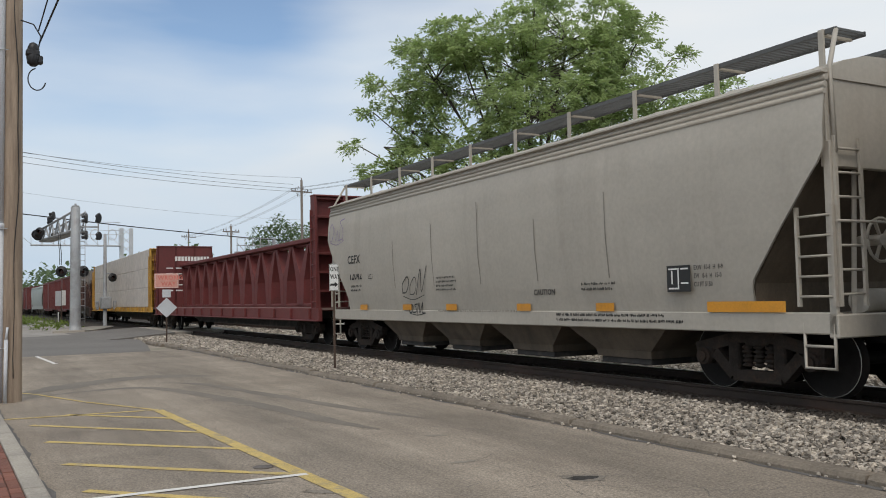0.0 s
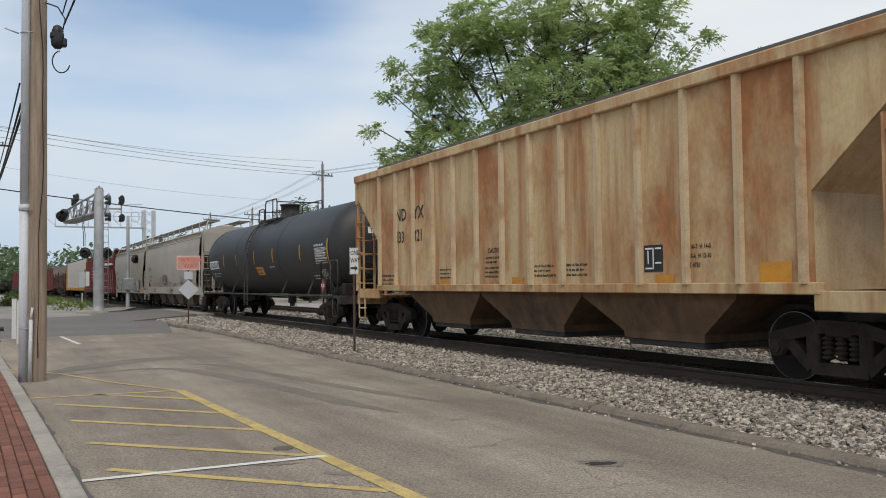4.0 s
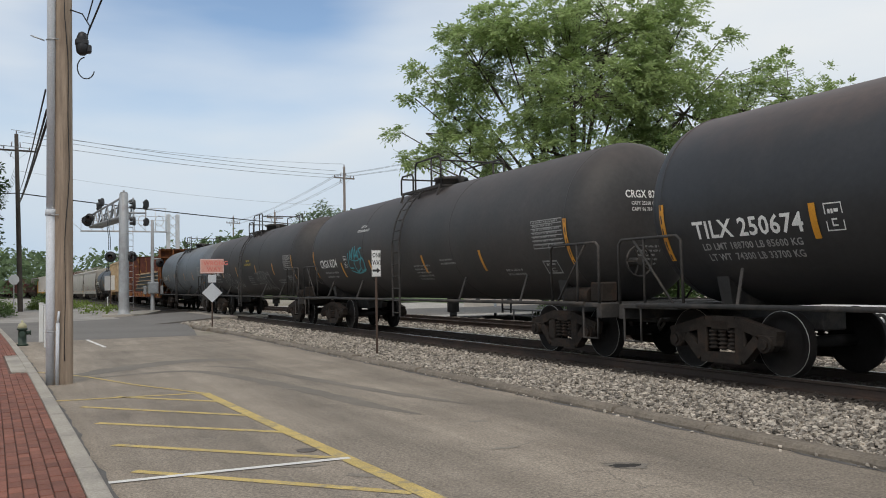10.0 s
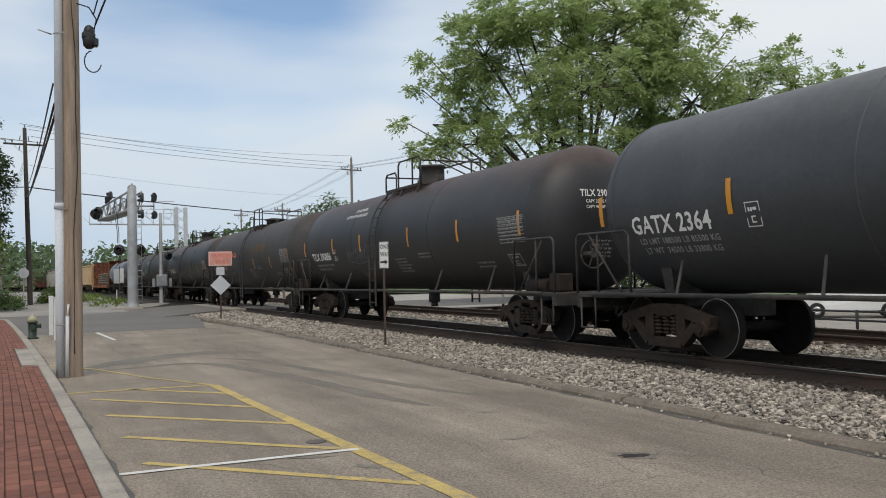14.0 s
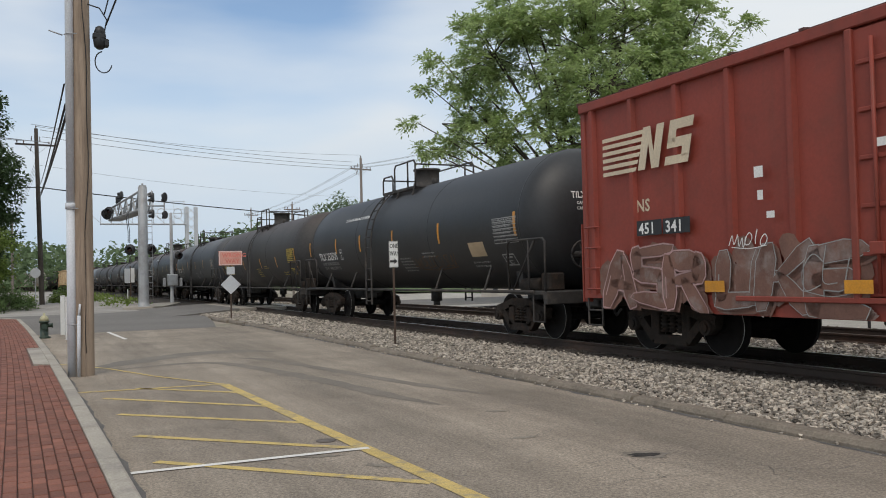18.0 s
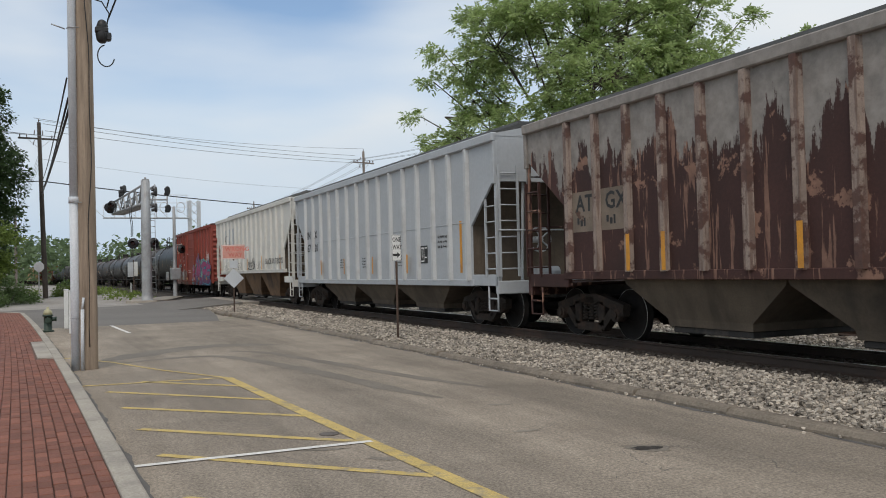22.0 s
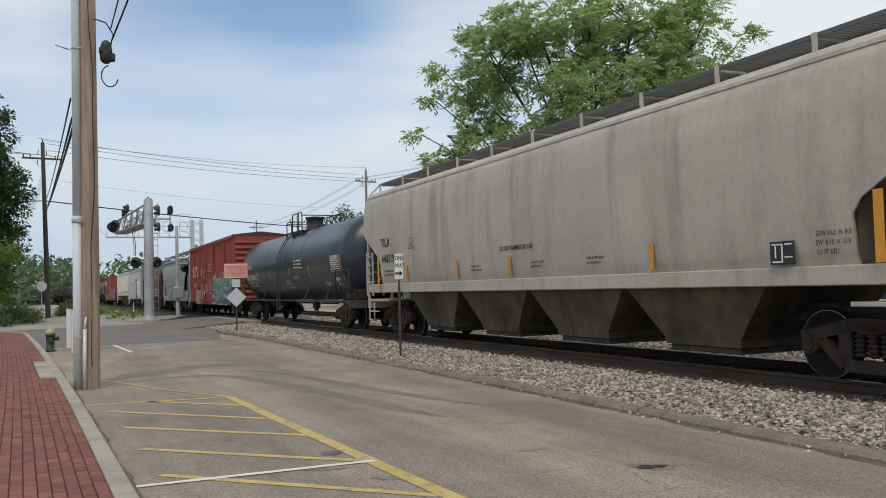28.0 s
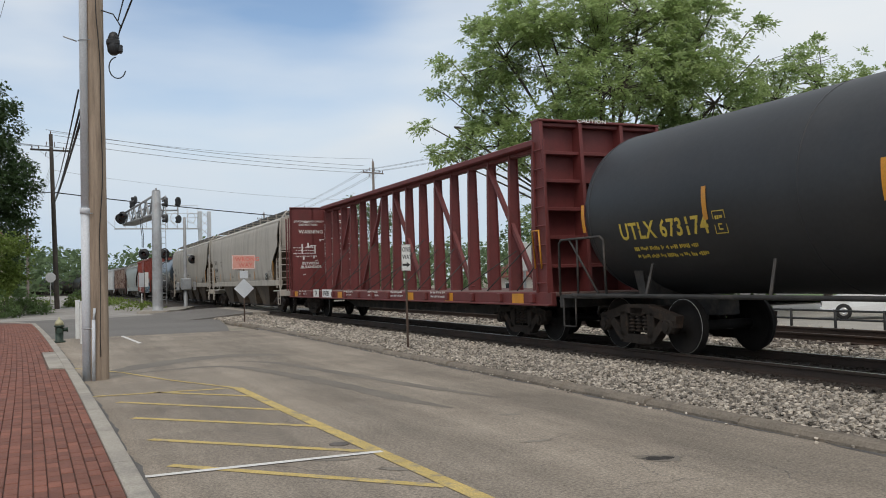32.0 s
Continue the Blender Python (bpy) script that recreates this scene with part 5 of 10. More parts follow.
def lobed_tree(x, y, z0, lobes, trunk_r, fork, m, seed, label, total, reach=0.5, gap=-0.12):
    """A tree whose limbs each carry a lobe of foliage: centre and half-sizes in x, y, z."""
    rnd = random.Random(seed)
    t = thing("tree", label, "tree", "trees", at=pose(x, y, z0))
    wood = Shape()
    top = Vector((0.15, 0, fork))
    wood.cyl((0, 0, -0.3), (0.05, 0, 0.5), trunk_r * 1.35, 12, trunk_r, caps=False)
    wood.cyl((0.05, 0, 0.5), top, trunk_r, 12, trunk_r * 0.85, caps=False)
    area = sum(l[3] * l[5] for l in lobes)
    tufts = []
    for cx, cy, cz, rx, ry, rz in lobes:
        c = Vector((cx, cy, cz))
        a = top if cz > fork + 2.5 else Vector((0.1, 0, fork * 0.75))
        bend = a.lerp(c, 0.5) + Vector((rnd.uniform(-0.4, 0.4), rnd.uniform(-0.4, 0.4), rnd.uniform(0.1, 0.7)))
        pts = [tuple(p) for p in smooth_path((a, bend, c))]
        r0 = trunk_r * min(0.45, 0.12 + 0.07 * rx)
        for i, (p, q) in enumerate(zip(pts, pts[1:])):
            wood.cyl(p, q, r0 * (1 - 0.75 * i / len(pts)), 7, r0 * (1 - 0.75 * (i + 1) / len(pts)), caps=False)
        want, made, tries = int(total * rx * rz / area), 0, 0
        while made < want and tries < want * 25:
            tries += 1
            v = Vector((rnd.gauss(0, 1), rnd.gauss(0, 1), rnd.gauss(0, 1))).normalized() * rnd.random() ** 0.3
            p = Vector((cx + v.x * rx, cy + v.y * ry, cz + v.z * rz))
            k = noise.noise(Vector((p.x * 0.45 + seed, p.y * 0.45, p.z * 0.55))) + 0.6 * noise.noise(Vector((p.x * 1.1, p.y * 1.1 + seed, p.z * 1.2)))
            if k < gap or (v.z < -0.5 and rnd.random() < 0.5):
                continue
            made += 1
            d = Vector((v.x, v.y, v.z * 0.6 + 0.15)).normalized()
            tufts.append((tuple(p), tuple(d)))
            if made % 9 == 0:
                b = c.lerp(p, 0.45) + Vector((rnd.uniform(-0.25, 0.25), rnd.uniform(-0.25, 0.25), rnd.uniform(-0.3, 0.1)))
                wood.cyl(c, b, 0.045, 4, 0.025, caps=False)
                wood.cyl(b, p, 0.025, 4, 0.01, caps=False)
    me = bpy.data.meshes.new("trunk")
    me.from_pydata(wood.v, [], wood.f)
    me.materials.append(M_bark)
    part("trunk", me, None, t)
    V, F = pinnate(tufts, seed, reach)
    part("crown", crown_mesh("crown", V, F, m), None, t)
    return t


def smooth_path(pts, k=6):
    a, b, c = (Vector(p) for p in pts)
    return [a.lerp(b, i / k).lerp(b.lerp(c, i / k), i / k) for i in range(k + 1)]


BIG = ((0.0, 0.0, 14.0, 5.4, 4.8, 3.6), (2.4, 0.5, 16.0, 4.0, 3.5, 2.7), (-2.6, 0.0, 15.6, 3.1, 3.0, 1.9), (4.7, 0.0, 13.3, 3.5, 3.8, 3.2), (-4.9, 0.0, 13.9, 2.7, 3.0, 2.4), (-6.5, 0.3, 13.3, 1.7, 2.0, 1.2),
       (-6.2, 0.0, 11.2, 2.0, 2.2, 1.1), (-7.7, -0.2, 10.3, 1.6, 1.6, 0.55), (-8.0, -0.4, 8.9, 1.3, 1.4, 0.5), (-5.4, 0.0, 9.2, 2.6, 2.8, 1.5), (0.6, -1.5, 11.6, 4.6, 4.0, 2.9), (6.0, 0.0, 11.0, 2.5, 3.0, 2.6),
       (-0.5, -1.0, 8.8, 4.6, 4.2, 2.6), (4.8, -0.5, 8.2, 3.6, 3.8, 2.8), (0.5, 0.5, 5.6, 5.0, 4.0, 2.4),
       (-5.9, 0.0, 15.9, 0.9, 1.0, 0.5), (-7.9, 0.0, 14.0, 0.9, 1.0, 0.45), (-8.3, 0.2, 12.3, 0.8, 1.0, 0.4), (-4.0, 0.2, 17.0, 1.0, 1.0, 0.5), (0.6, 0.0, 18.4, 1.1, 1.0, 0.6), (6.4, 0.0, 16.4, 1.1, 1.0, 0.6), (7.9, 0.0, 14.8, 0.9, 1.0, 0.5), (8.3, 0.0, 13.4, 0.8, 1.0, 0.5), (4.6, 0.2, 18.0, 1.0, 1.0, 0.6), (-9.0, 0.0, 10.4, 0.9, 0.8, 0.3), (-9.0, -0.3, 9.1, 0.7, 0.8, 0.3))
lobed_tree(4.33, 46.26, LOT_Z, BIG, 0.42, 4.2, M_leaf, 5, "large spreading tree with bright green pinnate leaves", 2900, 0.5, -0.03)
SIDE = ((0.0, 0.0, 12.2, 2.6, 2.8, 2.4), (-2.4, 0.0, 11.4, 2.0, 2.4, 2.0), (2.5, 0.0, 11.2, 2.1, 2.4, 1.7), (4.0, 0.0, 10.0, 1.7, 2.0, 1.6), (0.2, -0.5, 8.4, 3.8, 3.0, 2.6), (0.0, 0.0, 4.6, 3.8, 3.0, 2.6))
lobed_tree(16.2, 48.2, LOT_Z, SIDE, 0.24, 3.0, M_leaf, 8, "green broadleaf tree beside the large tree", 1100, 0.42, -0.05)
tree(22.0, -18.5, LOT_Z, 9.0, 4.6, M_leaf2, 15, "low dark green tree under the large tree", 0.32, 30, 330, 0.2, low=0.05, open_=0.1)
tree(27.0, -23.0, LOT_Z, 10.5, 6.0, M_leaf2, 16, "low dark green tree behind the large tree", 0.34, 30, 330, 0.2, low=0.05, open_=0.1)
tree(4.0, -24.0, LOT_Z, 11.5, 6.0, M_leaf2, 17, "dark green tree behind the gravel lot", 0.34, 30, 330, 0.2, low=0.05, open_=0.1)
tree(-6.0, -27.0, LOT_Z, 13.0, 6.5, M_leaf2, 18, "dark green tree behind the gravel lot", 0.36, 30, 330, 0.2, low=0.08)
tree(40.0, -26.0, LOT_Z, 8.0, 5.0, M_leaf3, 19, "low green tree behind the tracks", 0.36, 28, 240, 0.18, low=0.08)
# left side, by the house
tree(63.2, 16.7, 0, 18.6, 4.8, M_leaf5, 21, "tall dark green tree beside the house", 0.34, 56, 620, 0.3, low=0.1, open_=0.12)
tree(71.0, 16.4, 0, 11.0, 4.2, M_leaf5, 22, "dark green tree by the side street", 0.32, 30, 320, 0.25, low=0.1, open_=0.1)
tree(47.0, 13.3, 0, 5.0, 2.0, M_leaf4, 23, "young yellow-green tree by the house", 0.2, 30, 190, 0.08, low=0.2)
tree(92.0, 18.5, 0, 9.0, 4.5, M_leaf3, 24, "green tree further down the side street", 0.34, 28, 260, 0.2, low=0.08)
# beyond the tracks, near the poles
tree(88.0, -22.8, -1.2, 13.0, 5.0, M_leaf3, 31, "dark round tree behind the tracks", 0.4, 30, 260, 0.25, low=0.1, open_=0.1)
tree(130.0, -14.0, -1.2, 11.0, 6.0, M_leaf3, 32, "far green tree behind the tracks", 0.45, 26, 240, 0.25, low=0.08)
tree(110.0, -30.0, -1.2, 9.0, 6.0, M_leaf3, 33, "far green tree behind the tracks", 0.45, 26, 240, 0.25, low=0.08)
tree(62.0, -34.0, -1.2, 9.0, 6.0, M_leaf3, 34, "far green tree behind the lawn", 0.45, 26, 240, 0.25, low=0.08)


def bush(s, q, z0, w, h, m, seed, label, leaf=0.14, n_c=60, per=26):
    rnd = random.Random(seed)
    t = thing("bush", label, "bush", "bushes", at=stand(s, q, z0, rnd.uniform(0, 360)))
    cl = []
    for i in range(n_c):
        a, k = rnd.uniform(0, 6.283), rnd.random() ** 0.5
        top = h * math.sqrt(max(0.05, 1 - k * k)) * rnd.uniform(0.75, 1.1)
        cl.append((w * k * math.cos(a), w * k * math.sin(a), rnd.uniform(0.15, 1.0) * top))
    V, F = leaves(cl, seed, leaf, per, leaf * 2.2)
    wood = Shape()
    for i in range(7):
        a = rnd.uniform(0, 6.283)
        wood.cyl((0, 0, -0.1), (w * 0.5 * math.cos(a), w * 0.5 * math.sin(a), h * 0.6), 0.03, 5, 0.01)
    part("stem", wood, M_bark, t)
    part("foliage", crown_mesh("foliage", V, F, m), None, t)
    return t


for k, (s, q, w, h, m) in enumerate(((44.0, 13.6, 1.4, 1.5, M_leaf2), (49.0, 12.6, 1.5, 1.8, M_leaf2), (52, 11.9, 1.1, 1.2, M_leaf2), (72, 7.6, 1.6, 1.7, M_leaf4), (75, 8.6, 1.4, 1.5, M_leaf2), (70, 9.0, 1.0, 1.1, M_leaf4), (60, 13.2, 1.6, 2.2, M_leaf2))):
    bush(s, q, 0, w, h, m, 50 + k, "rounded green bush by the side street", 0.16)
for k, (s, q, w, h) in enumerate(((-2, -21, 1.6, 2.6), (27, -22, 2.2, 3.0), (33, -20, 2.2, 3.0))):
    bush(s, q, LOT_Z, w, h, M_leaf2, 70 + k, "dense green shrub behind the gravel lot", 0.22, 80, 30)

# far woods round the horizon
rnd = random.Random(77)
cl = []
for k in range(4600):
    a = radians(rnd.uniform(-75, 80))
    d = rnd.choice((230, 270, 320, 380)) + rnd.uniform(-25, 25)
    ridge = 13 + 5 * noise.noise(Vector((a * 6, d * 0.01, 0))) + 4 * noise.noise(Vector((a * 25, d * 0.02, 3)))
    z = rnd.random() ** 0.8 * ridge * (d / 300)
    cl.append((-d * math.sin(a), d * math.cos(a), z - 1))
V, F = leaves(cl, 9, 1.9, 18, 3.2)
woods = new("far_woods", crown_mesh("far_woods", V, F, M_leaf3))
tagged(woods, "hazy line of far woods along the horizon", "", "", "stuff")
cl = []
for k in range(1800):
    a = radians(rnd.uniform(16, 62))
    d = rnd.uniform(105, 150)
    p = (-d * math.sin(a), d * math.cos(a))
    v = Vector((p[0] - TX, p[1] - TY, 0))
    qq = -math.cos(HEAD) * v.x - math.sin(HEAD) * v.y
    if -9 < qq < 20:
        continue
    ridge = 8 + 4 * noise.noise(Vector((a * 14, 1.0, 5)))
    cl.append((p[0], p[1], rnd.random() ** 0.8 * ridge - 0.5))
V, F = leaves(cl, 19, 0.9, 22, 1.8)
tagged(new("tree_belt", crown_mesh("tree_belt", V, F, M_leaf3)), "belt of green trees along the line", "", "", "stuff")
# weeds on the verge
V, F = leaves([(*W(rnd.uniform(50, 110), rnd.uniform(3.2, 6.5) if rnd.random() < 0.6 else rnd.uniform(11, 16))[:2], 0.06) for k in range(170)], 29, 0.28, 12, 0.5, -0.5)
tagged(new("verge_weeds", crown_mesh("verge_weeds", V, F, M_leaf4)), "patchy green weeds on the verge", "", "", "stuff")
# house at the left
M_siding = mat("pale yellow siding", (0.5, 0.45, 0.3), 0.7, var=0.08, bump=0.1)
M_shingle = mat("brown roof shingles", (0.17, 0.1, 0.075), 0.9, var=0.25, scale=3, bump=0.4)
M_glass = mat("dark window glass", (0.03, 0.035, 0.04), 0.08, bump=0)
M_trim = mat("white house trim", (0.7, 0.7, 0.67), 0.6, bump=0.05)
M_redroof = mat("red-brown roof", (0.24, 0.09, 0.07), 0.85, var=0.2, scale=2, bump=0.3)
M_plaster = mat("pale building wall", (0.5, 0.46, 0.41), 0.85, var=0.1, scale=0.8, bump=0.1)
M_door = mat("grey roller door", (0.42, 0.4, 0.38), 0.6, bump=0.05)


def house(s, q, z0, turn, l, w, eave, ridge, m_wall, m_roof, label, windows=3):
    hs = thing("house", label, "house", "buildings", at=stand(s, q, z0, turn))
    part("wall", Shape().ring_loft([[(-l / 2, -w / 2, -0.2), (l / 2, -w / 2, -0.2), (l / 2, w / 2, -0.2), (-l / 2, w / 2, -0.2)], [(-l / 2, -w / 2, eave), (l / 2, -w / 2, eave), (l / 2, w / 2, eave), (-l / 2, w / 2, eave)]]), m_wall, hs)
    for sx in (-1, 1):
        part("gable", Shape().prism_x([(-w / 2, eave), (w / 2, eave), (0, ridge)], sx * (l / 2 - 0.15), sx * l / 2), m_wall, hs)
    for sy in (-1, 1):
        part("roof", Shape().ring_loft([[(-l / 2 - 0.4, sy * (w / 2 + 0.4), eave - 0.25), (l / 2 + 0.4, sy * (w / 2 + 0.4), eave - 0.25), (l / 2 + 0.4, 0, ridge + 0.05), (-l / 2 - 0.4, 0, ridge + 0.05)],
                                        [(-l / 2 - 0.4, sy * (w / 2 + 0.4), eave - 0.05), (l / 2 + 0.4, sy * (w / 2 + 0.4), eave - 0.05), (l / 2 + 0.4, 0, ridge + 0.25), (-l / 2 - 0.4, 0, ridge + 0.25)]]), m_roof, hs)
        for i in range(windows):
            x = -l / 2 + l * (i + 0.5) / windows
            wn = part("window", Shape().box(x - 0.45, x + 0.45, sy * (w / 2), sy * (w / 2 + 0.05), 1.0, 2.3, 0.01), M_trim, hs)
            part("pane", Shape().box(x - 0.36, x + 0.36, sy * (w / 2 + 0.05), sy * (w / 2 + 0.06), 1.08, 2.22), M_glass, wn)
    for sx in (-1, 1):
        for y in (-w / 5, w / 5):
            wn = part("window", Shape().box(sx * l / 2, sx * (l / 2 + 0.05), y - 0.45, y + 0.45, 1.0, 2.3, 0.01), M_trim, hs)
            part("pane", Shape().box(sx * (l / 2 + 0.05), sx * (l / 2 + 0.06), y - 0.36, y + 0.36, 1.08, 2.22), M_glass, wn)
    return hs


house(54.0, 17.9, 0, 0, 10, 8, 5.2, 8.7, M_siding, M_shingle, "pale yellow house with a brown shingle roof")
house(58.0, -34.0, -1.2, 10, 14, 9, 3.0, 5.0, M_plaster, M_redroof, "low building with a red-brown roof behind the lot")
house(9.0, -31.0, -1.2, 0, 16, 9, 3.2, 5.4, M_plaster, M_redroof, "low building with a red roof and roller door")
rd = thing("roller_door", "grey ribbed roller door of the low building", "door", at=stand(9.0, -26.45, -1.2))
for k in range(12):
    part("slat", Shape().box(-1.5, 1.5, 0.0, 0.05, 0.1 + k * 0.2, 0.28 + k * 0.2, 0.02), M_door, rd)
sg = thing("roadside_sign", "white and blue roadside sign on a post", "sign", at=stand(41, -19, LOT_Z, -40))
part("post", Shape().box(-0.08, 0.08, -0.08, 0.08, 0, 3.6), M_galv, sg)
M_blue = mat("blue sign paint", (0.03, 0.12, 0.4), 0.5, bump=0)
part("panel", Shape().box(-0.1, 0.1, -0.5, 0.5, 2.6, 4.6, 0.05), M_signwhite, sg)
part("blue_panel", Shape().box(0.1, 0.11, -0.42, 0.42, 2.7, 3.5), M_blue, sg)


# parked vehicles on the lot
M_carwhite = mat("white car paint", (0.75, 0.75, 0.74), 0.2, var=0.03, bump=0, spec=0.6)
M_cardark = mat("dark car paint", (0.04, 0.045, 0.05), 0.2, var=0.1, bump=0, spec=0.6)
M_tyre = mat("tyre rubber", (0.02, 0.02, 0.02), 0.85, bump=0.1)
M_rim = mat("alloy rim", (0.5, 0.5, 0.5), 0.3, 0.8, bump=0)
M_headlamp = mat("clear headlamp", (0.6, 0.62, 0.64), 0.1, bump=0)


def car_body(s, q, turn, m, label):
    c = thing("car", label, "car", "parked cars", at=stand(s, q, LOT_Z, turn))
    prof = [(-2.3, 0.35), (-2.32, 0.75), (-2.2, 1.0), (-1.95, 1.7), (-1.7, 1.78), (0.3, 1.76), (1.15, 1.12), (2.05, 0.95), (2.25, 0.75), (2.28, 0.35)]
    rings = []
    for y, k in ((-0.9, 0.9), (-0.82, 1.0), (0.82, 1.0), (0.9, 0.9)):
        rings.append([(x, y * (0.86 if z > 1.15 and abs(y) > 0 else 1.0), 0.35 + (z - 0.35) * (k if z > 1.5 else 1.0)) for x, z in prof])
    part("body", Shape().ring_loft(rings), m, c)
    for sy in (-1, 1):
        part("side_window", Shape().prism_y([(-1.85, 1.2), (-1.75, 1.62), (0.25, 1.62), (0.9, 1.2)], sy * 0.79, sy * 0.83), M_glass, c)
        for x in (-1.45, 1.4):
            w = part("wheel", Shape().lathe([(0.2, -0.1), (0.31, -0.1), (0.34, -0.06), (0.34, 0.06), (0.31, 0.1), (0.2, 0.1)], 20, (x, sy * 0.84, 0.34), "y"), M_tyre, c)
            part("rim", Shape().lathe([(0.21, -0.085), (0.21, 0.085), (0.05, 0.11), (0.05, -0.11)], 16, (x, sy * 0.85, 0.34), "y"), M_rim, w)
        part("headlight", Shape().box(2.1, 2.27, sy * 0.5, sy * 0.85, 0.68, 0.84, 0.03), M_headlamp, c)
    part("windscreen", Shape().ring_loft([[(0.42, -0.7, 1.66), (0.42, 0.7, 1.66), (1.08, 0.76, 1.17), (1.08, -0.76, 1.17)], [(0.44, -0.7, 1.68), (0.44, 0.7, 1.68), (1.1, 0.76, 1.19), (1.1, -0.76, 1.19)]]), M_glass, c)
    part("grille", Shape().box(2.26, 2.3, -0.45, 0.45, 0.62, 0.82, 0.02), M_signal, c)
    part("bumper", Shape().box(2.2, 2.34, -0.85, 0.85, 0.35, 0.55, 0.04), m, c)
    return c


car_body(15.6, -22.35, 43, M_carwhite, "white minivan parked on the gravel lot")
car_body(7.0, -27.0, 43, M_cardark, "dark car parked on the gravel lot")


# ---- the train: materials ----
DUST = (0.13, 0.105, 0.085)
M_tank = mat("black tank paint", (0.02, 0.021, 0.023), 0.5, var=0.25, scale=0.5, bump=0.06, bscale=12, stain=(0.034, 0.03, 0.028), stain_amt=0.5, stain_scale=0.5, threshold=0.48, soft=0.25, grain=0.15)
M_tank_rusty = mat("black tank paint with rusty shoulders", (0.022, 0.022, 0.024), 0.5, top_tone=((0.075, 0.045, 0.036), 3.1, 3.8, 0.8), var=0.25, scale=0.5, bump=0.06, bscale=12, stain=(0.05, 0.043, 0.04), stain_amt=0.5, stain_scale=0.5, threshold=0.48, soft=0.25, grain=0.15)
M_faded = mat("faded brown panel paint", (0.058, 0.042, 0.028), 0.7, var=0.25, scale=2, bump=0.05, stain=(0.034, 0.031, 0.029), stain_amt=0.9, stain_scale=2.0, threshold=0.46, soft=0.2)
M_fadedgold = mat("faded ochre paint", (0.1, 0.058, 0.024), 0.7, var=0.25, scale=2, bump=0.05, stain=(0.045, 0.036, 0.03), stain_amt=0.85, stain_scale=2.2, threshold=0.48, soft=0.15)
M_dulltag = mat("rubbed-out grey spray paint", (0.075, 0.073, 0.072), 0.65, var=0.25, scale=4, bump=0)
M_stencil = mat("dulled white stencil paint", (0.3, 0.3, 0.29), 0.6, var=0.25, scale=4, bump=0)
M_tank_brown = mat("dusty black tank paint", (0.036, 0.034, 0.033), 0.6, top_tone=((0.066, 0.05, 0.044), 3.0, 3.9, 0.7), var=0.25, scale=0.5, bump=0.08, bscale=12, stain=(0.065, 0.05, 0.044), stain_amt=0.5, stain_scale=0.45, threshold=0.45, soft=0.3, streak=0.5, grain=0.15)
M_tank_grey = mat("blue-grey tank paint", (0.125, 0.14, 0.156), 0.5, top_tone=((0.14, 0.125, 0.11), 3.2, 3.9, 0.6), var=0.15, scale=0.5, bump=0.06, bscale=12, stain=(0.045, 0.045, 0.05), stain_amt=0.4, stain_scale=0.4, threshold=0.55, soft=0.2, streak=0.4, grain=0.12)
# The shell turns a paler grey from about 2.9 m up.
M_tank_slate = mat("slate black tank paint", (0.045, 0.048, 0.053), 0.5, top_tone=((0.1, 0.1, 0.102), 2.9, 3.9, 0.75), var=0.2, scale=0.5, bump=0.06, bscale=12, stain=(0.03, 0.03, 0.032), stain_amt=0.5, stain_scale=0.5, threshold=0.5, soft=0.25, grain=0.14)
M_tank_navy = mat("dark blue tank paint", (0.022, 0.03, 0.042), 0.3, var=0.2, scale=0.4, bump=0.04, bscale=10, stain=(0.06, 0.06, 0.06), stain_amt=0.35, stain_scale=0.5, threshold=0.55, soft=0.25, grain=0.1)
M_under = mat("grimy black underframe", (0.036, 0.033, 0.031), 0.8, var=0.35, scale=3, bump=0.25, stain=DUST, stain_amt=0.35, stain_scale=2.5)
M_truck = mat("grimy cast steel", (0.03, 0.024, 0.02), 0.9, spec=0.25, var=0.35, scale=5, bump=0.35, stain=(0.06, 0.037, 0.026), stain_amt=0.6, stain_scale=4)
M_wheel = mat("wheel steel", (0.014, 0.012, 0.011), 0.85, 0.0, spec=0.25, var=0.25, scale=6, bump=0.15)
M_grid = mat("grey walkway grating", (0.12, 0.122, 0.12), 0.7, 0.3, var=0.2, bump=0.05)
M_tread = mat("worn wheel tread", (0.34, 0.33, 0.31), 0.5, 0.6, bump=0.05)
M_cefx = mat("warm grey car paint", (0.42, 0.385, 0.33), 0.55, var=0.08, scale=0.6, bump=0.05, bscale=14, stain=(0.26, 0.22, 0.175), stain_amt=0.35, stain_scale=0.6, threshold=0.52, soft=0.3, streak=1.0, grain=0.06)
M_tilx = mat("dirty pale grey car paint", (0.43, 0.395, 0.345), 0.6, var=0.1, scale=0.7, bump=0.05, bscale=14, stain=(0.17, 0.135, 0.105), stain_amt=0.6, stain_scale=0.55, threshold=0.49, soft=0.3, streak=1.0, grain=0.08)
M_atgx = mat("green-grey car paint", (0.335, 0.365, 0.35), 0.5, var=0.06, scale=0.6, bump=0.04, bscale=14, stain=(0.27, 0.27, 0.25), stain_amt=0.4, stain_scale=0.7, threshold=0.52, soft=0.2, streak=0.6, grain=0.05)
M_tanpaint = mat("rusting tan car paint", (0.56, 0.415, 0.225), 0.7, var=0.14, scale=0.8, bump=0.08, bscale=20, stain=(0.33, 0.115, 0.03), stain_amt=0.9, stain_scale=0.75, threshold=0.44, soft=0.2, streak=0.8, grain=0.1, stretch=(1.0, 1.0, 0.55))
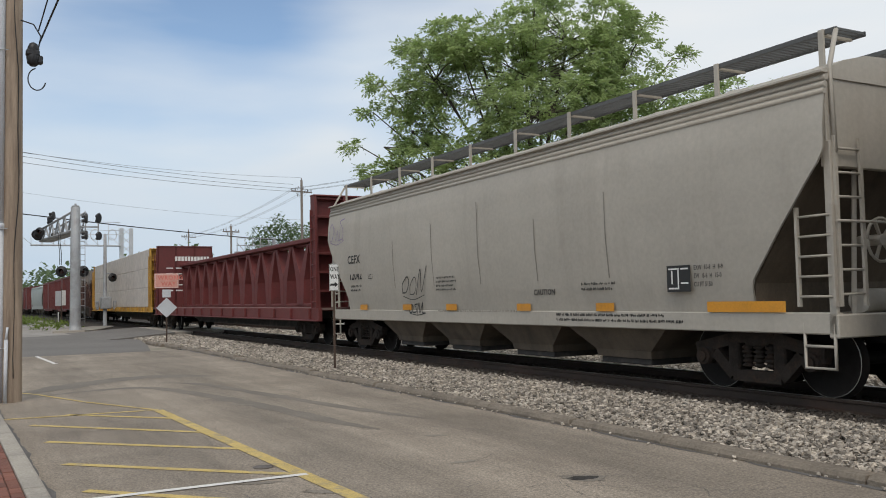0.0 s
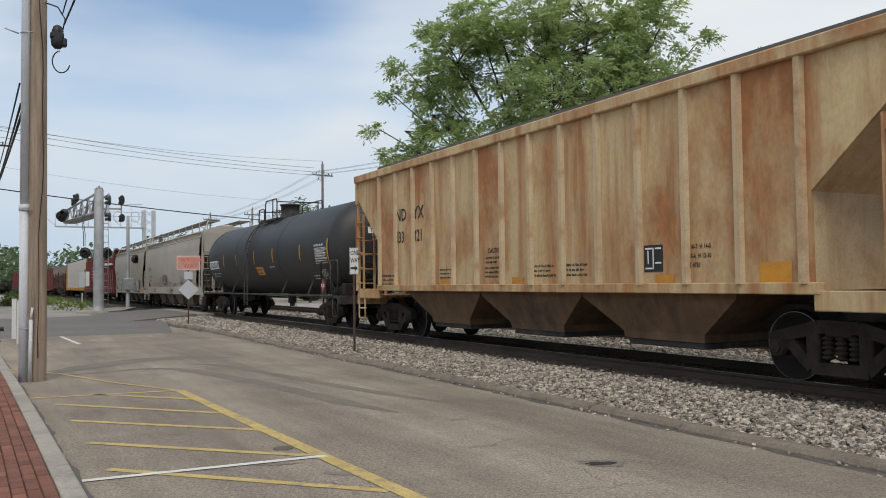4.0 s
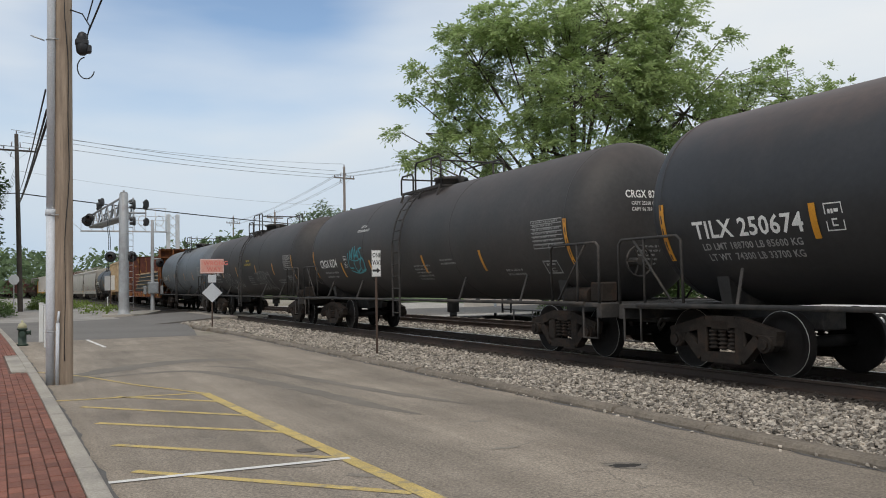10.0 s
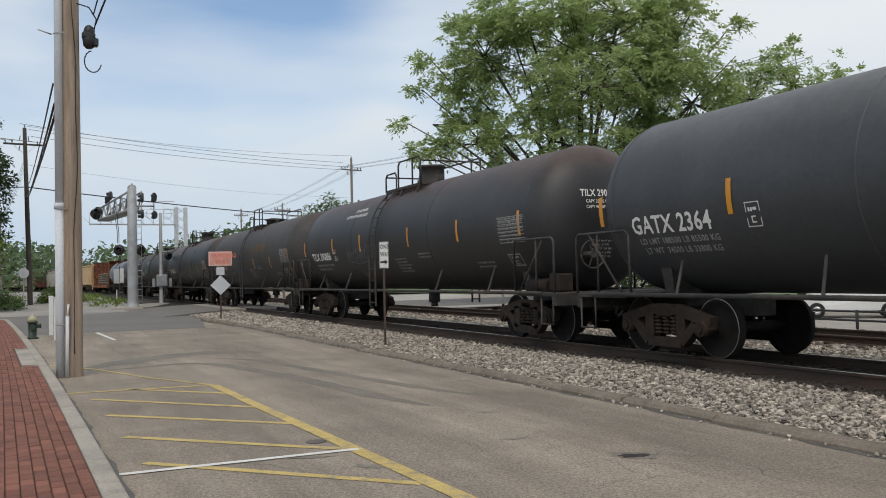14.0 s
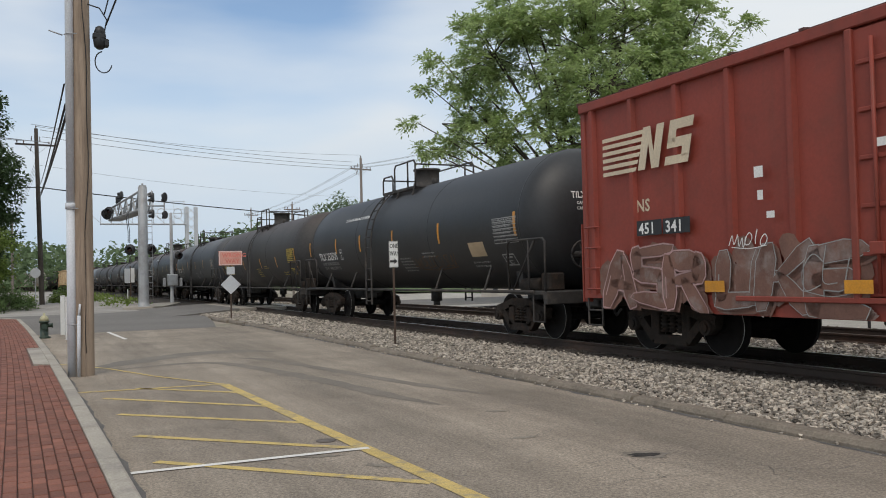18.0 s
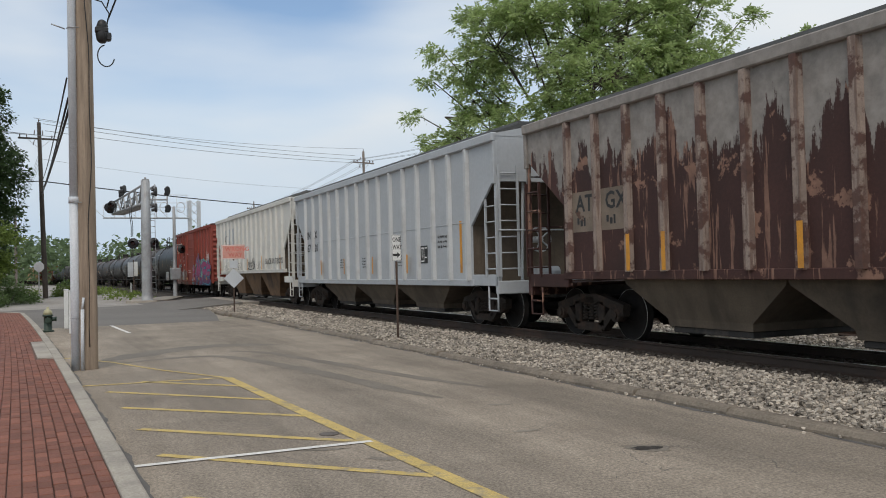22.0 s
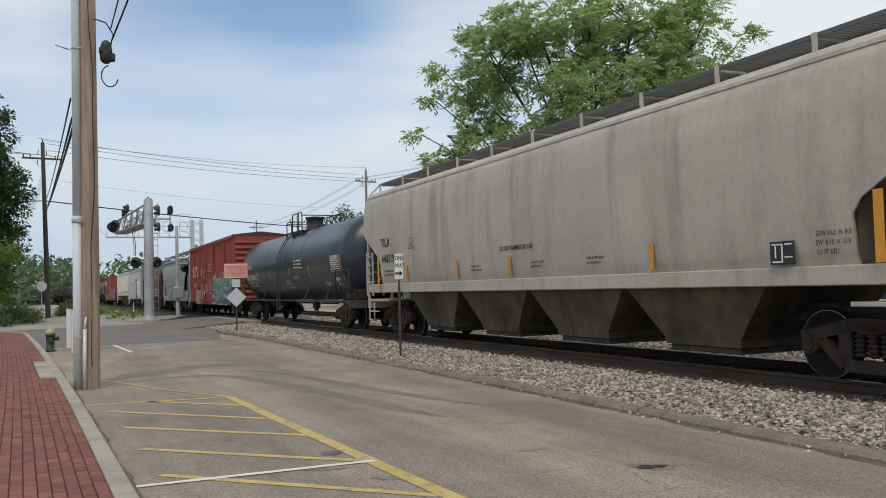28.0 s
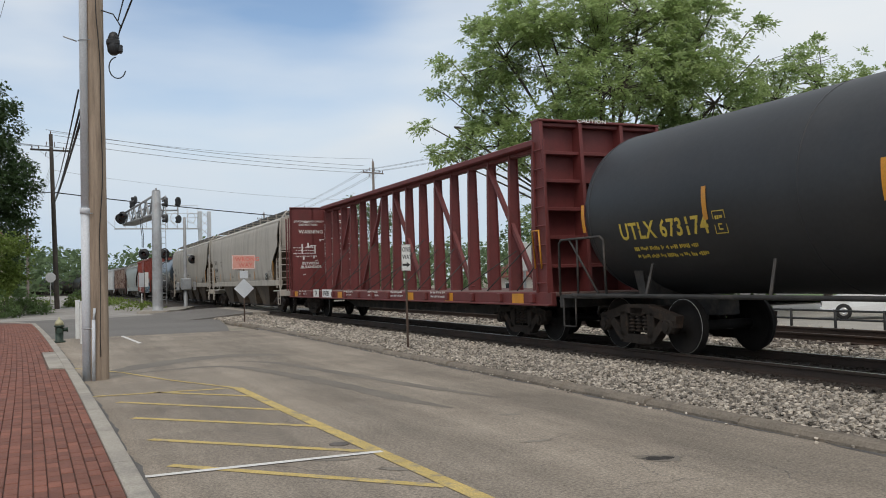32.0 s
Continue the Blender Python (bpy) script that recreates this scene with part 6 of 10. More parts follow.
M_tanpost = mat("tan post paint", (0.55, 0.43, 0.27), 0.7, var=0.12, scale=2, bump=0.08, stain=(0.33, 0.13, 0.04), stain_amt=0.7, stain_scale=1.2, threshold=0.5, soft=0.2, streak=0.5)
M_hopperwhite = mat("chalky white car paint", (0.6, 0.585, 0.54), 0.6, var=0.06, scale=0.8, bump=0.05, bscale=14, stain=(0.36, 0.34, 0.3), stain_amt=0.4, stain_scale=0.8, threshold=0.55, soft=0.2, streak=0.6, grain=0.06)
M_hoppergrey = mat("pale blue-grey car paint", (0.4, 0.42, 0.44), 0.5, var=0.06, scale=0.8, bump=0.05, bscale=14, stain=(0.27, 0.27, 0.27), stain_amt=0.4, stain_scale=0.8, threshold=0.55, soft=0.2, streak=0.6, grain=0.05)
M_xtra = mat("rust-eaten grey car paint", (0.043, 0.0155, 0.012), 0.75, var=0.3, scale=0.9, bump=0.15, bscale=20, stain=(0.27, 0.15, 0.105), stain_amt=0.8, stain_scale=1.9, threshold=0.585, soft=0.03, streak=0.8, grain=0.15, top_tone=((0.25, 0.228, 0.208), 3.12, 3.24, 0.97, True))
M_xtrapatch = mat("faded tan paint patch", (0.19, 0.15, 0.115), 0.8, var=0.25, scale=2, bump=0.1, stain=(0.08, 0.03, 0.02), stain_amt=0.8, stain_scale=3, threshold=0.58, soft=0.05)
M_xtrapost = mat("brown weathered post paint", (0.27, 0.21, 0.175), 0.75, var=0.2, scale=2, bump=0.15, stain=(0.075, 0.03, 0.022), stain_amt=0.9, stain_scale=2.6, threshold=0.49, soft=0.07, streak=0.6)
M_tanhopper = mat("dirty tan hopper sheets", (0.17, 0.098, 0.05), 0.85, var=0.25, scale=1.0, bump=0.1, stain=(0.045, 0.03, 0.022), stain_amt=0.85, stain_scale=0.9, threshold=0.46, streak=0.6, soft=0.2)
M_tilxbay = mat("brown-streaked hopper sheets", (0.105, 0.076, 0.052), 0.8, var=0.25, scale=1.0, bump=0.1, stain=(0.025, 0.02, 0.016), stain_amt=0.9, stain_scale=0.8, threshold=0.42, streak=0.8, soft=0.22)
# Dirt on the bays; on slope sheets this dark tone paints in shade.
M_dirtyshade = mat("dirty hopper sheets with shade in the colour", (0.115, 0.088, 0.062), 0.85, var=0.25, scale=1.0, bump=0.1, stain=(0.035, 0.028, 0.022), stain_amt=0.85, stain_scale=0.8, threshold=0.45, streak=0.6, soft=0.25)
M_nsred = mat("faded boxcar red", (0.255, 0.045, 0.028), 0.62, var=0.12, scale=0.8, bump=0.08, bscale=18, stain=(0.15, 0.045, 0.03), stain_amt=0.5, stain_scale=0.9, threshold=0.5, soft=0.2, streak=0.7, grain=0.08)
M_cbred = mat("oxide red car paint", (0.14, 0.028, 0.026), 0.6, var=0.15, scale=1.0, bump=0.08, bscale=18, stain=(0.09, 0.03, 0.025), stain_amt=0.5, stain_scale=1.5, threshold=0.5, soft=0.2, streak=0.6, grain=0.1)
M_cbedge = mat("scuffed post edge", (0.3, 0.25, 0.22), 0.75, var=0.25, scale=2, bump=0.1, stain=(0.15, 0.035, 0.03), stain_amt=0.9, stain_scale=3, threshold=0.5, soft=0.08)
M_cbdeck = mat("dusty red deck", (0.17, 0.11, 0.095), 0.85, var=0.3, scale=1.5, bump=0.2, stain=(0.1, 0.04, 0.035), stain_amt=0.7, stain_scale=1.5)
M_rustplate = mat("rusted plate", (0.1, 0.028, 0.018), 0.85, var=0.35, scale=2, bump=0.3, bscale=25, stain=(0.42, 0.2, 0.04), stain_amt=0.8, stain_scale=3, threshold=0.6, soft=0.04, streak=0.6)
M_rustorange = mat("orange rusted steel", (0.27, 0.095, 0.025), 0.8, var=0.3, scale=1.5, bump=0.25, bscale=25, stain=(0.07, 0.025, 0.016), stain_amt=0.85, stain_scale=1.6, threshold=0.47, soft=0.15, streak=0.7)
M_beamsteel = mat("dark mill-scale steel", (0.055, 0.055, 0.06), 0.5, 0.3, var=0.25, scale=1.5, bump=0.08)
M_wrap = mat("white lumber wrap", (0.56, 0.5, 0.45), 0.5, var=0.08, scale=1.5, bump=0.5, bscale=3, stain=(0.45, 0.42, 0.38), stain_amt=0.5, streak=0.8, soft=0.25)
M_loadyellow = mat("yellow bulkhead paint", (0.5, 0.28, 0.04), 0.65, var=0.15, stain=(0.2, 0.09, 0.03), stain_amt=0.6, streak=0.6)
M_orange = mat("orange reflective stripe", (0.62, 0.27, 0.02), 0.4, var=0.1, stain=(0.3, 0.15, 0.05), stain_amt=0.4)
M_goldletter = mat("yellow lettering", (0.55, 0.4, 0.06), 0.6, bump=0)
M_woodlath = mat("wooden lath", (0.42, 0.31, 0.19), 0.8, var=0.2)
M_magenta = mat("magenta spray paint fading to purple", (0.13, 0.014, 0.1), 0.5, var=0.25, scale=3, bump=0, top_tone=((0.36, 0.035, 0.15), 0.95, 1.5, 1.0))
M_cyan = mat("cyan spray paint", (0.06, 0.5, 0.55), 0.5, var=0.15, scale=3, bump=0)
M_cyandull = mat("weathered cyan spray paint", (0.05, 0.27, 0.31), 0.55, var=0.25, scale=3, bump=0)
M_lime = mat("lime spray paint", (0.3, 0.42, 0.12), 0.5, var=0.25, scale=2, bump=0)
M_teal = mat("teal spray paint", (0.012, 0.06, 0.11), 0.5, var=0.3, scale=1.5, bump=0, top_tone=((0.014, 0.2, 0.1), 1.0, 1.75, 1.0))
M_navy = mat("navy spray paint", (0.03, 0.05, 0.12), 0.5, var=0.2, bump=0)
M_sky = mat("pale blue spray paint", (0.12, 0.42, 0.52), 0.5, var=0.15, bump=0)


def on_flat(y):
    return lambda x, z: (x, y, z)


def on_tank(r, zc):
    return lambda x, z: (x, math.sqrt(max(0.0, (r + 0.006) ** 2 - (z - zc) ** 2)), z)


def on_head(half, r, zc):
    """On the rear head of a tank: across it from the near side, and up."""
    return lambda y, z: (-half + 0.712 - 0.72 * math.sqrt(max(0.0, 1 - (y * y + (z - zc) ** 2) / (r * r))), y, z)


def lettering(car, text, x, z, h, place, material, stretch=1.0):
    """Text on the near side; reads towards the rear of the car."""
    vs, fs = glyphs(text)
    sh = Shape().add([place(x - u * h * stretch, z + v * h) for u, v in vs], fs)
    return part("lettering", sh, material, car)


def letter_bars(car, x, z, w, rows, h, place, material, seed=1):
    """Small print too fine to read: broken character-sized bars."""
    rnd = random.Random(seed)
    sh = Shape()
    h *= 0.85
    for i in range(rows):
        u, zz = 0.0, z - i * h * 2.0
        end = w * rnd.uniform(0.7, 1.0)
        left = rnd.randint(2, 5)
        while u < end:
            l = h * rnd.uniform(0.35, 0.6)
            a, b = x - u, x - u - l
            zb = zz + h * rnd.choice((0.0, 0.0, 0.25))
            zt = zz + h * rnd.choice((1.0, 1.0, 0.7))
            sh.add([place(a, zb), place(b, zb), place(b, zt), place(a, zt)], [(0, 1, 2, 3)])
            left -= 1
            u += l + h * (0.2 if left else 0.8)
            left = left or rnd.randint(2, 6)
    return tagged(part("small_print", sh, material, car), "", "", "", "stuff")


def panel(car, name, x, z, w, h, place, material, n=1):
    """A patch of paint or tape, w back along the car and h up."""
    sh = Shape()
    for i in range(n):
        z0, z1 = z + h * i / n, z + h * (i + 1) / n
        sh.add([place(x, z0), place(x - w, z0), place(x - w, z1), place(x, z1)], [(0, 1, 2, 3)])
    return part(name, sh, material, car)


def paint_blob(car, x, z, w, h, place, material, seed):
    """Uneven rounded patch of rolled-over paint."""
    r_ = random.Random(seed)
    n_ = 22
    ring = [(0.5 + 0.5 * math.cos(6.2832 * i / n_) * r_.uniform(0.85, 1.05), 0.5 + 0.5 * math.sin(6.2832 * i / n_) * r_.uniform(0.85, 1.05)) for i in range(n_)]
    pts = [place(x - 0.5 * w, z + 0.5 * h)] + [place(x - (0.5 + (u - 0.5) * k) * w, z + (0.5 + (v - 0.5) * k) * h) for k in (0.5, 1.0) for u, v in ring]
    fs = [(0, 1 + i, 1 + (i + 1) % n_) for i in range(n_)] + [(1 + i, 1 + n_ + i, 1 + n_ + (i + 1) % n_, 1 + (i + 1) % n_) for i in range(n_)]
    return part("faded_patch", Shape().add(pts, fs), material, car)


def label_frame(car, x, z, w, h, place, material):
    """Outlined plate square with two marks in it."""
    sh = Shape()
    t = w * 0.055
    for a, b, c, d in ((0, w, 0, t), (0, w, h - t, h), (0, t, t, h - t), (w - t, w, t, h - t), (w * 0.34, w * 0.42, h * 0.16, h * 0.44), (w * 0.42, w * 0.66, h * 0.16, h * 0.22), (w * 0.42, w * 0.66, h * 0.38, h * 0.44), (w * 0.2, w * 0.34, h * 0.62, h * 0.78), (w * 0.38, w * 0.5, h * 0.62, h * 0.78), (w * 0.55, w * 0.8, h * 0.66, h * 0.78)):
        sh.add([place(x - a, z + c), place(x - b, z + c), place(x - b, z + d), place(x - a, z + d)], [(0, 1, 2, 3)])
    return part("small_print", sh, material, car)


FORMS = [((0.1, 1.0), (0.18, 0.1), (0.85, 0.05)), ((0.25, 0.05), (0.1, 0.5), (0.45, 0.95), (0.85, 0.6), (0.7, 0.1), (0.25, 0.05)), ((0.05, 0.0), (0.25, 0.95), (0.65, 0.1), (0.9, 1.05)),
         ((0.5, 1.0), (0.42, 0.4), (0.55, 0.0)), ((0.95, 0.8), (0.45, 1.0), (0.15, 0.55), (0.4, 0.05), (1.0, 0.2)), ((0.9, 0.95), (0.2, 0.85), (0.7, 0.5), (0.75, 0.1), (0.05, 0.05)), ((0.0, 0.9), (0.4, 0.1), (0.55, 0.75), (0.9, 0.0), (1.05, 0.9))]


def ribbon(sh, pts, w, y, n=8):
    """A flat painted stroke with round joints on a car side."""
    at = y if callable(y) else (lambda x, z: (x, y, z))
    for k, ((xa, za), (xb, zb)) in enumerate(zip(pts, pts[1:])):
        d = Vector((xb - xa, zb - za))
        if d.length < 1e-5:
            continue
        m = Vector((-d.y, d.x)).normalized() * w / 2
        sh.add([at(xa + m.x, za + m.y), at(xb + m.x, zb + m.y), at(xb - m.x, zb - m.y), at(xa - m.x, za - m.y)], [(0, 1, 2, 3)])
    for x, z in pts if n else ():
        sh.add([at(x + w / 2 * math.cos(6.2832 * i / n + 0.4), z + w / 2 * math.sin(6.2832 * i / n + 0.4)) for i in range(n)], [tuple(range(n))])


def tag(car, x, z, w, h, place, material, seed=3, thick=0.035):
    """A quick spray-can tag: a row of slanted, looping hand-drawn forms."""
    rnd = random.Random(seed)
    sh = Shape()
    n = max(3, int(w / h * 1.7))
    cell = w / n
    for k in range(n):
        form = FORMS[rnd.randrange(len(FORMS))]
        hh = h * rnd.uniform(0.65, 1.0)
        z0 = z + rnd.uniform(0, 0.25) * h
        pts = [(x - cell * (k + 1.1 * a) - 0.22 * h * (b - 0.5) + rnd.uniform(-0.05, 0.05) * cell, z0 + hh * b) for a, b in form]
        ribbon(sh, smooth_line(pts), thick * rnd.uniform(0.7, 1.1), place, 0)
    ribbon(sh, smooth_line([(x - 0.05 * w, z + 0.1 * h), (x - 0.5 * w, z - 0.04 * h), (x - 0.98 * w, z + 0.12 * h)]), thick * 0.6, place, 0)
    return tagged(part("spray_tag", sh, material, car), "", "", "", "stuff")


def throw_up(car, x, z, w, h, r, zc, m_line, m_fill, seed, n=5, fat=0.2):
    """Outlined bubble letters on a tank of radius r, or with r None on a flat side at y = zc."""
    rnd = random.Random(seed)
    line, fill = Shape(), Shape()
    cell = w / n
    for k in range(n):
        pts = smooth_line([(x - cell * (k + 0.1 + 0.8 * a), z + h * (0.15 + 0.7 * b) + rnd.uniform(-0.03, 0.03)) for a, b in FORMS[rnd.randrange(len(FORMS))]], 4)
        lay = (lambda d: on_tank(r + d, zc)) if r else (lambda d: on_flat(zc + d))
        ribbon(line, pts, fat + 0.3 * fat + 0.01, lay(0.002 + 0.003 * k))
        ribbon(fill, pts, fat, lay(0.0035 + 0.003 * k))
    tagged(part("spray_tag", line, m_line, car), "", "", "", "stuff")
    tagged(part("spray_tag", fill, m_fill, car), "", "", "", "stuff")


GLYPH_K = (((0, 0), (0.3, -0.06), (0.34, 1), (0.02, 1.05)), ((0.25, 0.45), (0.85, 1.1), (1.08, 0.92), (0.45, 0.38)), ((0.3, 0.58), (0.58, 0.5), (1.12, -0.08), (0.72, -0.02)))
GLYPH_A = (((-0.06, -0.04), (0.25, 0), (0.62, 1), (0.32, 1.08)), ((0.4, 1.05), (0.66, 1), (1.08, -0.02), (0.74, -0.06)), ((0.18, 0.3), (0.88, 0.26), (0.82, 0.48), (0.26, 0.5)))
GLYPH_W = (((-0.04, 1.04), (0.28, 1), (0.4, 0), (0.14, -0.05)), ((0.18, 0), (0.45, -0.04), (0.64, 0.78), (0.42, 0.84)), ((0.45, 0.8), (0.66, 0.76), (0.82, 0), (0.54, -0.04)), ((0.6, 0), (0.86, -0.03), (1.12, 1.12), (0.78, 1)))
GLYPH_E = (((0.05, 0), (0.32, -0.02), (0.3, 1), (-0.02, 1.02)), ((0.1, 0.78), (1.1, 0.86), (0.88, 1.1), (0.1, 1.02)), ((0.15, 0.42), (0.78, 0.4), (0.94, 0.6), (0.15, 0.62)), ((0.1, -0.03), (0.95, -0.07), (1.14, 0.2), (0.1, 0.22)))
GLYPH_S = (((0, 0.78), (1, 0.84), (1.1, 1.1), (0.05, 1.02)), ((0.02, 0.5), (0.3, 0.48), (0.32, 0.98), (0, 0.98)), ((0.04, 0.44), (0.96, 0.42), (0.92, 0.64), (0.06, 0.66)), ((0.7, 0.06), (1.0, 0.05), (0.98, 0.6), (0.7, 0.6)), ((-0.08, 0.02), (0.98, -0.06), (0.96, 0.2), (0, 0.24)))
GLYPH_N = (((0, 0), (0.28, -0.05), (0.3, 1.02), (-0.02, 1.06)), ((0.05, 1), (0.32, 1), (1, 0.0), (0.7, -0.04)), ((0.72, 0), (1.0, -0.05), (1.1, 1.1), (0.78, 1)))
GLYPH_R = (((0, 0), (0.28, -0.04), (0.28, 1), (-0.04, 1.02)), ((0.2, 0.76), (0.92, 0.8), (0.85, 1.08), (0.1, 1.02)), ((0.7, 0.5), (0.98, 0.55), (0.98, 0.95), (0.7, 0.95)), ((0.2, 0.4), (0.9, 0.45), (0.85, 0.66), (0.2, 0.62)), ((0.35, 0.52), (0.62, 0.5), (1.14, -0.1), (0.78, -0.04)))
GLYPH_U = (((-0.02, 0.1), (0.28, 0.1), (0.3, 1.02), (-0.02, 1)), ((0.0, -0.03), (0.98, -0.03), (0.9, 0.28), (0.06, 0.28)), ((0.7, 0.05), (1.02, 0.05), (1.02, 1), (0.7, 1.04)))


def swell(poly, d):
    """A convex outline moved outwards by d, its corners kept."""
    n = len(poly)
    area = sum(poly[i][0] * poly[(i + 1) % n][1] - poly[(i + 1) % n][0] * poly[i][1] for i in range(n))
    sg = 1 if area > 0 else -1
    out = []
    for i in range(n):
        a, b, c = Vector(poly[i - 1]), Vector(poly[i]), Vector(poly[(i + 1) % n])
        e, f = (b - a).normalized(), (c - b).normalized()
        na, nb = Vector((e.y, -e.x)) * sg, Vector((f.y, -f.x)) * sg
        m = na + nb
        k = min(2.0, 2.0 / max(0.3, m.length_squared)) if m.length > 1e-3 else 1.0
        out.append(tuple(b + m * (d * k)))
    return out


def rounder(poly, times):
    for _ in range(times):
        q = []
        for i in range(len(poly)):
            a, b = Vector(poly[i]), Vector(poly[(i + 1) % len(poly)])
            q += [tuple(a.lerp(b, 0.25)), tuple(a.lerp(b, 0.75))]
        poly = q
    return poly


def mural(car, x, z, w, h, y, m_cloud, m_fill, m_deep, m_rim, m_line, seed, word, m_cloud2=None, soft=0, rim=0.06, line=0.018, cloud=0.18, shine=0.6, extra=0):
    """A sprayed piece: ragged cloud of colour, slanting block letters over their own deep side, outlined twice."""
    rnd = random.Random(seed)
    for k, (m, r0) in enumerate(((m_cloud, cloud), (m_cloud2, cloud * 0.72))):
        if m is None:
            continue
        sh = Shape()
        for i in range(int(w * 15)):
            f = rnd.random()
            zz = rnd.random()
            up = h * (0.62 + 0.36 * math.sin(math.pi * f) ** 0.5 + 0.14 * noise.noise(Vector((f * 9 + seed, k * 3.1, 0))))
            r = r0 * rnd.uniform(0.5, 1.3)
            c = (x - w * f, z + r * 0.6 + max(0.05, up - r) * zz ** (0.7 if k == 0 else 0.45))
            sh.add([(c[0] + r * rnd.uniform(0.75, 1.1) * math.cos(0.5236 * j), y + 0.0005 * k + 0.00001 * i, max(z, c[1] + r * rnd.uniform(0.75, 1.1) * math.sin(0.5236 * j))) for j in range(12)], [tuple(range(12))])
        tagged(part("mural_ground", sh, m, car), "", "", "", "stuff")
    deep, edge, dark, fill, glint = Shape(), Shape(), Shape(), Shape(), Shape()
    n = len(word)
    cell = w * 0.94 / n
    for i, glyph in enumerate(word):
        x0 = x - w * 0.03 - cell * i
        hh, z0 = h * rnd.uniform(0.62, 0.72) * (1 + 0.32 * math.sin(math.pi * (i + 0.5) / n) ** 0.7), z + h * rnd.uniform(0.02, 0.09)
        lean, d = rnd.uniform(-0.12, 0.2), y + 0.003 + 0.004 * i
        shards = []
        for k in range(extra):
            u, v, a, l = rnd.uniform(-0.1, 1.0), rnd.uniform(0.0, 1.0), rnd.uniform(0.5, 2.4), rnd.uniform(0.3, 0.6)
            e, f = Vector((math.cos(a), math.sin(a))) * l, Vector((-math.sin(a), math.cos(a))) * rnd.uniform(0.05, 0.12)
            shards.append(((u, v), (u + f.x * 2, v + f.y * 2), (u + e.x + f.x, v + e.y + f.y), (u + e.x - f.x, v + e.y - f.y)))
        for stroke in (*shards, *glyph):
            poly = [(x0 - cell * 1.18 * u - lean * cell * (v - 0.5) + rnd.uniform(-0.05, 0.05) * h, z0 + hh * v + rnd.uniform(-0.06, 0.06) * h) for u, v in stroke]
            put = lambda sh, pts, depth: sh.add([(a, depth, max(z - 0.03, b)) for a, b in rounder(pts, soft)], [tuple(range(len(pts) * 2 ** soft))])
            for k in range(3):
                put(deep, [(a - 0.035 * (k + 1) * h, b - 0.03 * (k + 1) * h) for a, b in swell(poly, rim * h)], d)
            put(edge, swell(poly, rim * h), d + 0.001)
            put(dark, swell(poly, line * h), d + 0.002)
            put(fill, poly, d + 0.003)
            if rnd.random() < shine:
                a, b = Vector(poly[0]), Vector(poly[3])
                c = (Vector(poly[1]) + Vector(poly[2])) / 2
                p, q = a.lerp(b, 0.12).lerp(c, 0.22), a.lerp(b, rnd.uniform(0.5, 0.8)).lerp(c, 0.22)
                ribbon(glint, [tuple(p), tuple(q)], 0.022 * h, d + 0.0037, 0)
    for nm, sh, m in (("mural_shade", deep, m_deep), ("mural_rim", edge, m_rim), ("mural_outline", dark, m_line), ("mural_fill", fill, m_fill), ("mural_highlight", glint, m_rim)):
        tagged(part(nm, sh, m, car), "", "", "", "stuff")


# ---- running gear ----
WHEEL_R = 0.457
_gear = {}


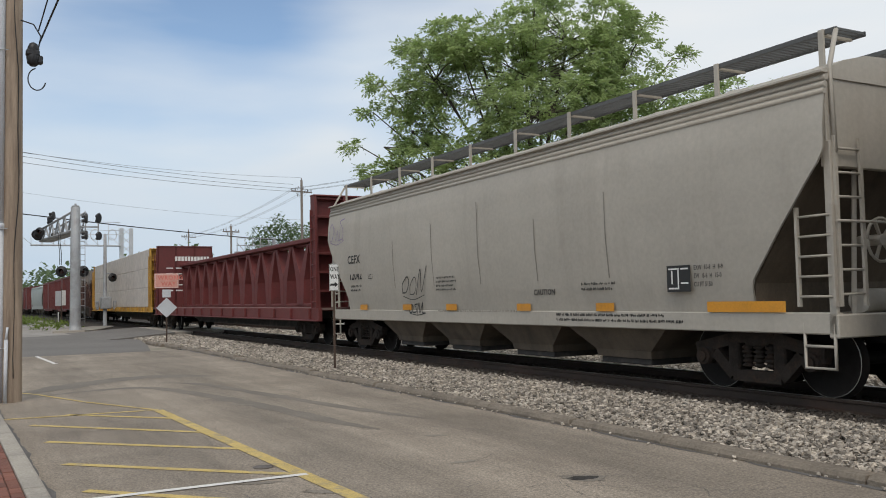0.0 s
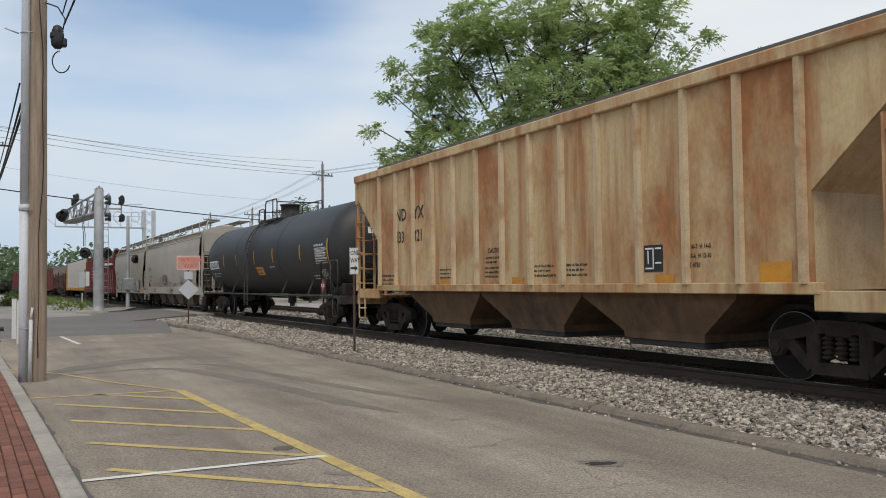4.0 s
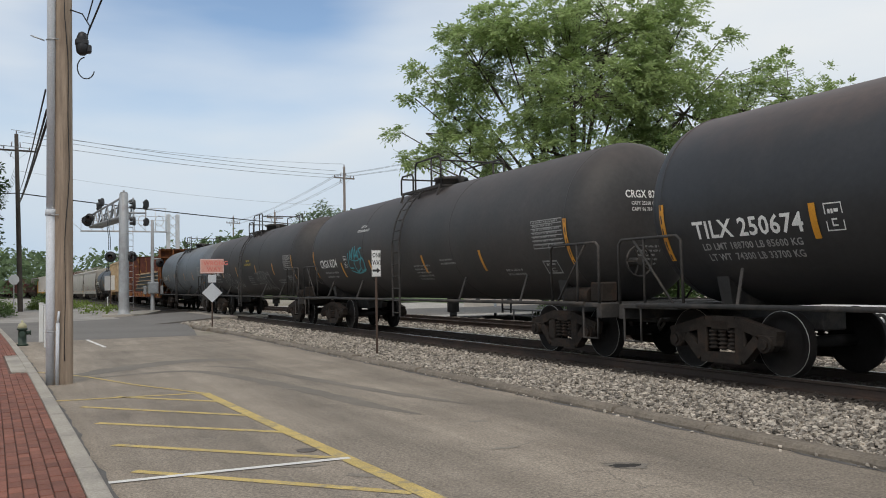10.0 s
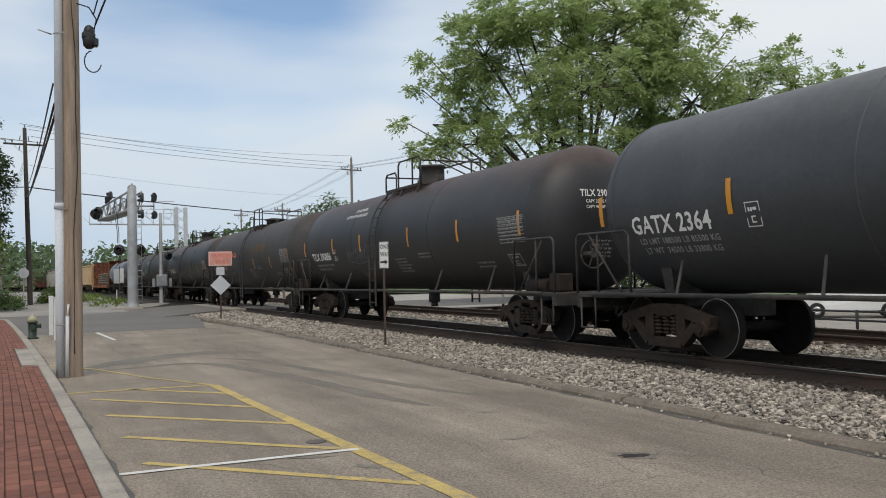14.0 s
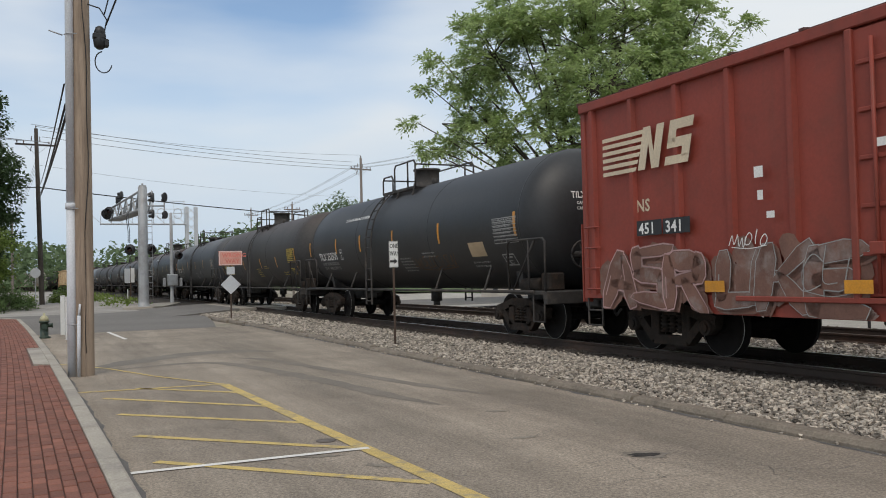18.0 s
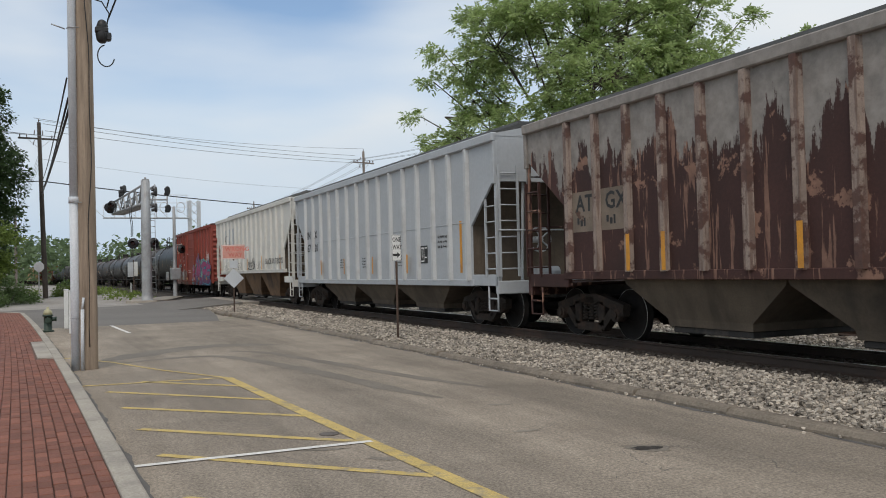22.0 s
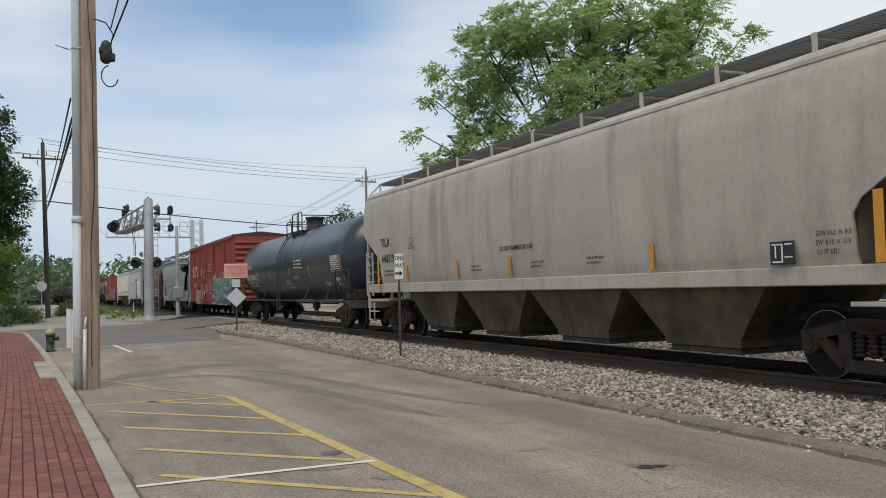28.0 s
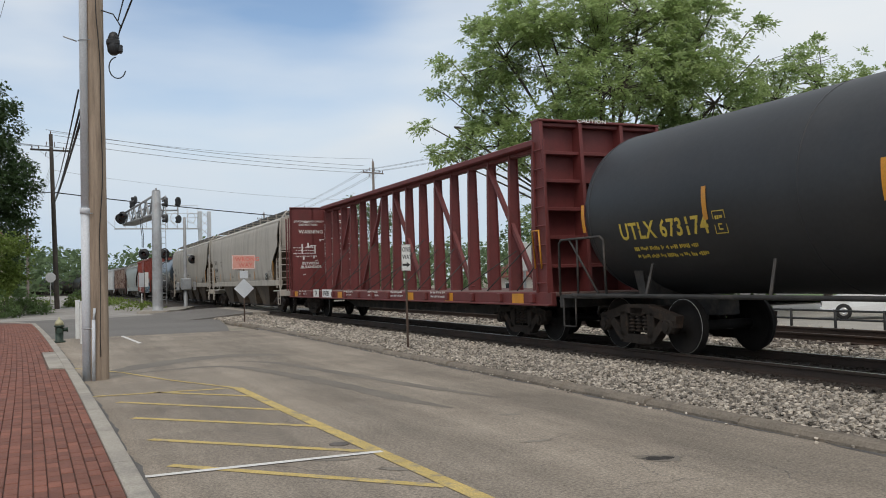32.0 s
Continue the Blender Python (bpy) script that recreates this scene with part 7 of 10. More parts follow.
def gear_meshes():
    if _gear:
        return _gear
    sf = Shape()
    # cast side frame: arched top, bowed bottom, window for the springs
    top = [(-1.06, 0.56), (-0.62, 0.66), (-0.3, 0.74), (0.3, 0.74), (0.62, 0.66), (1.06, 0.56)]
    for a, b in zip(top, top[1:]):
        sf.beam((a[0], 0, a[1]), (b[0], 0, b[1]), 0.16, 0.16)
    low = [(-0.72, 0.52), (-0.4, 0.22), (0.4, 0.22), (0.72, 0.52)]
    for a, b in zip(low, low[1:]):
        sf.beam((a[0], 0, a[1]), (b[0], 0, b[1]), 0.16, 0.15)
    for sx in (-1, 1):
        sf.box(sx * 0.38 - 0.1, sx * 0.38 + 0.1, -0.08, 0.08, 0.24, 0.7, 0.02)
        sf.box(sx * 0.89 - 0.16, sx * 0.89 + 0.16, -0.09, 0.09, 0.42, 0.6, 0.03)
        sf.cyl((sx * 0.89, -0.05, 0.457), (sx * 0.89, 0.14, 0.457), 0.12, 14)
        sf.cyl((sx * 0.89, 0.14, 0.457), (sx * 0.89, 0.17, 0.457), 0.075, 10)
    _gear["side_frame"] = sf.mesh("side_frame")
    coil = [(0.03, 0.33)]
    for k in range(5):
        z = 0.34 + k * 0.06
        coil += [(0.05, z), (0.078, z + 0.01), (0.078, z + 0.032), (0.05, z + 0.042)]
    _gear["spring"] = Shape().lathe(coil + [(0.03, 0.65)], 10).mesh("spring")
    _gear["bolster"] = Shape().box(-0.19, 0.19, -1.08, 1.08, 0.62, 0.78, 0.02).cyl((0, 0, 0.78), (0, 0, 0.86), 0.2, 14).box(-0.5, 0.5, -0.05, 0.05, 0.4, 0.5).mesh("bolster")
    ws = Shape()
    for sy in (-1, 1):
        prof = [(0.1, 0.79 * sy), (0.13, 0.74 * sy), (0.36, 0.72 * sy), (0.40, 0.775 * sy), (0.447, 0.778 * sy), (0.4565, 0.776 * sy), (0.457, 0.76 * sy), (0.46, 0.70 * sy), (0.485, 0.685 * sy), (0.482, 0.665 * sy), (0.41, 0.66 * sy), (0.37, 0.69 * sy), (0.13, 0.67 * sy), (0.1, 0.62 * sy)]
        ws.lathe(prof, 28, axis="y")
    ws.cyl((0, -1.0, 0), (0, 1.0, 0), 0.085, 12)
    me = ws.mesh("wheelset")
    me.materials.append(M_wheel)
    me.materials.append(M_tread)
    for p in me.polygons:
        r = math.hypot(p.center.x, p.center.z)
        if 0.4475 < r < 0.4575 and 0.774 < abs(p.center.y) < 0.785:
            p.material_index = 1
    _gear["wheelset"] = me
    cp = Shape().box(-0.55, 0.1, -0.16, 0.16, 0.66, 0.98, 0.03).box(0.1, 0.34, -0.09, 0.09, 0.75, 0.94, 0.02).box(0.3, 0.5, -0.15, 0.1, 0.72, 0.98, 0.05)
    cp.tube([(0.1, 0.42, 0.9), (0.36, 0.4, 0.6), (0.5, 0.25, 0.5), (0.55, 0.1, 0.62)], 0.025)
    _gear["coupler"] = cp.mesh("coupler")
    for m, k in ((M_truck, "side_frame"), (M_truck, "spring"), (M_truck, "bolster"), (M_under, "coupler")):
        _gear[k].materials.append(m)
    return _gear


WHEELS = []


def running_gear(car, half, truck_x, sill=True):
    """Two trucks with their wheelsets, couplers, and a centre sill."""
    gm = gear_meshes()
    for sx in (1, -1):
        tr = part("truck", gm["bolster"], None, car)
        tr.location = (sx * truck_x, 0, 0)
        for sy in (1, -1):
            f = part("side_frame", gm["side_frame"], None, tr)
            f.matrix_basis = pose(0, sy * 1.0, 0, 0, 0, 0 if sy > 0 else 180)
            for dx in (-0.19, 0.0, 0.19):
                f = part("spring", gm["spring"], None, tr)
                f.location = (dx, sy * 1.0, 0)
        for k in (1, -1):
            w = part("wheelset", gm["wheelset"], None, tr)
            w.location = (k * 0.89, 0, WHEEL_R)
            WHEELS.append((w, car, k * 0.89))
        c = part("coupler", gm["coupler"], None, car)
        c.matrix_basis = pose(sx * (half + 0.02), 0, 0, 0, 0, 0 if sx > 0 else 180)
    if sill:
        part("centre_sill", Shape().box(-half + 0.3, half - 0.3, -0.2, 0.2, 0.72, 1.0, 0.02), M_under, car)


def ladder(car, x, y, z0, z1, material, rungs=6, across="x", width=0.42, r=0.016, stiles=True):
    """Stiles and rungs, standing on the side (x) or the end (y) of a car."""
    sh = Shape()
    d = (width, 0) if across == "x" else (0, width)
    for i in range(rungs):
        z = z0 + (z1 - z0) * (i + 0.5) / rungs
        sh.cyl((x, y, z), (x + d[0], y + d[1], z), r, 6)
    if stiles:
        for k in (0, 1):
            sh.beam((x + d[0] * k, y + d[1] * k, z0), (x + d[0] * k, y + d[1] * k, z1), 0.05, 0.035, (1, 0.01, 0))
    return part("ladder", sh, material, car)


def brake_wheel(car, x, y, z, material):
    sx = math.copysign(1, x)
    sh = Shape()
    n = 18
    ring = [(x, y + 0.27 * math.cos(6.2832 * i / n), z + 0.27 * math.sin(6.2832 * i / n)) for i in range(n + 1)]
    sh.tube(ring, 0.02)
    for i in range(5):
        a = 6.2832 * i / 5
        sh.beam((x, y, z), (x - sx * 0.03, y + 0.26 * math.cos(a), z + 0.26 * math.sin(a)), 0.05, 0.02)
    sh.cyl((x - sx * 0.3, y, z), (x + sx * 0.03, y, z), 0.07, 10)
    return part("brake_wheel", sh, material, car)


def steps(car, x, y, material):
    """Sill step under a corner."""
    sh = Shape().tube([(x, y, 0.95), (x, y, 0.42), (x + 0.42, y, 0.42), (x + 0.42, y, 0.95)], 0.022).cyl((x, y, 0.68), (x + 0.42, y, 0.68), 0.018, 6)
    return part("sill_step", sh, material, car)


def grating(car, x0, x1, y0, y1, z, material, pitch=0.09):
    """Open steel walkway."""
    sh = Shape()
    for y in (y0, y1):
        sh.box(x0, x1, y - 0.015, y + 0.015, z - 0.03, z + 0.03)
    x = x0
    while x < x1:
        sh.box(x, x + 0.022, y0, y1, z - 0.012, z + 0.02)
        x += pitch
    return part("running_board", sh, material, car)


# ---- hopper cars ----
def hopper_ends(car, half, cut, z_top, z_mid, z_sill, w, material, m_slope, brake=True, rungs=7):
    for sx in (1, -1):
        ring = lambda d, y, z: [(sx * (half - d), -y, z), (sx * (half - d), y, z), (sx * (half - d - 0.07), y, z), (sx * (half - d - 0.07), -y, z)]
        slope = Shape().ring_loft([ring(0.14, w - 0.055, z_top), ring(cut + 0.02, w - 0.055, z_mid), ring(cut + 0.04, w - 0.06, z_sill - 0.05)])
        part("slope_sheet", slope, m_slope, car)
        part("end_platform", Shape().box(sx * (half - 1.5), sx * half, -w + 0.05, w - 0.05, 0.98, 1.04, 0.01).box(sx * (half - 0.12), sx * (half + 0.02), -w, w, 0.78, 1.06, 0.015), material, car)
        for sy in (1, -1):
            part("corner_post", Shape().box(sx * (half - 0.1), sx * half, sy * (w - 0.06), sy * w, 1.04, z_top + 0.05, 0.008), material, car)
            part("end_brace", Shape().beam((sx * (half - 0.25), sy * 0.75, 1.04), (sx * (half - 0.2), sy * 0.7, z_top - 0.25), 0.07, 0.05), material, car)
            ladder(car, sx * (half + 0.02), sy * (w - 0.06) - (0.0 if sy < 0 else 0.45), 1.15, z_top + 0.1, material, rungs, "y", 0.45)
            ladder(car, sx * half - (0.5 if sx > 0 else 0.0), sy * (w + 0.01), 1.15, min(z_top - 0.6, z_mid + 0.9), material, 5, "x", 0.5)
            steps(car, sx * half - (0.5 if sx > 0 else -0.05), sy * (w - 0.02), material)
        part("end_grab", Shape().cyl((sx * (half + 0.05), -w, 2.15), (sx * (half + 0.05), w, 2.15), 0.016, 6).cyl((sx * (half - 0.5), -0.3, 1.2), (sx * (half - 0.5), 0.3, 1.2), 0.16, 12), material, car)
    if brake:
        brake_wheel(car, -(half - 0.12), 0.35, 1.95, material)


def hopper_bays(car, half, n, z_top, material, bottom=0.34):
    """Discharge hoppers between the trucks."""
    span = 2 * (half - 2.9)
    for i in range(n):
        c = -span / 2 + span * (i + 0.5) / n
        a = span / n / 2
        e = a * 0.52
        sh = Shape().ring_loft([[(c - a, -1.3, z_top), (c + a, -1.3, z_top), (c + a, 1.3, z_top), (c - a, 1.3, z_top)],
                                [(c - a * 0.98, -1.28, z_top - 0.1), (c + a * 0.98, -1.28, z_top - 0.1), (c + a * 0.98, 1.28, z_top - 0.1), (c - a * 0.98, 1.28, z_top - 0.1)],
                                [(c - e, -1.08, bottom + 0.12), (c + e, -1.08, bottom + 0.12), (c + e, 1.08, bottom + 0.12), (c - e, 1.08, bottom + 0.12)], [(c - e + 0.02, -1.06, bottom), (c + e - 0.02, -1.06, bottom), (c + e - 0.02, 1.06, bottom), (c - e + 0.02, 1.06, bottom)]])
        bay = part("hopper_bay", sh, material, car)
        part("outlet_gate", Shape().box(c - e + 0.06, c + e - 0.06, -1.02, 1.02, bottom - 0.1, bottom, 0.015).cyl((c + 0.2, 0.86, bottom - 0.05), (c + 0.2, 1.0, bottom - 0.05), 0.05, 8), M_under, bay)


def smooth_hopper(name, label, L, material, prof, cut, zc, bays, m_bay, ribs=True, board=True, sill_h=0.38, m_end=None):
    """Covered hopper with curved sheet sides. zc: heights at which the ends begin and end their cut."""
    car = thing(name, label, "rail car", "freight train")
    half = L / 2
    z0 = prof[0][1]
    side = Shape()
    rows = []
    for y, z in prof:
        k = min(1.0, max(0.0, (zc[0] - z) / (zc[0] - zc[1])))
        e = half - cut * k
        rows.append((y, z, e))
    rows2 = []
    for (y, z, e), (y2, z2, e2) in zip(rows, rows[1:]):
        for i in range(4):
            f = i / 4
            zz = z + (z2 - z) * f
            k = min(1.0, max(0.0, (zc[0] - zz) / (zc[0] - zc[1])))
            rows2.append((y + (y2 - y) * f, zz, half - cut * k))
    rows2.append(rows[-1])
    nx = 12
    for sy in (1, -1):
        sh = Shape()
        grid = [[(-e + 2 * e * i / nx, sy * y, z) for i in range(nx + 1)] for y, z, e in rows2]
        inner = [[(p[0], p[1] - sy * 0.03, p[2]) for p in r] for r in grid]
        for gset in (grid, inner):
            sh.ring_loft(gset, False, False, True)
        part("side_sheet", sh, material, car)
        part("side_sill", Shape().box(-half, half, sy * (prof[0][0] - 0.1), sy * (prof[0][0] + 0.03), z0 - sill_h, z0 + 0.02, 0.015), material, car)
        if ribs:
            yt, zt = prof[-1]
            for k in range(3):
                z = zt - 0.02 - k * 0.085
                part("eave_rib", Shape().cyl((-half, sy * (yt + 0.02 * k + 0.015), z), (half, sy * (yt + 0.02 * k + 0.015), z), 0.036, 8), material, car)
            part("eave_lip", Shape().prism_x([(sy * (yt - 0.02), zt + 0.03), (sy * (yt + 0.1), zt + 0.035), (sy * (yt + 0.1), zt + 0.06), (sy * (yt - 0.02), zt + 0.1)], -half, half), material, car)
    ye, ze = prof[-1]
    zb = max(4.5, ze + 0.44)
    rp = [(ye + 0.03, ze - 0.02), (ye + 0.02, ze + 0.04), (ye * 0.9, ze + 0.13), (ye * 0.76, ze + 0.22), (0.62, ze + 0.32), (0.0, ze + 0.34)]
    poly = [(y, z) for y, z in rp] + [(-y, z) for y, z in reversed(rp[:-1])]
    part("roof", Shape().prism_x(poly, -half + 0.02, half - 0.02), material, car)
    for sx in (1, -1):
        part("end_wall", Shape().box(sx * (half - 0.14), sx * (half - 0.04), -ye, ye, zc[0] - 0.15, ze + 0.02, 0.01), material, car)
    n = 10
    for i in range(n):
        x = -half + 0.9 + (L - 1.8) * i / (n - 1)
        part("roof_hatch", Shape().lathe([(0.0, ze + 0.5), (0.3, ze + 0.46), (0.38, ze + 0.42), (0.38, ze + 0.34), (0.0, ze + 0.33)], 12, (x, 0, 0)), material, car)
    if board:
        for sy in (1, -1):
            lo, hi = sorted((sy * 0.5, sy * 1.03))
            grating(car, -half + 0.1, half - 0.1, lo, hi, zb, M_grid)
        m = int(L / 1.6)
        for i in range(m):
            x = -half + 0.3 + (L - 0.6) * i / (m - 1)
            for sy in (1, -1):
                part("board_support", Shape().box(x - 0.04, x + 0.04, sy * 1.04, sy * 1.075, ze + 0.18, zb + 0.035, 0.006).beam((x, sy * 1.03, zb - 0.03), (x, sy * 0.5, zb - 0.03), 0.05, 0.03), material, car)
    # default slope sheets are coloured dark to stand for the shade there
    hopper_ends(car, half, cut, zc[0] + 0.1, zc[1], z0, prof[0][0] + 0.03, material, m_end or M_dirtyshade)
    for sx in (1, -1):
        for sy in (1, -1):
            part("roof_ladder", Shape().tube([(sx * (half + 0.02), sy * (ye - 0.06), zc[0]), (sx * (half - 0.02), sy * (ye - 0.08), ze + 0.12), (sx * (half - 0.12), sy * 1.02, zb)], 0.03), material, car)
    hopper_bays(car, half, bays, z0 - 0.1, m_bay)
    running_gear(car, half, half - 1.5)
    return car


def ribbed_hopper(name, label, L, material, n_posts, top, bays, m_bay, cut=1.4, zc=(3.3, 2.2), z0=1.2, chord=0.14, m_end=None, m_post=None, seam=None, pw=0.09, bottom=0.34):
    """Covered hopper with flat sides and outside posts."""
    car = thing(name, label, "rail car", "freight train")
    half, w = L / 2, 1.48
    for sy in (1, -1):
        pts = [(-half, top), (half, top), (half, zc[0]), (half - cut, zc[1]), (half - cut, z0), (-half + cut, z0), (-half + cut, zc[1]), (-half, zc[0])]
        part("side_sheet", Shape().prism_y(pts, sy * (w - 0.05), sy * w), material, car)
        part("top_chord", Shape().box(-half, half, sy * (w - 0.06), sy * (w + 0.09), top - chord, top + 0.05, 0.02), material, car)
        part("side_sill", Shape().box(-half + cut - 0.1, half - cut + 0.1, sy * (w - 0.1), sy * (w + 0.03), z0 - 0.1, z0 + 0.05, 0.012).box(-half, -half + cut, sy * (w - 0.1), sy * w, 0.95, 1.2, 0.012).box(half - cut, half, sy * (w - 0.1), sy * w, 0.95, 1.2, 0.012), material, car)
        inside = half - cut - 0.12
        me = None
        for i in range(n_posts):
            x = -inside + 2 * inside * i / (n_posts - 1)
            if me is None:
                me = Shape().prism_z([(-pw, 0), (-pw * 0.6, pw * 0.94), (pw * 0.6, pw * 0.94), (pw, 0)], z0 + 0.03, top - chord).mesh("side_post")
                me.materials.append(m_post or material)
            p = part("side_post", me, None, car)
            p.matrix_basis = pose(x, sy * w, 0, 0, 0, 0 if sy > 0 else 180)
        if seam:
            part("weld_seam", Shape().box(-half + cut, half - cut, sy * (w - 0.01), sy * (w + 0.012), seam - 0.012, seam + 0.012, 0.006), material, car)
        for sx in (1, -1):
            part("side_post", Shape().box(sx * (half - 0.1), sx * half, sy * (w - 0.02), sy * (w + 0.05), zc[0] - 0.2, top - chord, 0.01), material, car)
    rp = [(w, top - 0.02), (w, top + 0.03), (0.7, top + 0.2), (0, top + 0.22), (-0.7, top + 0.2), (-w, top + 0.03), (-w, top - 0.02)]
    part("roof", Shape().prism_x(rp, -half + 0.02, half - 0.02), material, car)
    for sx in (1, -1):
        part("end_wall", Shape().box(sx * (half - 0.12), sx * (half - 0.03), -w + 0.05, w - 0.05, zc[0] - 0.15, top, 0.01), material, car)
    for i in range(10):
        x = -half + 0.9 + (L - 1.8) * i / 9
        part("roof_hatch", Shape().box(x - 0.55, x + 0.55, -0.3, 0.3, top + 0.2, top + 0.3, 0.02), material, car)
    grating(car, -half, half, 0.5, 0.85, top + 0.3, M_grid)
    # unless m_end is given, shade is put into the slope sheets' colour
    hopper_ends(car, half, cut, zc[0] + 0.1, zc[1], z0, w, material, m_end or M_dirtyshade)
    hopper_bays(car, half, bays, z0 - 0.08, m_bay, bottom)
    running_gear(car, half, half - 1.5)
    return car


# ---- tank cars ----
TANK_Z = 2.46


def tank_car(name, label, L, material, r=1.48, bonnet=True, band=None, ladder_x=0.0, marks=None, mid=0.0, low=1.84, short=(3.5, 6.3, 9.9, 12.8)):
    car = thing(name, label, "tank car", "freight train")
    half = L / 2
    prof = [(0.0, -half)]
    for i in range(1, 9):
        a = i / 8 * math.pi / 2
        prof.append((r * math.sin(a), -half + 0.72 * (1 - math.cos(a))))
    nseg = 10
    for i in range(1, nseg):
        prof.append((r, -half + 0.72 + (L - 1.44) * i / nseg))
    prof += [(rr, -h) for rr, h in reversed(prof[:9])]
    part("tank", Shape().lathe(prof[1:-1], 48, (0, 0, TANK_Z), "x"), material, car)
    for x in (-half + 0.75, -half * 0.34, half * 0.34, half - 0.75):
        part("weld_seam", Shape().lathe([(r - 0.01, x - 0.03), (r + 0.008, x - 0.012), (r + 0.008, x + 0.012), (r - 0.01, x + 0.03)], 48, (0, 0, TANK_Z), "x"), material, car)
    top = TANK_Z + r
    # walkway round the manway, rails, bonnet
    deck = Shape()
    for y0, y1 in ((0.42, 0.9), (-0.9, -0.42)):
        for y in (y0, y1):
            deck.box(-1.25, 1.25, y - 0.015, y + 0.015, top - 0.16, top - 0.09)
        for i in range(26):
            deck.box(-1.24 + i * 0.0975, -1.2 + i * 0.0975, y0, y1, top - 0.13, top - 0.1)
    for x in (-1.15, 0.0, 1.15):
        deck.beam((x, 0.88, top - 0.12), (x, 0.96, TANK_Z + r * 0.76), 0.05, 0.05).beam((x, -0.88, top - 0.12), (x, -0.96, TANK_Z + r * 0.76), 0.05, 0.05)
    part("top_platform", deck, M_under, car)
    rail = Shape()
    for sy in (1, -1):
        y = sy * 0.9
        for x0, x1, zt in ((-1.25, 0.3, 0.62), (0.45, 1.25, 0.36)) if sy > 0 else ((-1.25, 1.25, 0.62),):
            rail.tube([(x0, y, top - 0.14), (x0, y, top + zt - 0.1), (x0 + 0.1, y, top + zt), (x1 - 0.1, y, top + zt), (x1, y, top + zt - 0.1), (x1, y, top - 0.14)], 0.026)
            if x1 - x0 > 1.2:
                rail.cyl((x0 + 0.55, y, top - 0.14), (x0 + 0.55, y, top + zt), 0.026, 6)
    rail.tube([(-1.25, -0.9, top + 0.5), (-1.25, 0.9, top + 0.5)], 0.022).tube([(1.25, -0.9, top + 0.3), (1.25, 0.9, top + 0.3)], 0.022)
    part("safety_railing", rail, M_under, car)
    if bonnet:
        part("manway_bonnet", Shape().lathe([(0.42, top - 0.08), (0.42, top + 0.02), (0.36, top + 0.05), (0.36, top + 0.45), (0.4, top + 0.46), (0.4, top + 0.52), (0.1, top + 0.56), (0.0, top + 0.56)][:-1], 20), M_under, car)
    else:
        part("manway_cover", Shape().lathe([(0.4, top - 0.06), (0.4, top + 0.14), (0.46, top + 0.15), (0.46, top + 0.22), (0.12, top + 0.27)], 20).box(0.35, 0.6, -0.1, 0.1, top + 0.1, top + 0.3, 0.03), M_under, car)
    part("relief_valve", Shape().lathe([(0.1, top - 0.05), (0.1, top + 0.2), (0.06, top + 0.2), (0.06, top + 0.32), (0.02, top + 0.33)], 10, (0.78, 0, 0)), M_under, car)
    part("relief_valve", Shape().cyl((-0.8, 0.1, top - 0.05), (-0.8, 0.1, top + 0.18), 0.08, 10), M_under, car)
    for ob in car.children:
        if ob.name.split(".")[0] in ("top_platform", "safety_railing", "manway_bonnet", "manway_cover", "relief_valve"):
            ob.location.x = mid
    for sy in (1, -1):
        # side ladder, bent round the shell
        lad = Shape()
        for dx in (ladder_x - 0.23, ladder_x + 0.23):
            pts = [(dx, sy * 1.62, 0.55), (dx, sy * 1.62, TANK_Z)]
            for i in range(1, 7):
                a = i / 6 * radians(62)
                pts.append((dx, sy * (r + 0.12) * math.cos(a), TANK_Z + (r + 0.12) * math.sin(a)))
            for a, b in zip(pts, pts[1:]):
                lad.beam(a, b, 0.05, 0.03)
        for i in range(7):
            z = 0.65 + i * 0.31
            lad.cyl((ladder_x - 0.23, sy * 1.62, z), (ladder_x + 0.23, sy * 1.62, z), 0.017, 6)
        for i in range(1, 6):
            a = i / 6 * radians(62)
            y, z = sy * (r + 0.12) * math.cos(a), TANK_Z + (r + 0.12) * math.sin(a)
            lad.cyl((ladder_x - 0.23, y, z), (ladder_x + 0.23, y, z), 0.017, 6)
        part("side_ladder", lad, M_under, car)
        # long side rail on brackets
        sr = Shape().tube([(-half + 0.15, sy * 1.5, 0.98), (half - 0.15, sy * 1.5, 0.98)], 0.035, 8)
        part("side_rail", sr, M_under, car)
        for x in (-half * 0.72, -half * 0.4, half * 0.4, half * 0.72):
            part("rail_bracket", Shape().beam((x, sy * 1.5, 0.97), (x + 0.16, sy * 1.22, 1.5), 0.04, 0.04), M_under, car)
    for sx in (1, -1):
        part("end_deck", Shape().box(sx * (half - 1.1), sx * (half + 0.25), -1.5, 1.5, 0.92, 0.99, 0.01).box(sx * (half + 0.2), sx * (half + 0.32), -1.5, 1.5, 0.74, 0.99, 0.015).box(sx * (half - 2.6), sx * (half + 0.2), -0.24, 0.24, 0.62, 0.93, 0.02), M_under, car)
        part("saddle", Shape().ring_loft([[(sx * (half - 1.45), -0.95, 0.95), (sx * (half - 1.65), -0.95, 0.95), (sx * (half - 1.65), 0.95, 0.95), (sx * (half - 1.45), 0.95, 0.95)],
                                          [(sx * (half - 1.42), -1.05, 1.5), (sx * (half - 1.68), -1.05, 1.5), (sx * (half - 1.68), 1.05, 1.5), (sx * (half - 1.42), 1.05, 1.5)]]), M_under, car)
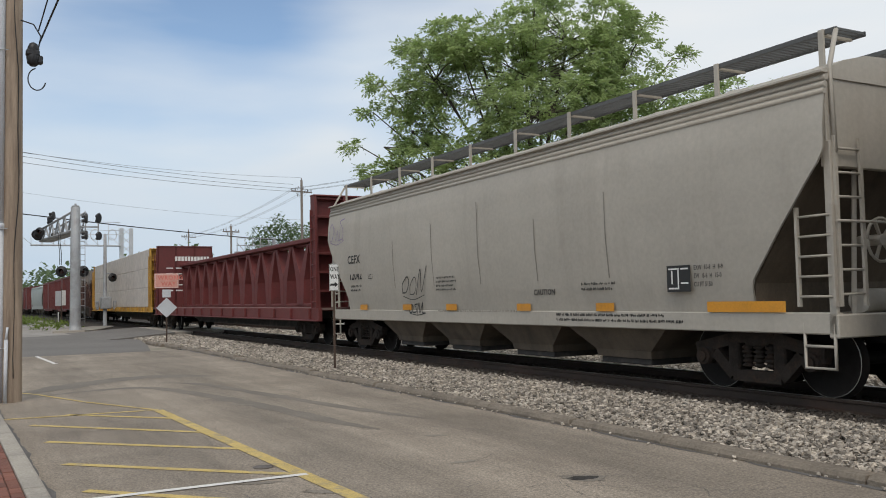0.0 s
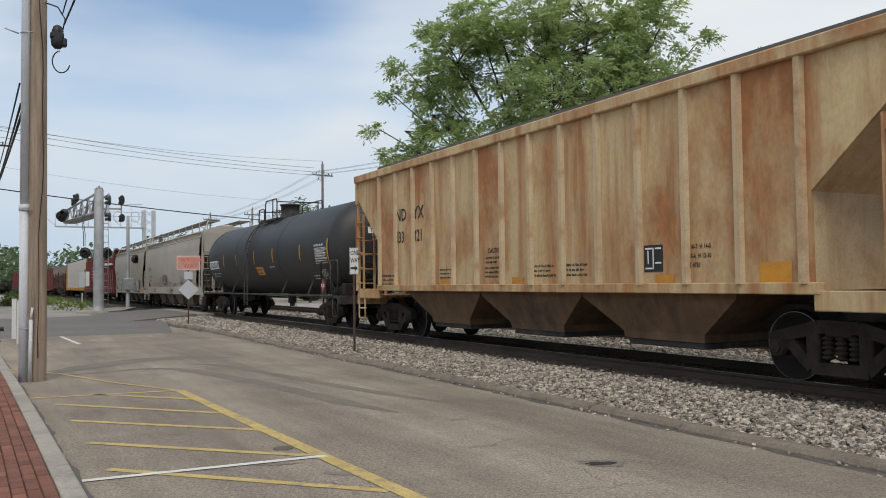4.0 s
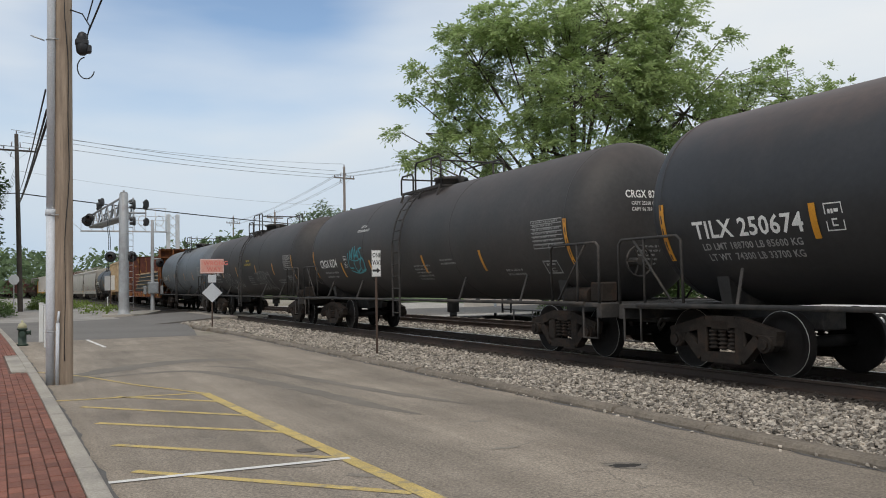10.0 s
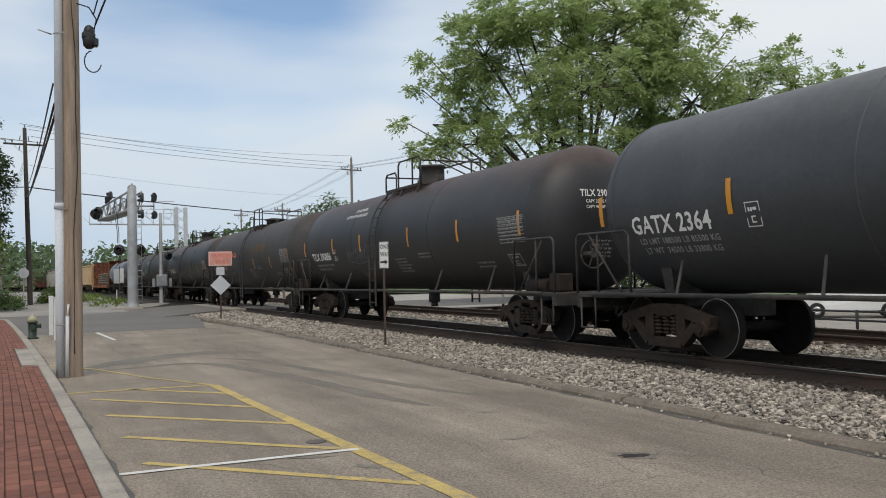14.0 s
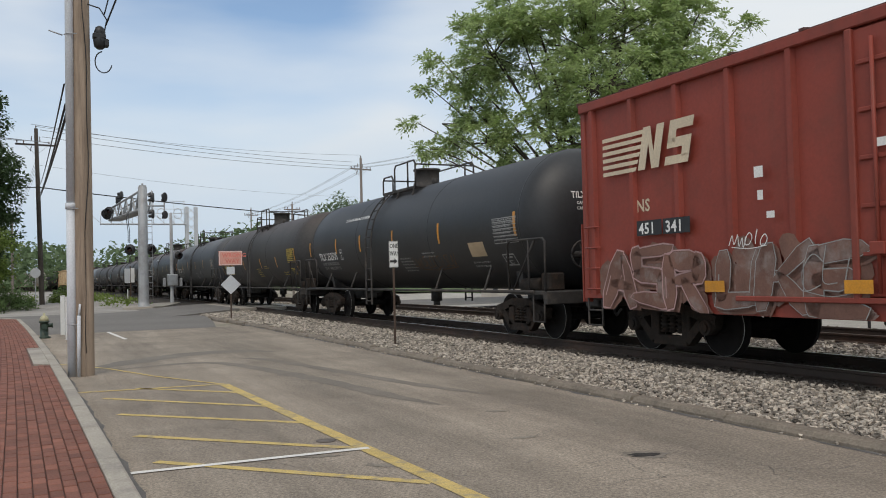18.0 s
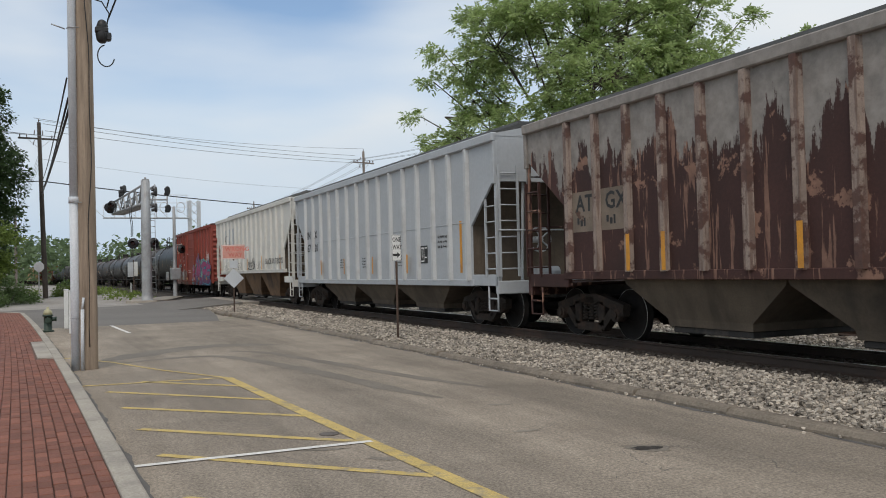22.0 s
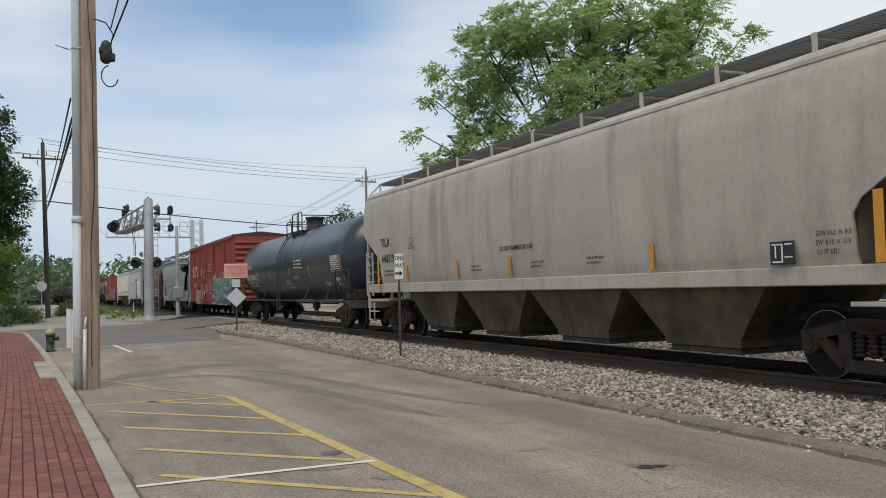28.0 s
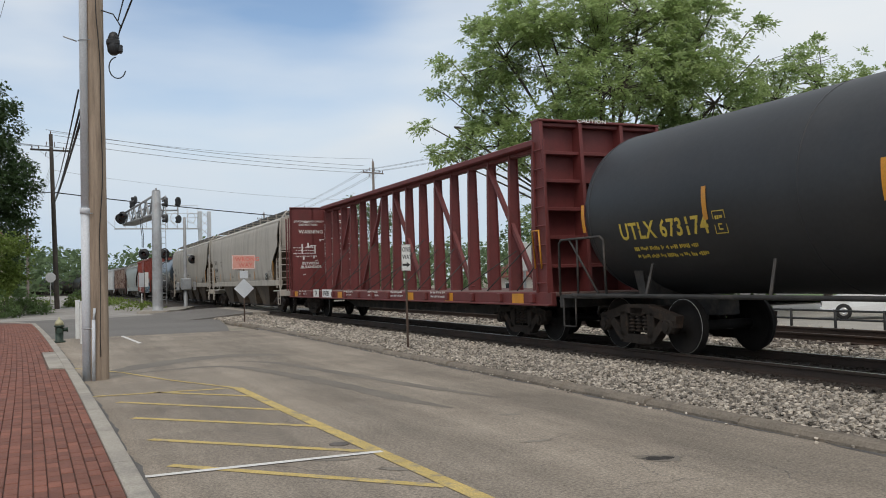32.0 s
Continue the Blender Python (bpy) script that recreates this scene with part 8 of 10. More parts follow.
        for sy in (1, -1):
            part("end_railing", Shape().tube([(sx * (half - 1.2), sy * 1.47, 0.99), (sx * (half - 1.2), sy * 1.5, 1.95), (sx * (half - 1.1), sy * 1.5, 2.02), (sx * (half + 0.2), sy * 1.5, 2.02), (sx * (half + 0.28), sy * 1.5, 1.95), (sx * (half + 0.28), sy * 1.5, 0.99)], 0.024), M_under, car)
            part("railing_stay", Shape().tube([(sx * (half - 1.0), sy * 1.49, 1.0), (sx * (half - 0.1), sy * 1.5, 2.0)], 0.02).tube([(sx * (half - 0.35), sy * 1.5, 0.99), (sx * (half - 0.35), sy * 1.5, 2.02)], 0.02), M_under, car)
            part("end_step", Shape().tube([(sx * (half + 0.2), sy * 1.48, 0.95), (sx * (half + 0.2), sy * 1.48, 0.4), (sx * (half - 0.22), sy * 1.48, 0.4), (sx * (half - 0.22), sy * 1.48, 0.95)], 0.02), M_under, car)
    brake_wheel(car, -(half + 0.1), 0.5, 1.7, M_under)
    part("brake_cylinder", Shape().cyl((-half + 1.4, 0.95, 1.1), (-half + 0.65, 0.95, 1.1), 0.16, 12).box(-half + 0.2, -half + 0.55, 0.75, 1.1, 0.99, 1.35, 0.03), M_truck, car)
    part("outlet_valve", Shape().cyl((0, 0, 0.62), (0, 0, 1.05), 0.16, 12).cyl((0, 0, 0.5), (0, 0, 0.62), 0.1, 10), M_under, car)
    place = on_tank(r, TANK_Z)
    for d in marks or short:
        panel(car, "reflective_stripe", half - d, 2.12 if marks else low, 0.1, 0.5 if marks else 0.44, place, M_orange, 6)
    if not marks:
        for x in (half - 0.72, -half + 0.8):
            panel(car, "reflective_stripe", x, 1.65, 0.1, 0.85, place, M_orange, 8)
    if band:
        sh = Shape().lathe([(r - 0.005, -0.2), (r + 0.007, -0.17), (r + 0.007, 0.13), (r - 0.005, 0.16)], 48, (1.15, 0, TANK_Z), "x")
        part("spill_band", sh, band, car)
    running_gear(car, half + 0.3, half - 1.5, False)
    return car, place


def grid_panel(car, x, z, w, h, place, material, rows=5, cols=(0.0, 0.62, 1.0), seed=1):
    """Ruled stencil: outline, rules and rows of fine print."""
    sh = Shape()
    t = 0.016
    cells = [(0, w, k * h / rows - t / 2, k * h / rows + t / 2) for k in range(rows + 1)] + [(c * w - t / 2, c * w + t / 2, 0, h) for c in cols]
    for a, b, c, d in cells:
        sh.add([place(x - a, z + c), place(x - b, z + c), place(x - b, z + d), place(x - a, z + d)], [(0, 1, 2, 3)])
    tagged(part("stencil_grid", sh, material, car), "", "", "", "stuff")
    letter_bars(car, x - 0.05, z + h - h / rows * 0.72, w * 0.95, rows, h / rows * 0.55, place, material, seed)


def tank_marks(car, L, place, text, col, dx=1.4, z=1.95, h=0.25, seed=1, frame_=True, col2=None, lines=()):
    half = L / 2
    k = 1.98 * h / 0.25 * len(text) / 11 / (max(p[0] for p in glyphs(text)[0]) * h)
    lettering(car, text, half - dx, z, h, place, col, k)
    w = max(p[0] for p in glyphs(text)[0]) * h * k
    for i, txt in enumerate(lines):
        lettering(car, txt, half - dx - 0.1 - 0.05 * i, z - 0.17 - 0.15 * i, 0.095, place, col2 or col, 1.05)
    if not lines:
        letter_bars(car, half - dx - 0.25, z - 0.2, w * 0.9, 2, 0.075, place, col2 or col, seed)
    if frame_:
        label_frame(car, half - max(3.72, dx + w + 0.12), z - 0.03, 0.26, 0.34, place, col)
    letter_bars(car, half - 8.8, 1.8, 0.95, 5, 0.048, place, col2 or col, seed + 3)
    letter_bars(car, half - 10.4, 1.9, 0.8, 2, 0.05, place, col2 or col, seed + 4)
    grid_panel(car, -half + 1.9, 2.0, 1.05, 0.52, place, col2 or col, 7, (0.0, 0.3, 0.5, 0.68, 0.85, 1.0), seed + 5)
    label_frame(car, -half + 1.78, 1.52, 0.5, 0.25, place, col2 or col)
    letter_bars(car, -half + 3.3, 1.6, 0.9, 2, 0.05, place, col2 or col, seed + 9)
    head = on_head(half, 1.48, TANK_Z)
    lettering(car, text, 0.62, 2.84, 0.14, head, col, 0.75)
    for i, txt in enumerate(("CAPY 25560 GALS", "CAPY 96 759 LITERS")):
        lettering(car, txt, 0.52, 2.71 - 0.11 * i, 0.065, head, col, 0.8)
    letter_bars(car, 0.4, 1.95, 0.5, 5, 0.045, head, col2 or col, seed + 12)


# ---- box cars ----
def box_car(name, label, L, material, top, doors, ribs=11, posts=14):
    car = thing(name, label, "box car", "freight train")
    half, w, z0 = L / 2, 1.46, 0.92
    for sy in (1, -1):
        part("side_wall", Shape().box(-half, half, sy * (w - 0.05), sy * w, z0, top, 0.01), material, car)
        part("side_sill", Shape().prism_y([(-half, z0 + 0.05), (half, z0 + 0.05), (half, z0 - 0.03), (half - 2.9, z0 - 0.03), (half - 3.3, z0 - 0.22), (-half + 3.3, z0 - 0.22), (-half + 2.9, z0 - 0.03), (-half, z0 - 0.03)], sy * (w - 0.02), sy * (w + 0.05)), material, car)
        part("top_rail", Shape().box(-half, half, sy * (w - 0.04), sy * (w + 0.09), top - 0.13, top + 0.03, 0.015), material, car)
        me = Shape().prism_z([(-0.07, 0), (-0.045, 0.075), (0.045, 0.075), (0.07, 0)], z0 + 0.03, top - 0.13).mesh("side_post")
        me.materials.append(material)
        for i in range(posts):
            x = -half + 0.35 + (L - 0.7) * i / (posts - 1)
            if any(a - 0.1 < x < b + 0.1 for a, b in doors):
                continue
            p = part("side_post", me, None, car)
            p.matrix_basis = pose(x, sy * w, 0, 0, 0, 0 if sy > 0 else 180)
        for a, b in doors:
            d = part("door", Shape().box(a, b, sy * (w + 0.02), sy * (w + 0.07), z0 + 0.06, top - 0.16, 0.01), material, car)
            rb = Shape()
            for k in range(1, 6):
                z = z0 + (top - z0) * k / 6
                rb.box(a + 0.06, b - 0.06, sy * (w + 0.07), sy * (w + 0.1), z - 0.03, z + 0.03, 0.012)
            part("door_rib", rb, material, d)
            for e in (a - 0.08, b - 0.02):
                part("door_post", Shape().box(e, e + 0.1, sy * (w + 0.02), sy * (w + 0.12), z0 + 0.02, top - 0.14, 0.015), material, d)
            part("lock_rod", Shape().cyl((b - 0.3, sy * (w + 0.12), z0 + 0.1), (b - 0.3, sy * (w + 0.12), top - 0.3), 0.025, 8).box(b - 0.4, b - 0.2, sy * (w + 0.08), sy * (w + 0.16), z0 + 0.55, z0 + 0.7, 0.01), material, d)
            part("door_track", Shape().box(a - 0.6, b + 2.0, sy * (w + 0.02), sy * (w + 0.12), z0 - 0.02, z0 + 0.05, 0.01), material, car)
    rp = [(w + 0.08, top), (w + 0.08, top + 0.04), (0, top + 0.2), (-w - 0.08, top + 0.04), (-w - 0.08, top)]
    part("roof", Shape().prism_x(rp, -half - 0.05, half + 0.05), M_roof, car)
    for i in range(13):
        x = -half + L * i / 12
        part("roof_rib", Shape().prism_x([(w + 0.09, top + 0.03), (w + 0.09, top + 0.065), (0, top + 0.235), (-w - 0.09, top + 0.065), (-w - 0.09, top + 0.03), (0, top + 0.19)], x - 0.04, x + 0.04), M_roof, car)
    for sx in (1, -1):
        end = Shape().box(sx * (half - 0.06), sx * half, -w, w, z0, top, 0.01)
        end.prism_x([(w, top - 0.3), (w, top), (0, top + 0.16), (-w, top), (-w, top - 0.3)], sx * (half - 0.02), sx * (half + 0.03))
        plate = part("corrugated_end", end, material, car)
        for k in range(ribs):
            z = z0 + 0.15 + (top - 0.5 - z0) * k / (ribs - 1)
            ring = []
            for y, d in ((-w + 0.05, 0.0), (-w + 0.16, 0.11), (w - 0.16, 0.11), (w - 0.05, 0.0)):
                ring.append([(sx * (half - 0.005 + d * math.sin(math.pi * j / 6) ** 0.8), y, z - 0.105 + 0.21 * j / 6) for j in range(7)])
            part("end_rib", Shape().ring_loft(ring, False, False, True), material, plate)
        for sy in (1, -1):
            part("corner_post", Shape().box(sx * (half - 0.1), sx * (half + 0.03), sy * (w - 0.08), sy * (w + 0.03), z0 - 0.1, top, 0.02), material, car)
            ladder(car, sx * (half + 0.12), (w - 0.5) * sy - (0 if sy > 0 else 0.42) + (0.05 if sy > 0 else 0), z0 - 0.1, 2.2, material, 4, "y", 0.42)
            ladder(car, sx * half - (0.55 if sx > 0 else -0.1), sy * (w + 0.08), z0 - 0.05, 2.3, material, 4, "x", 0.45, stiles=False)
            steps(car, sx * half - (0.5 if sx > 0 else -0.05), sy * (w + 0.02), M_under)
        part("end_grab", Shape().cyl((sx * (half + 0.12), -w + 0.1, 2.55), (sx * (half + 0.12), w - 0.1, 2.55), 0.016, 6), material, car)
        part("end_sill", Shape().box(sx * (half - 0.1), sx * (half + 0.3), -1.3, 1.3, 0.72, 0.95, 0.02), M_under, car)
    brake_wheel(car, -(half + 0.16), -0.6, 3.0, M_under)
    part("underframe", Shape().box(-half, half, -1.3, 1.3, 0.84, 0.93).box(-3, 3, -0.9, -0.3, 0.5, 0.84, 0.03), M_under, car)
    running_gear(car, half + 0.3, half - 1.75)
    return car


M_roof = mat("weathered red roof", (0.1, 0.04, 0.033), 0.7, 0.2, var=0.3, scale=1.2, bump=0.1, stain=(0.06, 0.035, 0.03), stain_amt=0.6)


# ---- flat cars ----
def flat_base(car, L, material, deck_z, m_deck, drop=0.36):
    half = L / 2
    part("deck", Shape().box(-half, half, -1.38, 1.38, deck_z - 0.07, deck_z, 0.01), m_deck, car)
    for sy in (1, -1):
        part("side_sill", Shape().box(-half, half, sy * 1.36, sy * 1.48, deck_z - drop, deck_z + 0.01, 0.015).box(-half, half, sy * 1.36, sy * 1.55, deck_z - drop - 0.02, deck_z - drop + 0.02, 0.01), material, car)
        for i in range(15):
            x = -half + 0.7 + (L - 1.4) * i / 14
            part("stake_pocket", Shape().box(x - 0.08, x + 0.08, sy * 1.48, sy * 1.56, deck_z - drop + 0.04, deck_z - 0.02, 0.012), material, car)
    for i in range(13):
        x = -half + 1.0 + (L - 2.0) * i / 12
        part("cross_bearer", Shape().box(x - 0.06, x + 0.06, -1.3, 1.3, deck_z - 0.32, deck_z - 0.08), M_under, car)
    part("fish_belly_sill", Shape().prism_y([(-half + 0.3, deck_z - 0.1), (half - 0.3, deck_z - 0.1), (half - 0.3, 0.75), (half - 3.6, 0.7), (half - 5, 0.42), (-half + 5, 0.42), (-half + 3.6, 0.7), (-half + 0.3, 0.75)], -0.25, 0.25), M_under, car)
    running_gear(car, half + 0.1, half - 2.0, False)


def bulkhead(car, x, face, top, deck_z, material, m_face, depth=0.55):
    """End bulkhead: plate on the load side, framing on the outer side."""
    sx = face
    part("bulkhead_plate", Shape().box(x, x + sx * 0.06, -1.46, 1.46, deck_z - 0.1, top, 0.012), m_face, car)
    for y in (-1.42, -0.5, 0.5, 1.42):
        part("bulkhead_post", Shape().ring_loft([[(x, y - 0.04, deck_z - 0.1), (x + sx * depth, y - 0.04, deck_z - 0.1), (x + sx * depth, y + 0.04, deck_z - 0.1), (x, y + 0.04, deck_z - 0.1)],
                                                 [(x, y - 0.04, top), (x + sx * depth * 0.55, y - 0.04, top), (x + sx * depth * 0.55, y + 0.04, top), (x, y + 0.04, top)]]), material, car)
    for k in range(1, 7):
        z = deck_z + (top - deck_z) * k / 6 - 0.05
        d = depth * (1 - 0.45 * k / 6) * 0.8
        part("bulkhead_shelf", Shape().box(x + sx * 0.05, x + sx * d, -1.42, 1.42, z - 0.035, z + 0.035, 0.008), material, car)
    part("bulkhead_cap", Shape().box(x - sx * 0.04, x + sx * depth * 0.58, -1.47, 1.47, top, top + 0.05, 0.012), m_face, car)
    for sy in (1, -1):
        ladder(car, x + sx * 0.12 - (0.0 if sx > 0 else -0.0), sy * 1.5, deck_z, top - 0.4, material, 8, "x", 0.42 * sx)


def center_beam(name, label, L, material, style, deck_z=1.12, top=4.38, lead=0.62):
    car = thing(name, label, "centerbeam flat car", "freight train")
    half = L / 2
    flat_base(car, L, material, deck_z, M_cbdeck, 0.24 if style == "posts" else 0.36)
    bulkhead(car, half - lead, 1, top, deck_z, material, material, depth=min(0.55, lead))
    bulkhead(car, -half + 0.62, -1, top, deck_z, material, material)
    inner = half - 0.66
    chord_z = top if style == "posts" else 3.4
    part("top_chord", Shape().box(-inner, inner, -0.3, 0.3, chord_z - 0.1, chord_z + 0.04, 0.02).box(-inner, inner, -0.1, 0.1, chord_z - 0.2, chord_z - 0.1, 0.02), material, car)
    if style == "posts":
        pitch = 2 * inner / round(2 * inner / 1.18)
        n = round(2 * inner / pitch)
        for i in range(1, n):
            x = inner - pitch * i
            # a tapered cross web, a broad flange down each edge, the leading edge scraped pale
            ring = lambda z, ya, yb, wa, wb: [(x + wa, ya, z), (x + wb, ya, z), (x + wb, yb, z), (x + wa, yb, z)]
            post = part("beam_post", Shape().ring_loft([ring(deck_z, -0.15, 0.15, -0.02, 0.02), ring(top - 0.1, -0.09, 0.09, -0.02, 0.02)]), material, car)
            for k in (-1, 1):
                lo, hi = sorted((k * 0.15, k * 0.172))
                lo2, hi2 = sorted((k * 0.09, k * 0.112))
                part("flange", Shape().ring_loft([ring(deck_z, lo, hi, -0.055, 0.05), ring(top - 0.1, lo2, hi2, -0.05, 0.045)]), material, post)
                part("scraped_edge", Shape().ring_loft([ring(deck_z + 0.2, lo - 0.002, hi + 0.002, 0.05, 0.072), ring(top - 0.4, lo2 - 0.002, hi2 + 0.002, 0.045, 0.065)]), M_cbedge, post)
        for i in range(1, n - 1, 3):
            xa, xb = inner - pitch * i, inner - pitch * (i + 2)
            a, b = (xb, xa) if i < n / 2 - 3 else (xa, xb)
            part("brace", Shape().beam((b, 0.06, deck_z + 0.08), (a, 0.06, top - 0.3), 0.1, 0.1), material, car)
        rnd = random.Random(8)
        for i in range(14):
            x = -inner + 0.8 + (2 * inner - 1.6) * i / 13
            a = Vector((x, 1.44, deck_z + 0.03))
            b = Vector((x + rnd.uniform(-0.7, 0.7), 0.22, deck_z + rnd.uniform(0.7, 1.7)))
            part("tie_down_cable", Shape().tube([a, b], 0.014), M_under, car)
    else:
        n = 13
        for i in range(n):
            x0 = -inner + 2 * inner * i / n
            xm, x1 = x0 + inner / n, x0 + 2 * inner / n
            # bent-plate V panels, wide at the crossing points
            for xa, xb in ((x0, xm), (x1, xm)):
                k = math.copysign(1, xb - xa)
                sh = Shape().prism_y([(xa, chord_z - 0.15), (xa + k * 0.2, chord_z - 0.15), (xb - 0.02 * k, deck_z + 1.15), (xb - 0.002 * k, deck_z), (xb - 0.3 * k, deck_z), (xb - 0.42 * k, deck_z + 0.95)], -0.2, 0.2)
                part("beam_web", sh, material, car)
        part("beam_foot", Shape().box(-inner, inner, -0.2, 0.2, deck_z, deck_z + 0.12, 0.02), material, car)
    return car


# ---- the cars, from the head of the visible train to its tail ----
TRAIN = []
M_letterpaint = mat("cream lettering paint", (0.6, 0.5, 0.36), 0.6, var=0.1, bump=0)
M_pinkpaint = mat("pink spray paint", (0.42, 0.26, 0.25), 0.5, var=0.3, scale=2, bump=0)
SMOOTH_A = [(1.36, 1.24), (1.44, 1.55), (1.5, 2.1), (1.52, 2.7), (1.5, 3.3), (1.44, 3.7), (1.38, 3.87)]
SMOOTH_C = [(1.36, 1.06), (1.44, 1.5)] + SMOOTH_A[2:]
SMOOTH_B = [(1.4, 1.47), (1.45, 1.65), (1.5, 2.1), (1.53, 2.8), (1.52, 3.5), (1.46, 3.95), (1.4, 4.08)]


def couple(car, a, b):
    TRAIN.append((car, (a + b) / 2))


def orange_row(car, xs, z, y, w=0.1, h=0.5):
    for x in xs:
        panel(car, "reflective_stripe", x, z, w, h, on_flat(y), M_orange)


def placard(car, x, z, y, w=0.5, h=0.5):
    """Black consolidated stencil with white lines."""
    panel(car, "stencil_panel", x, z, w, h, on_flat(y), M_black)
    sh = Shape()
    for a, b, c, d in ((0.08, 0.46, 0.1, 0.16), (0.08, 0.46, 0.84, 0.9), (0.47, 0.53, 0.1, 0.9), (0.6, 0.92, 0.3, 0.36), (0.6, 0.92, 0.84, 0.9), (0.2, 0.26, 0.3, 0.8)):
        sh.add([(x - a * w, y + 0.004, z + c * h), (x - b * w, y + 0.004, z + c * h), (x - b * w, y + 0.004, z + d * h), (x - a * w, y + 0.004, z + d * h)], [(0, 1, 2, 3)])
    part("stencil_print", sh, M_white, car)


# far cars ahead
for a, b, m, lab in ((197, 180.5, M_hoppergrey, "pale grey covered hopper car far along the train"), (179.5, 163, M_cefx, "light grey covered hopper car far along the train"),
                     (134, 118, M_atgx, "green-grey covered hopper car far along the train")):
    c = smooth_hopper("covered_hopper", lab, a - b, m, SMOOTH_A, 1.5, (3.2, 1.9), 3, M_dirtyshade, board=False)
    couple(c, a, b)
c, pl = tank_car("tank_car", "black tank car far along the train", 17, M_tank)
couple(c, 162, 145)
for a, b in ((152 - 7.5, 135), (117, 101.5), (100, 84)):
    c = box_car("box_car", "brown-red box car far along the train", a - b, M_cbred if a < 150 else M_nsred, 4.25, ((-1.3, 1.3),))
    couple(c, a, b)
c = ribbed_hopper("covered_hopper", "dark rusty covered hopper car far along the train", 16.5, M_xtra, 13, 4.1, 3, M_dirtyshade)
couple(c, 83, 66.5)

# loaded centerbeam, white wrap
LW = 26.2
c = center_beam("centerbeam_flat_car", "centerbeam flat car with yellow bulkheads, loaded with wrapped lumber", LW, M_loadyellow, "posts")
nb = 9
for k in range(3):
    for i in range(nb):
        x0 = -LW / 2 + 0.75 + (LW - 1.5) * i / nb
        x1 = x0 + (LW - 1.5) / nb - 0.006
        for sy in (1, -1):
            part("lumber_pack", Shape().box(x0, x1, sy * 0.32, sy * 1.42, 1.16 + k * 1.09, 1.16 + k * 1.09 + 1.085, 0.025), M_wrap, c)
couple(c, 64.8, 38.6)

# red truss centerbeam
LF = 25.2
c = center_beam("centerbeam_flat_car", "oxide red centerbeam flat car with V-shaped truss webs, empty", LF, M_cbred, "truss")
sh = Shape()
for k in range(11):
    sh.add([(LF / 2 - 0.63, 0.55 - k * 0.17, 3.62), (LF / 2 - 0.63, 0.42 - k * 0.17, 3.62), (LF / 2 - 0.63, 0.42 - k * 0.17, 3.86), (LF / 2 - 0.63, 0.55 - k * 0.17, 3.86)], [(0, 1, 2, 3)])
tagged(part("bulkhead_mark", sh, M_white, c), "", "", "", "stuff")
letters = Shape()
for k in range(5):
    for j in range(2):
        letters.add([(LF / 2 - 0.63, 1.0 - 0.5 * j, 3.2 - k * 0.3), (LF / 2 - 0.63, 0.65 - 0.5 * j, 3.2 - k * 0.3), (LF / 2 - 0.63, 0.65 - 0.5 * j, 3.26 - k * 0.3), (LF / 2 - 0.63, 1.0 - 0.5 * j, 3.26 - k * 0.3)], [(0, 1, 2, 3)])
tagged(part("small_print", letters, M_white, c), "", "", "", "stuff")
couple(c, 37.3, 12.1)

M_purple = mat("purple spray paint", (0.2, 0.13, 0.34), 0.5, bump=0)
M_redtag = mat("dull red spray paint", (0.3, 0.07, 0.06), 0.5, bump=0)
M_seam = mat("grey seam grime", (0.24, 0.22, 0.19), 0.7, var=0.2, bump=0)
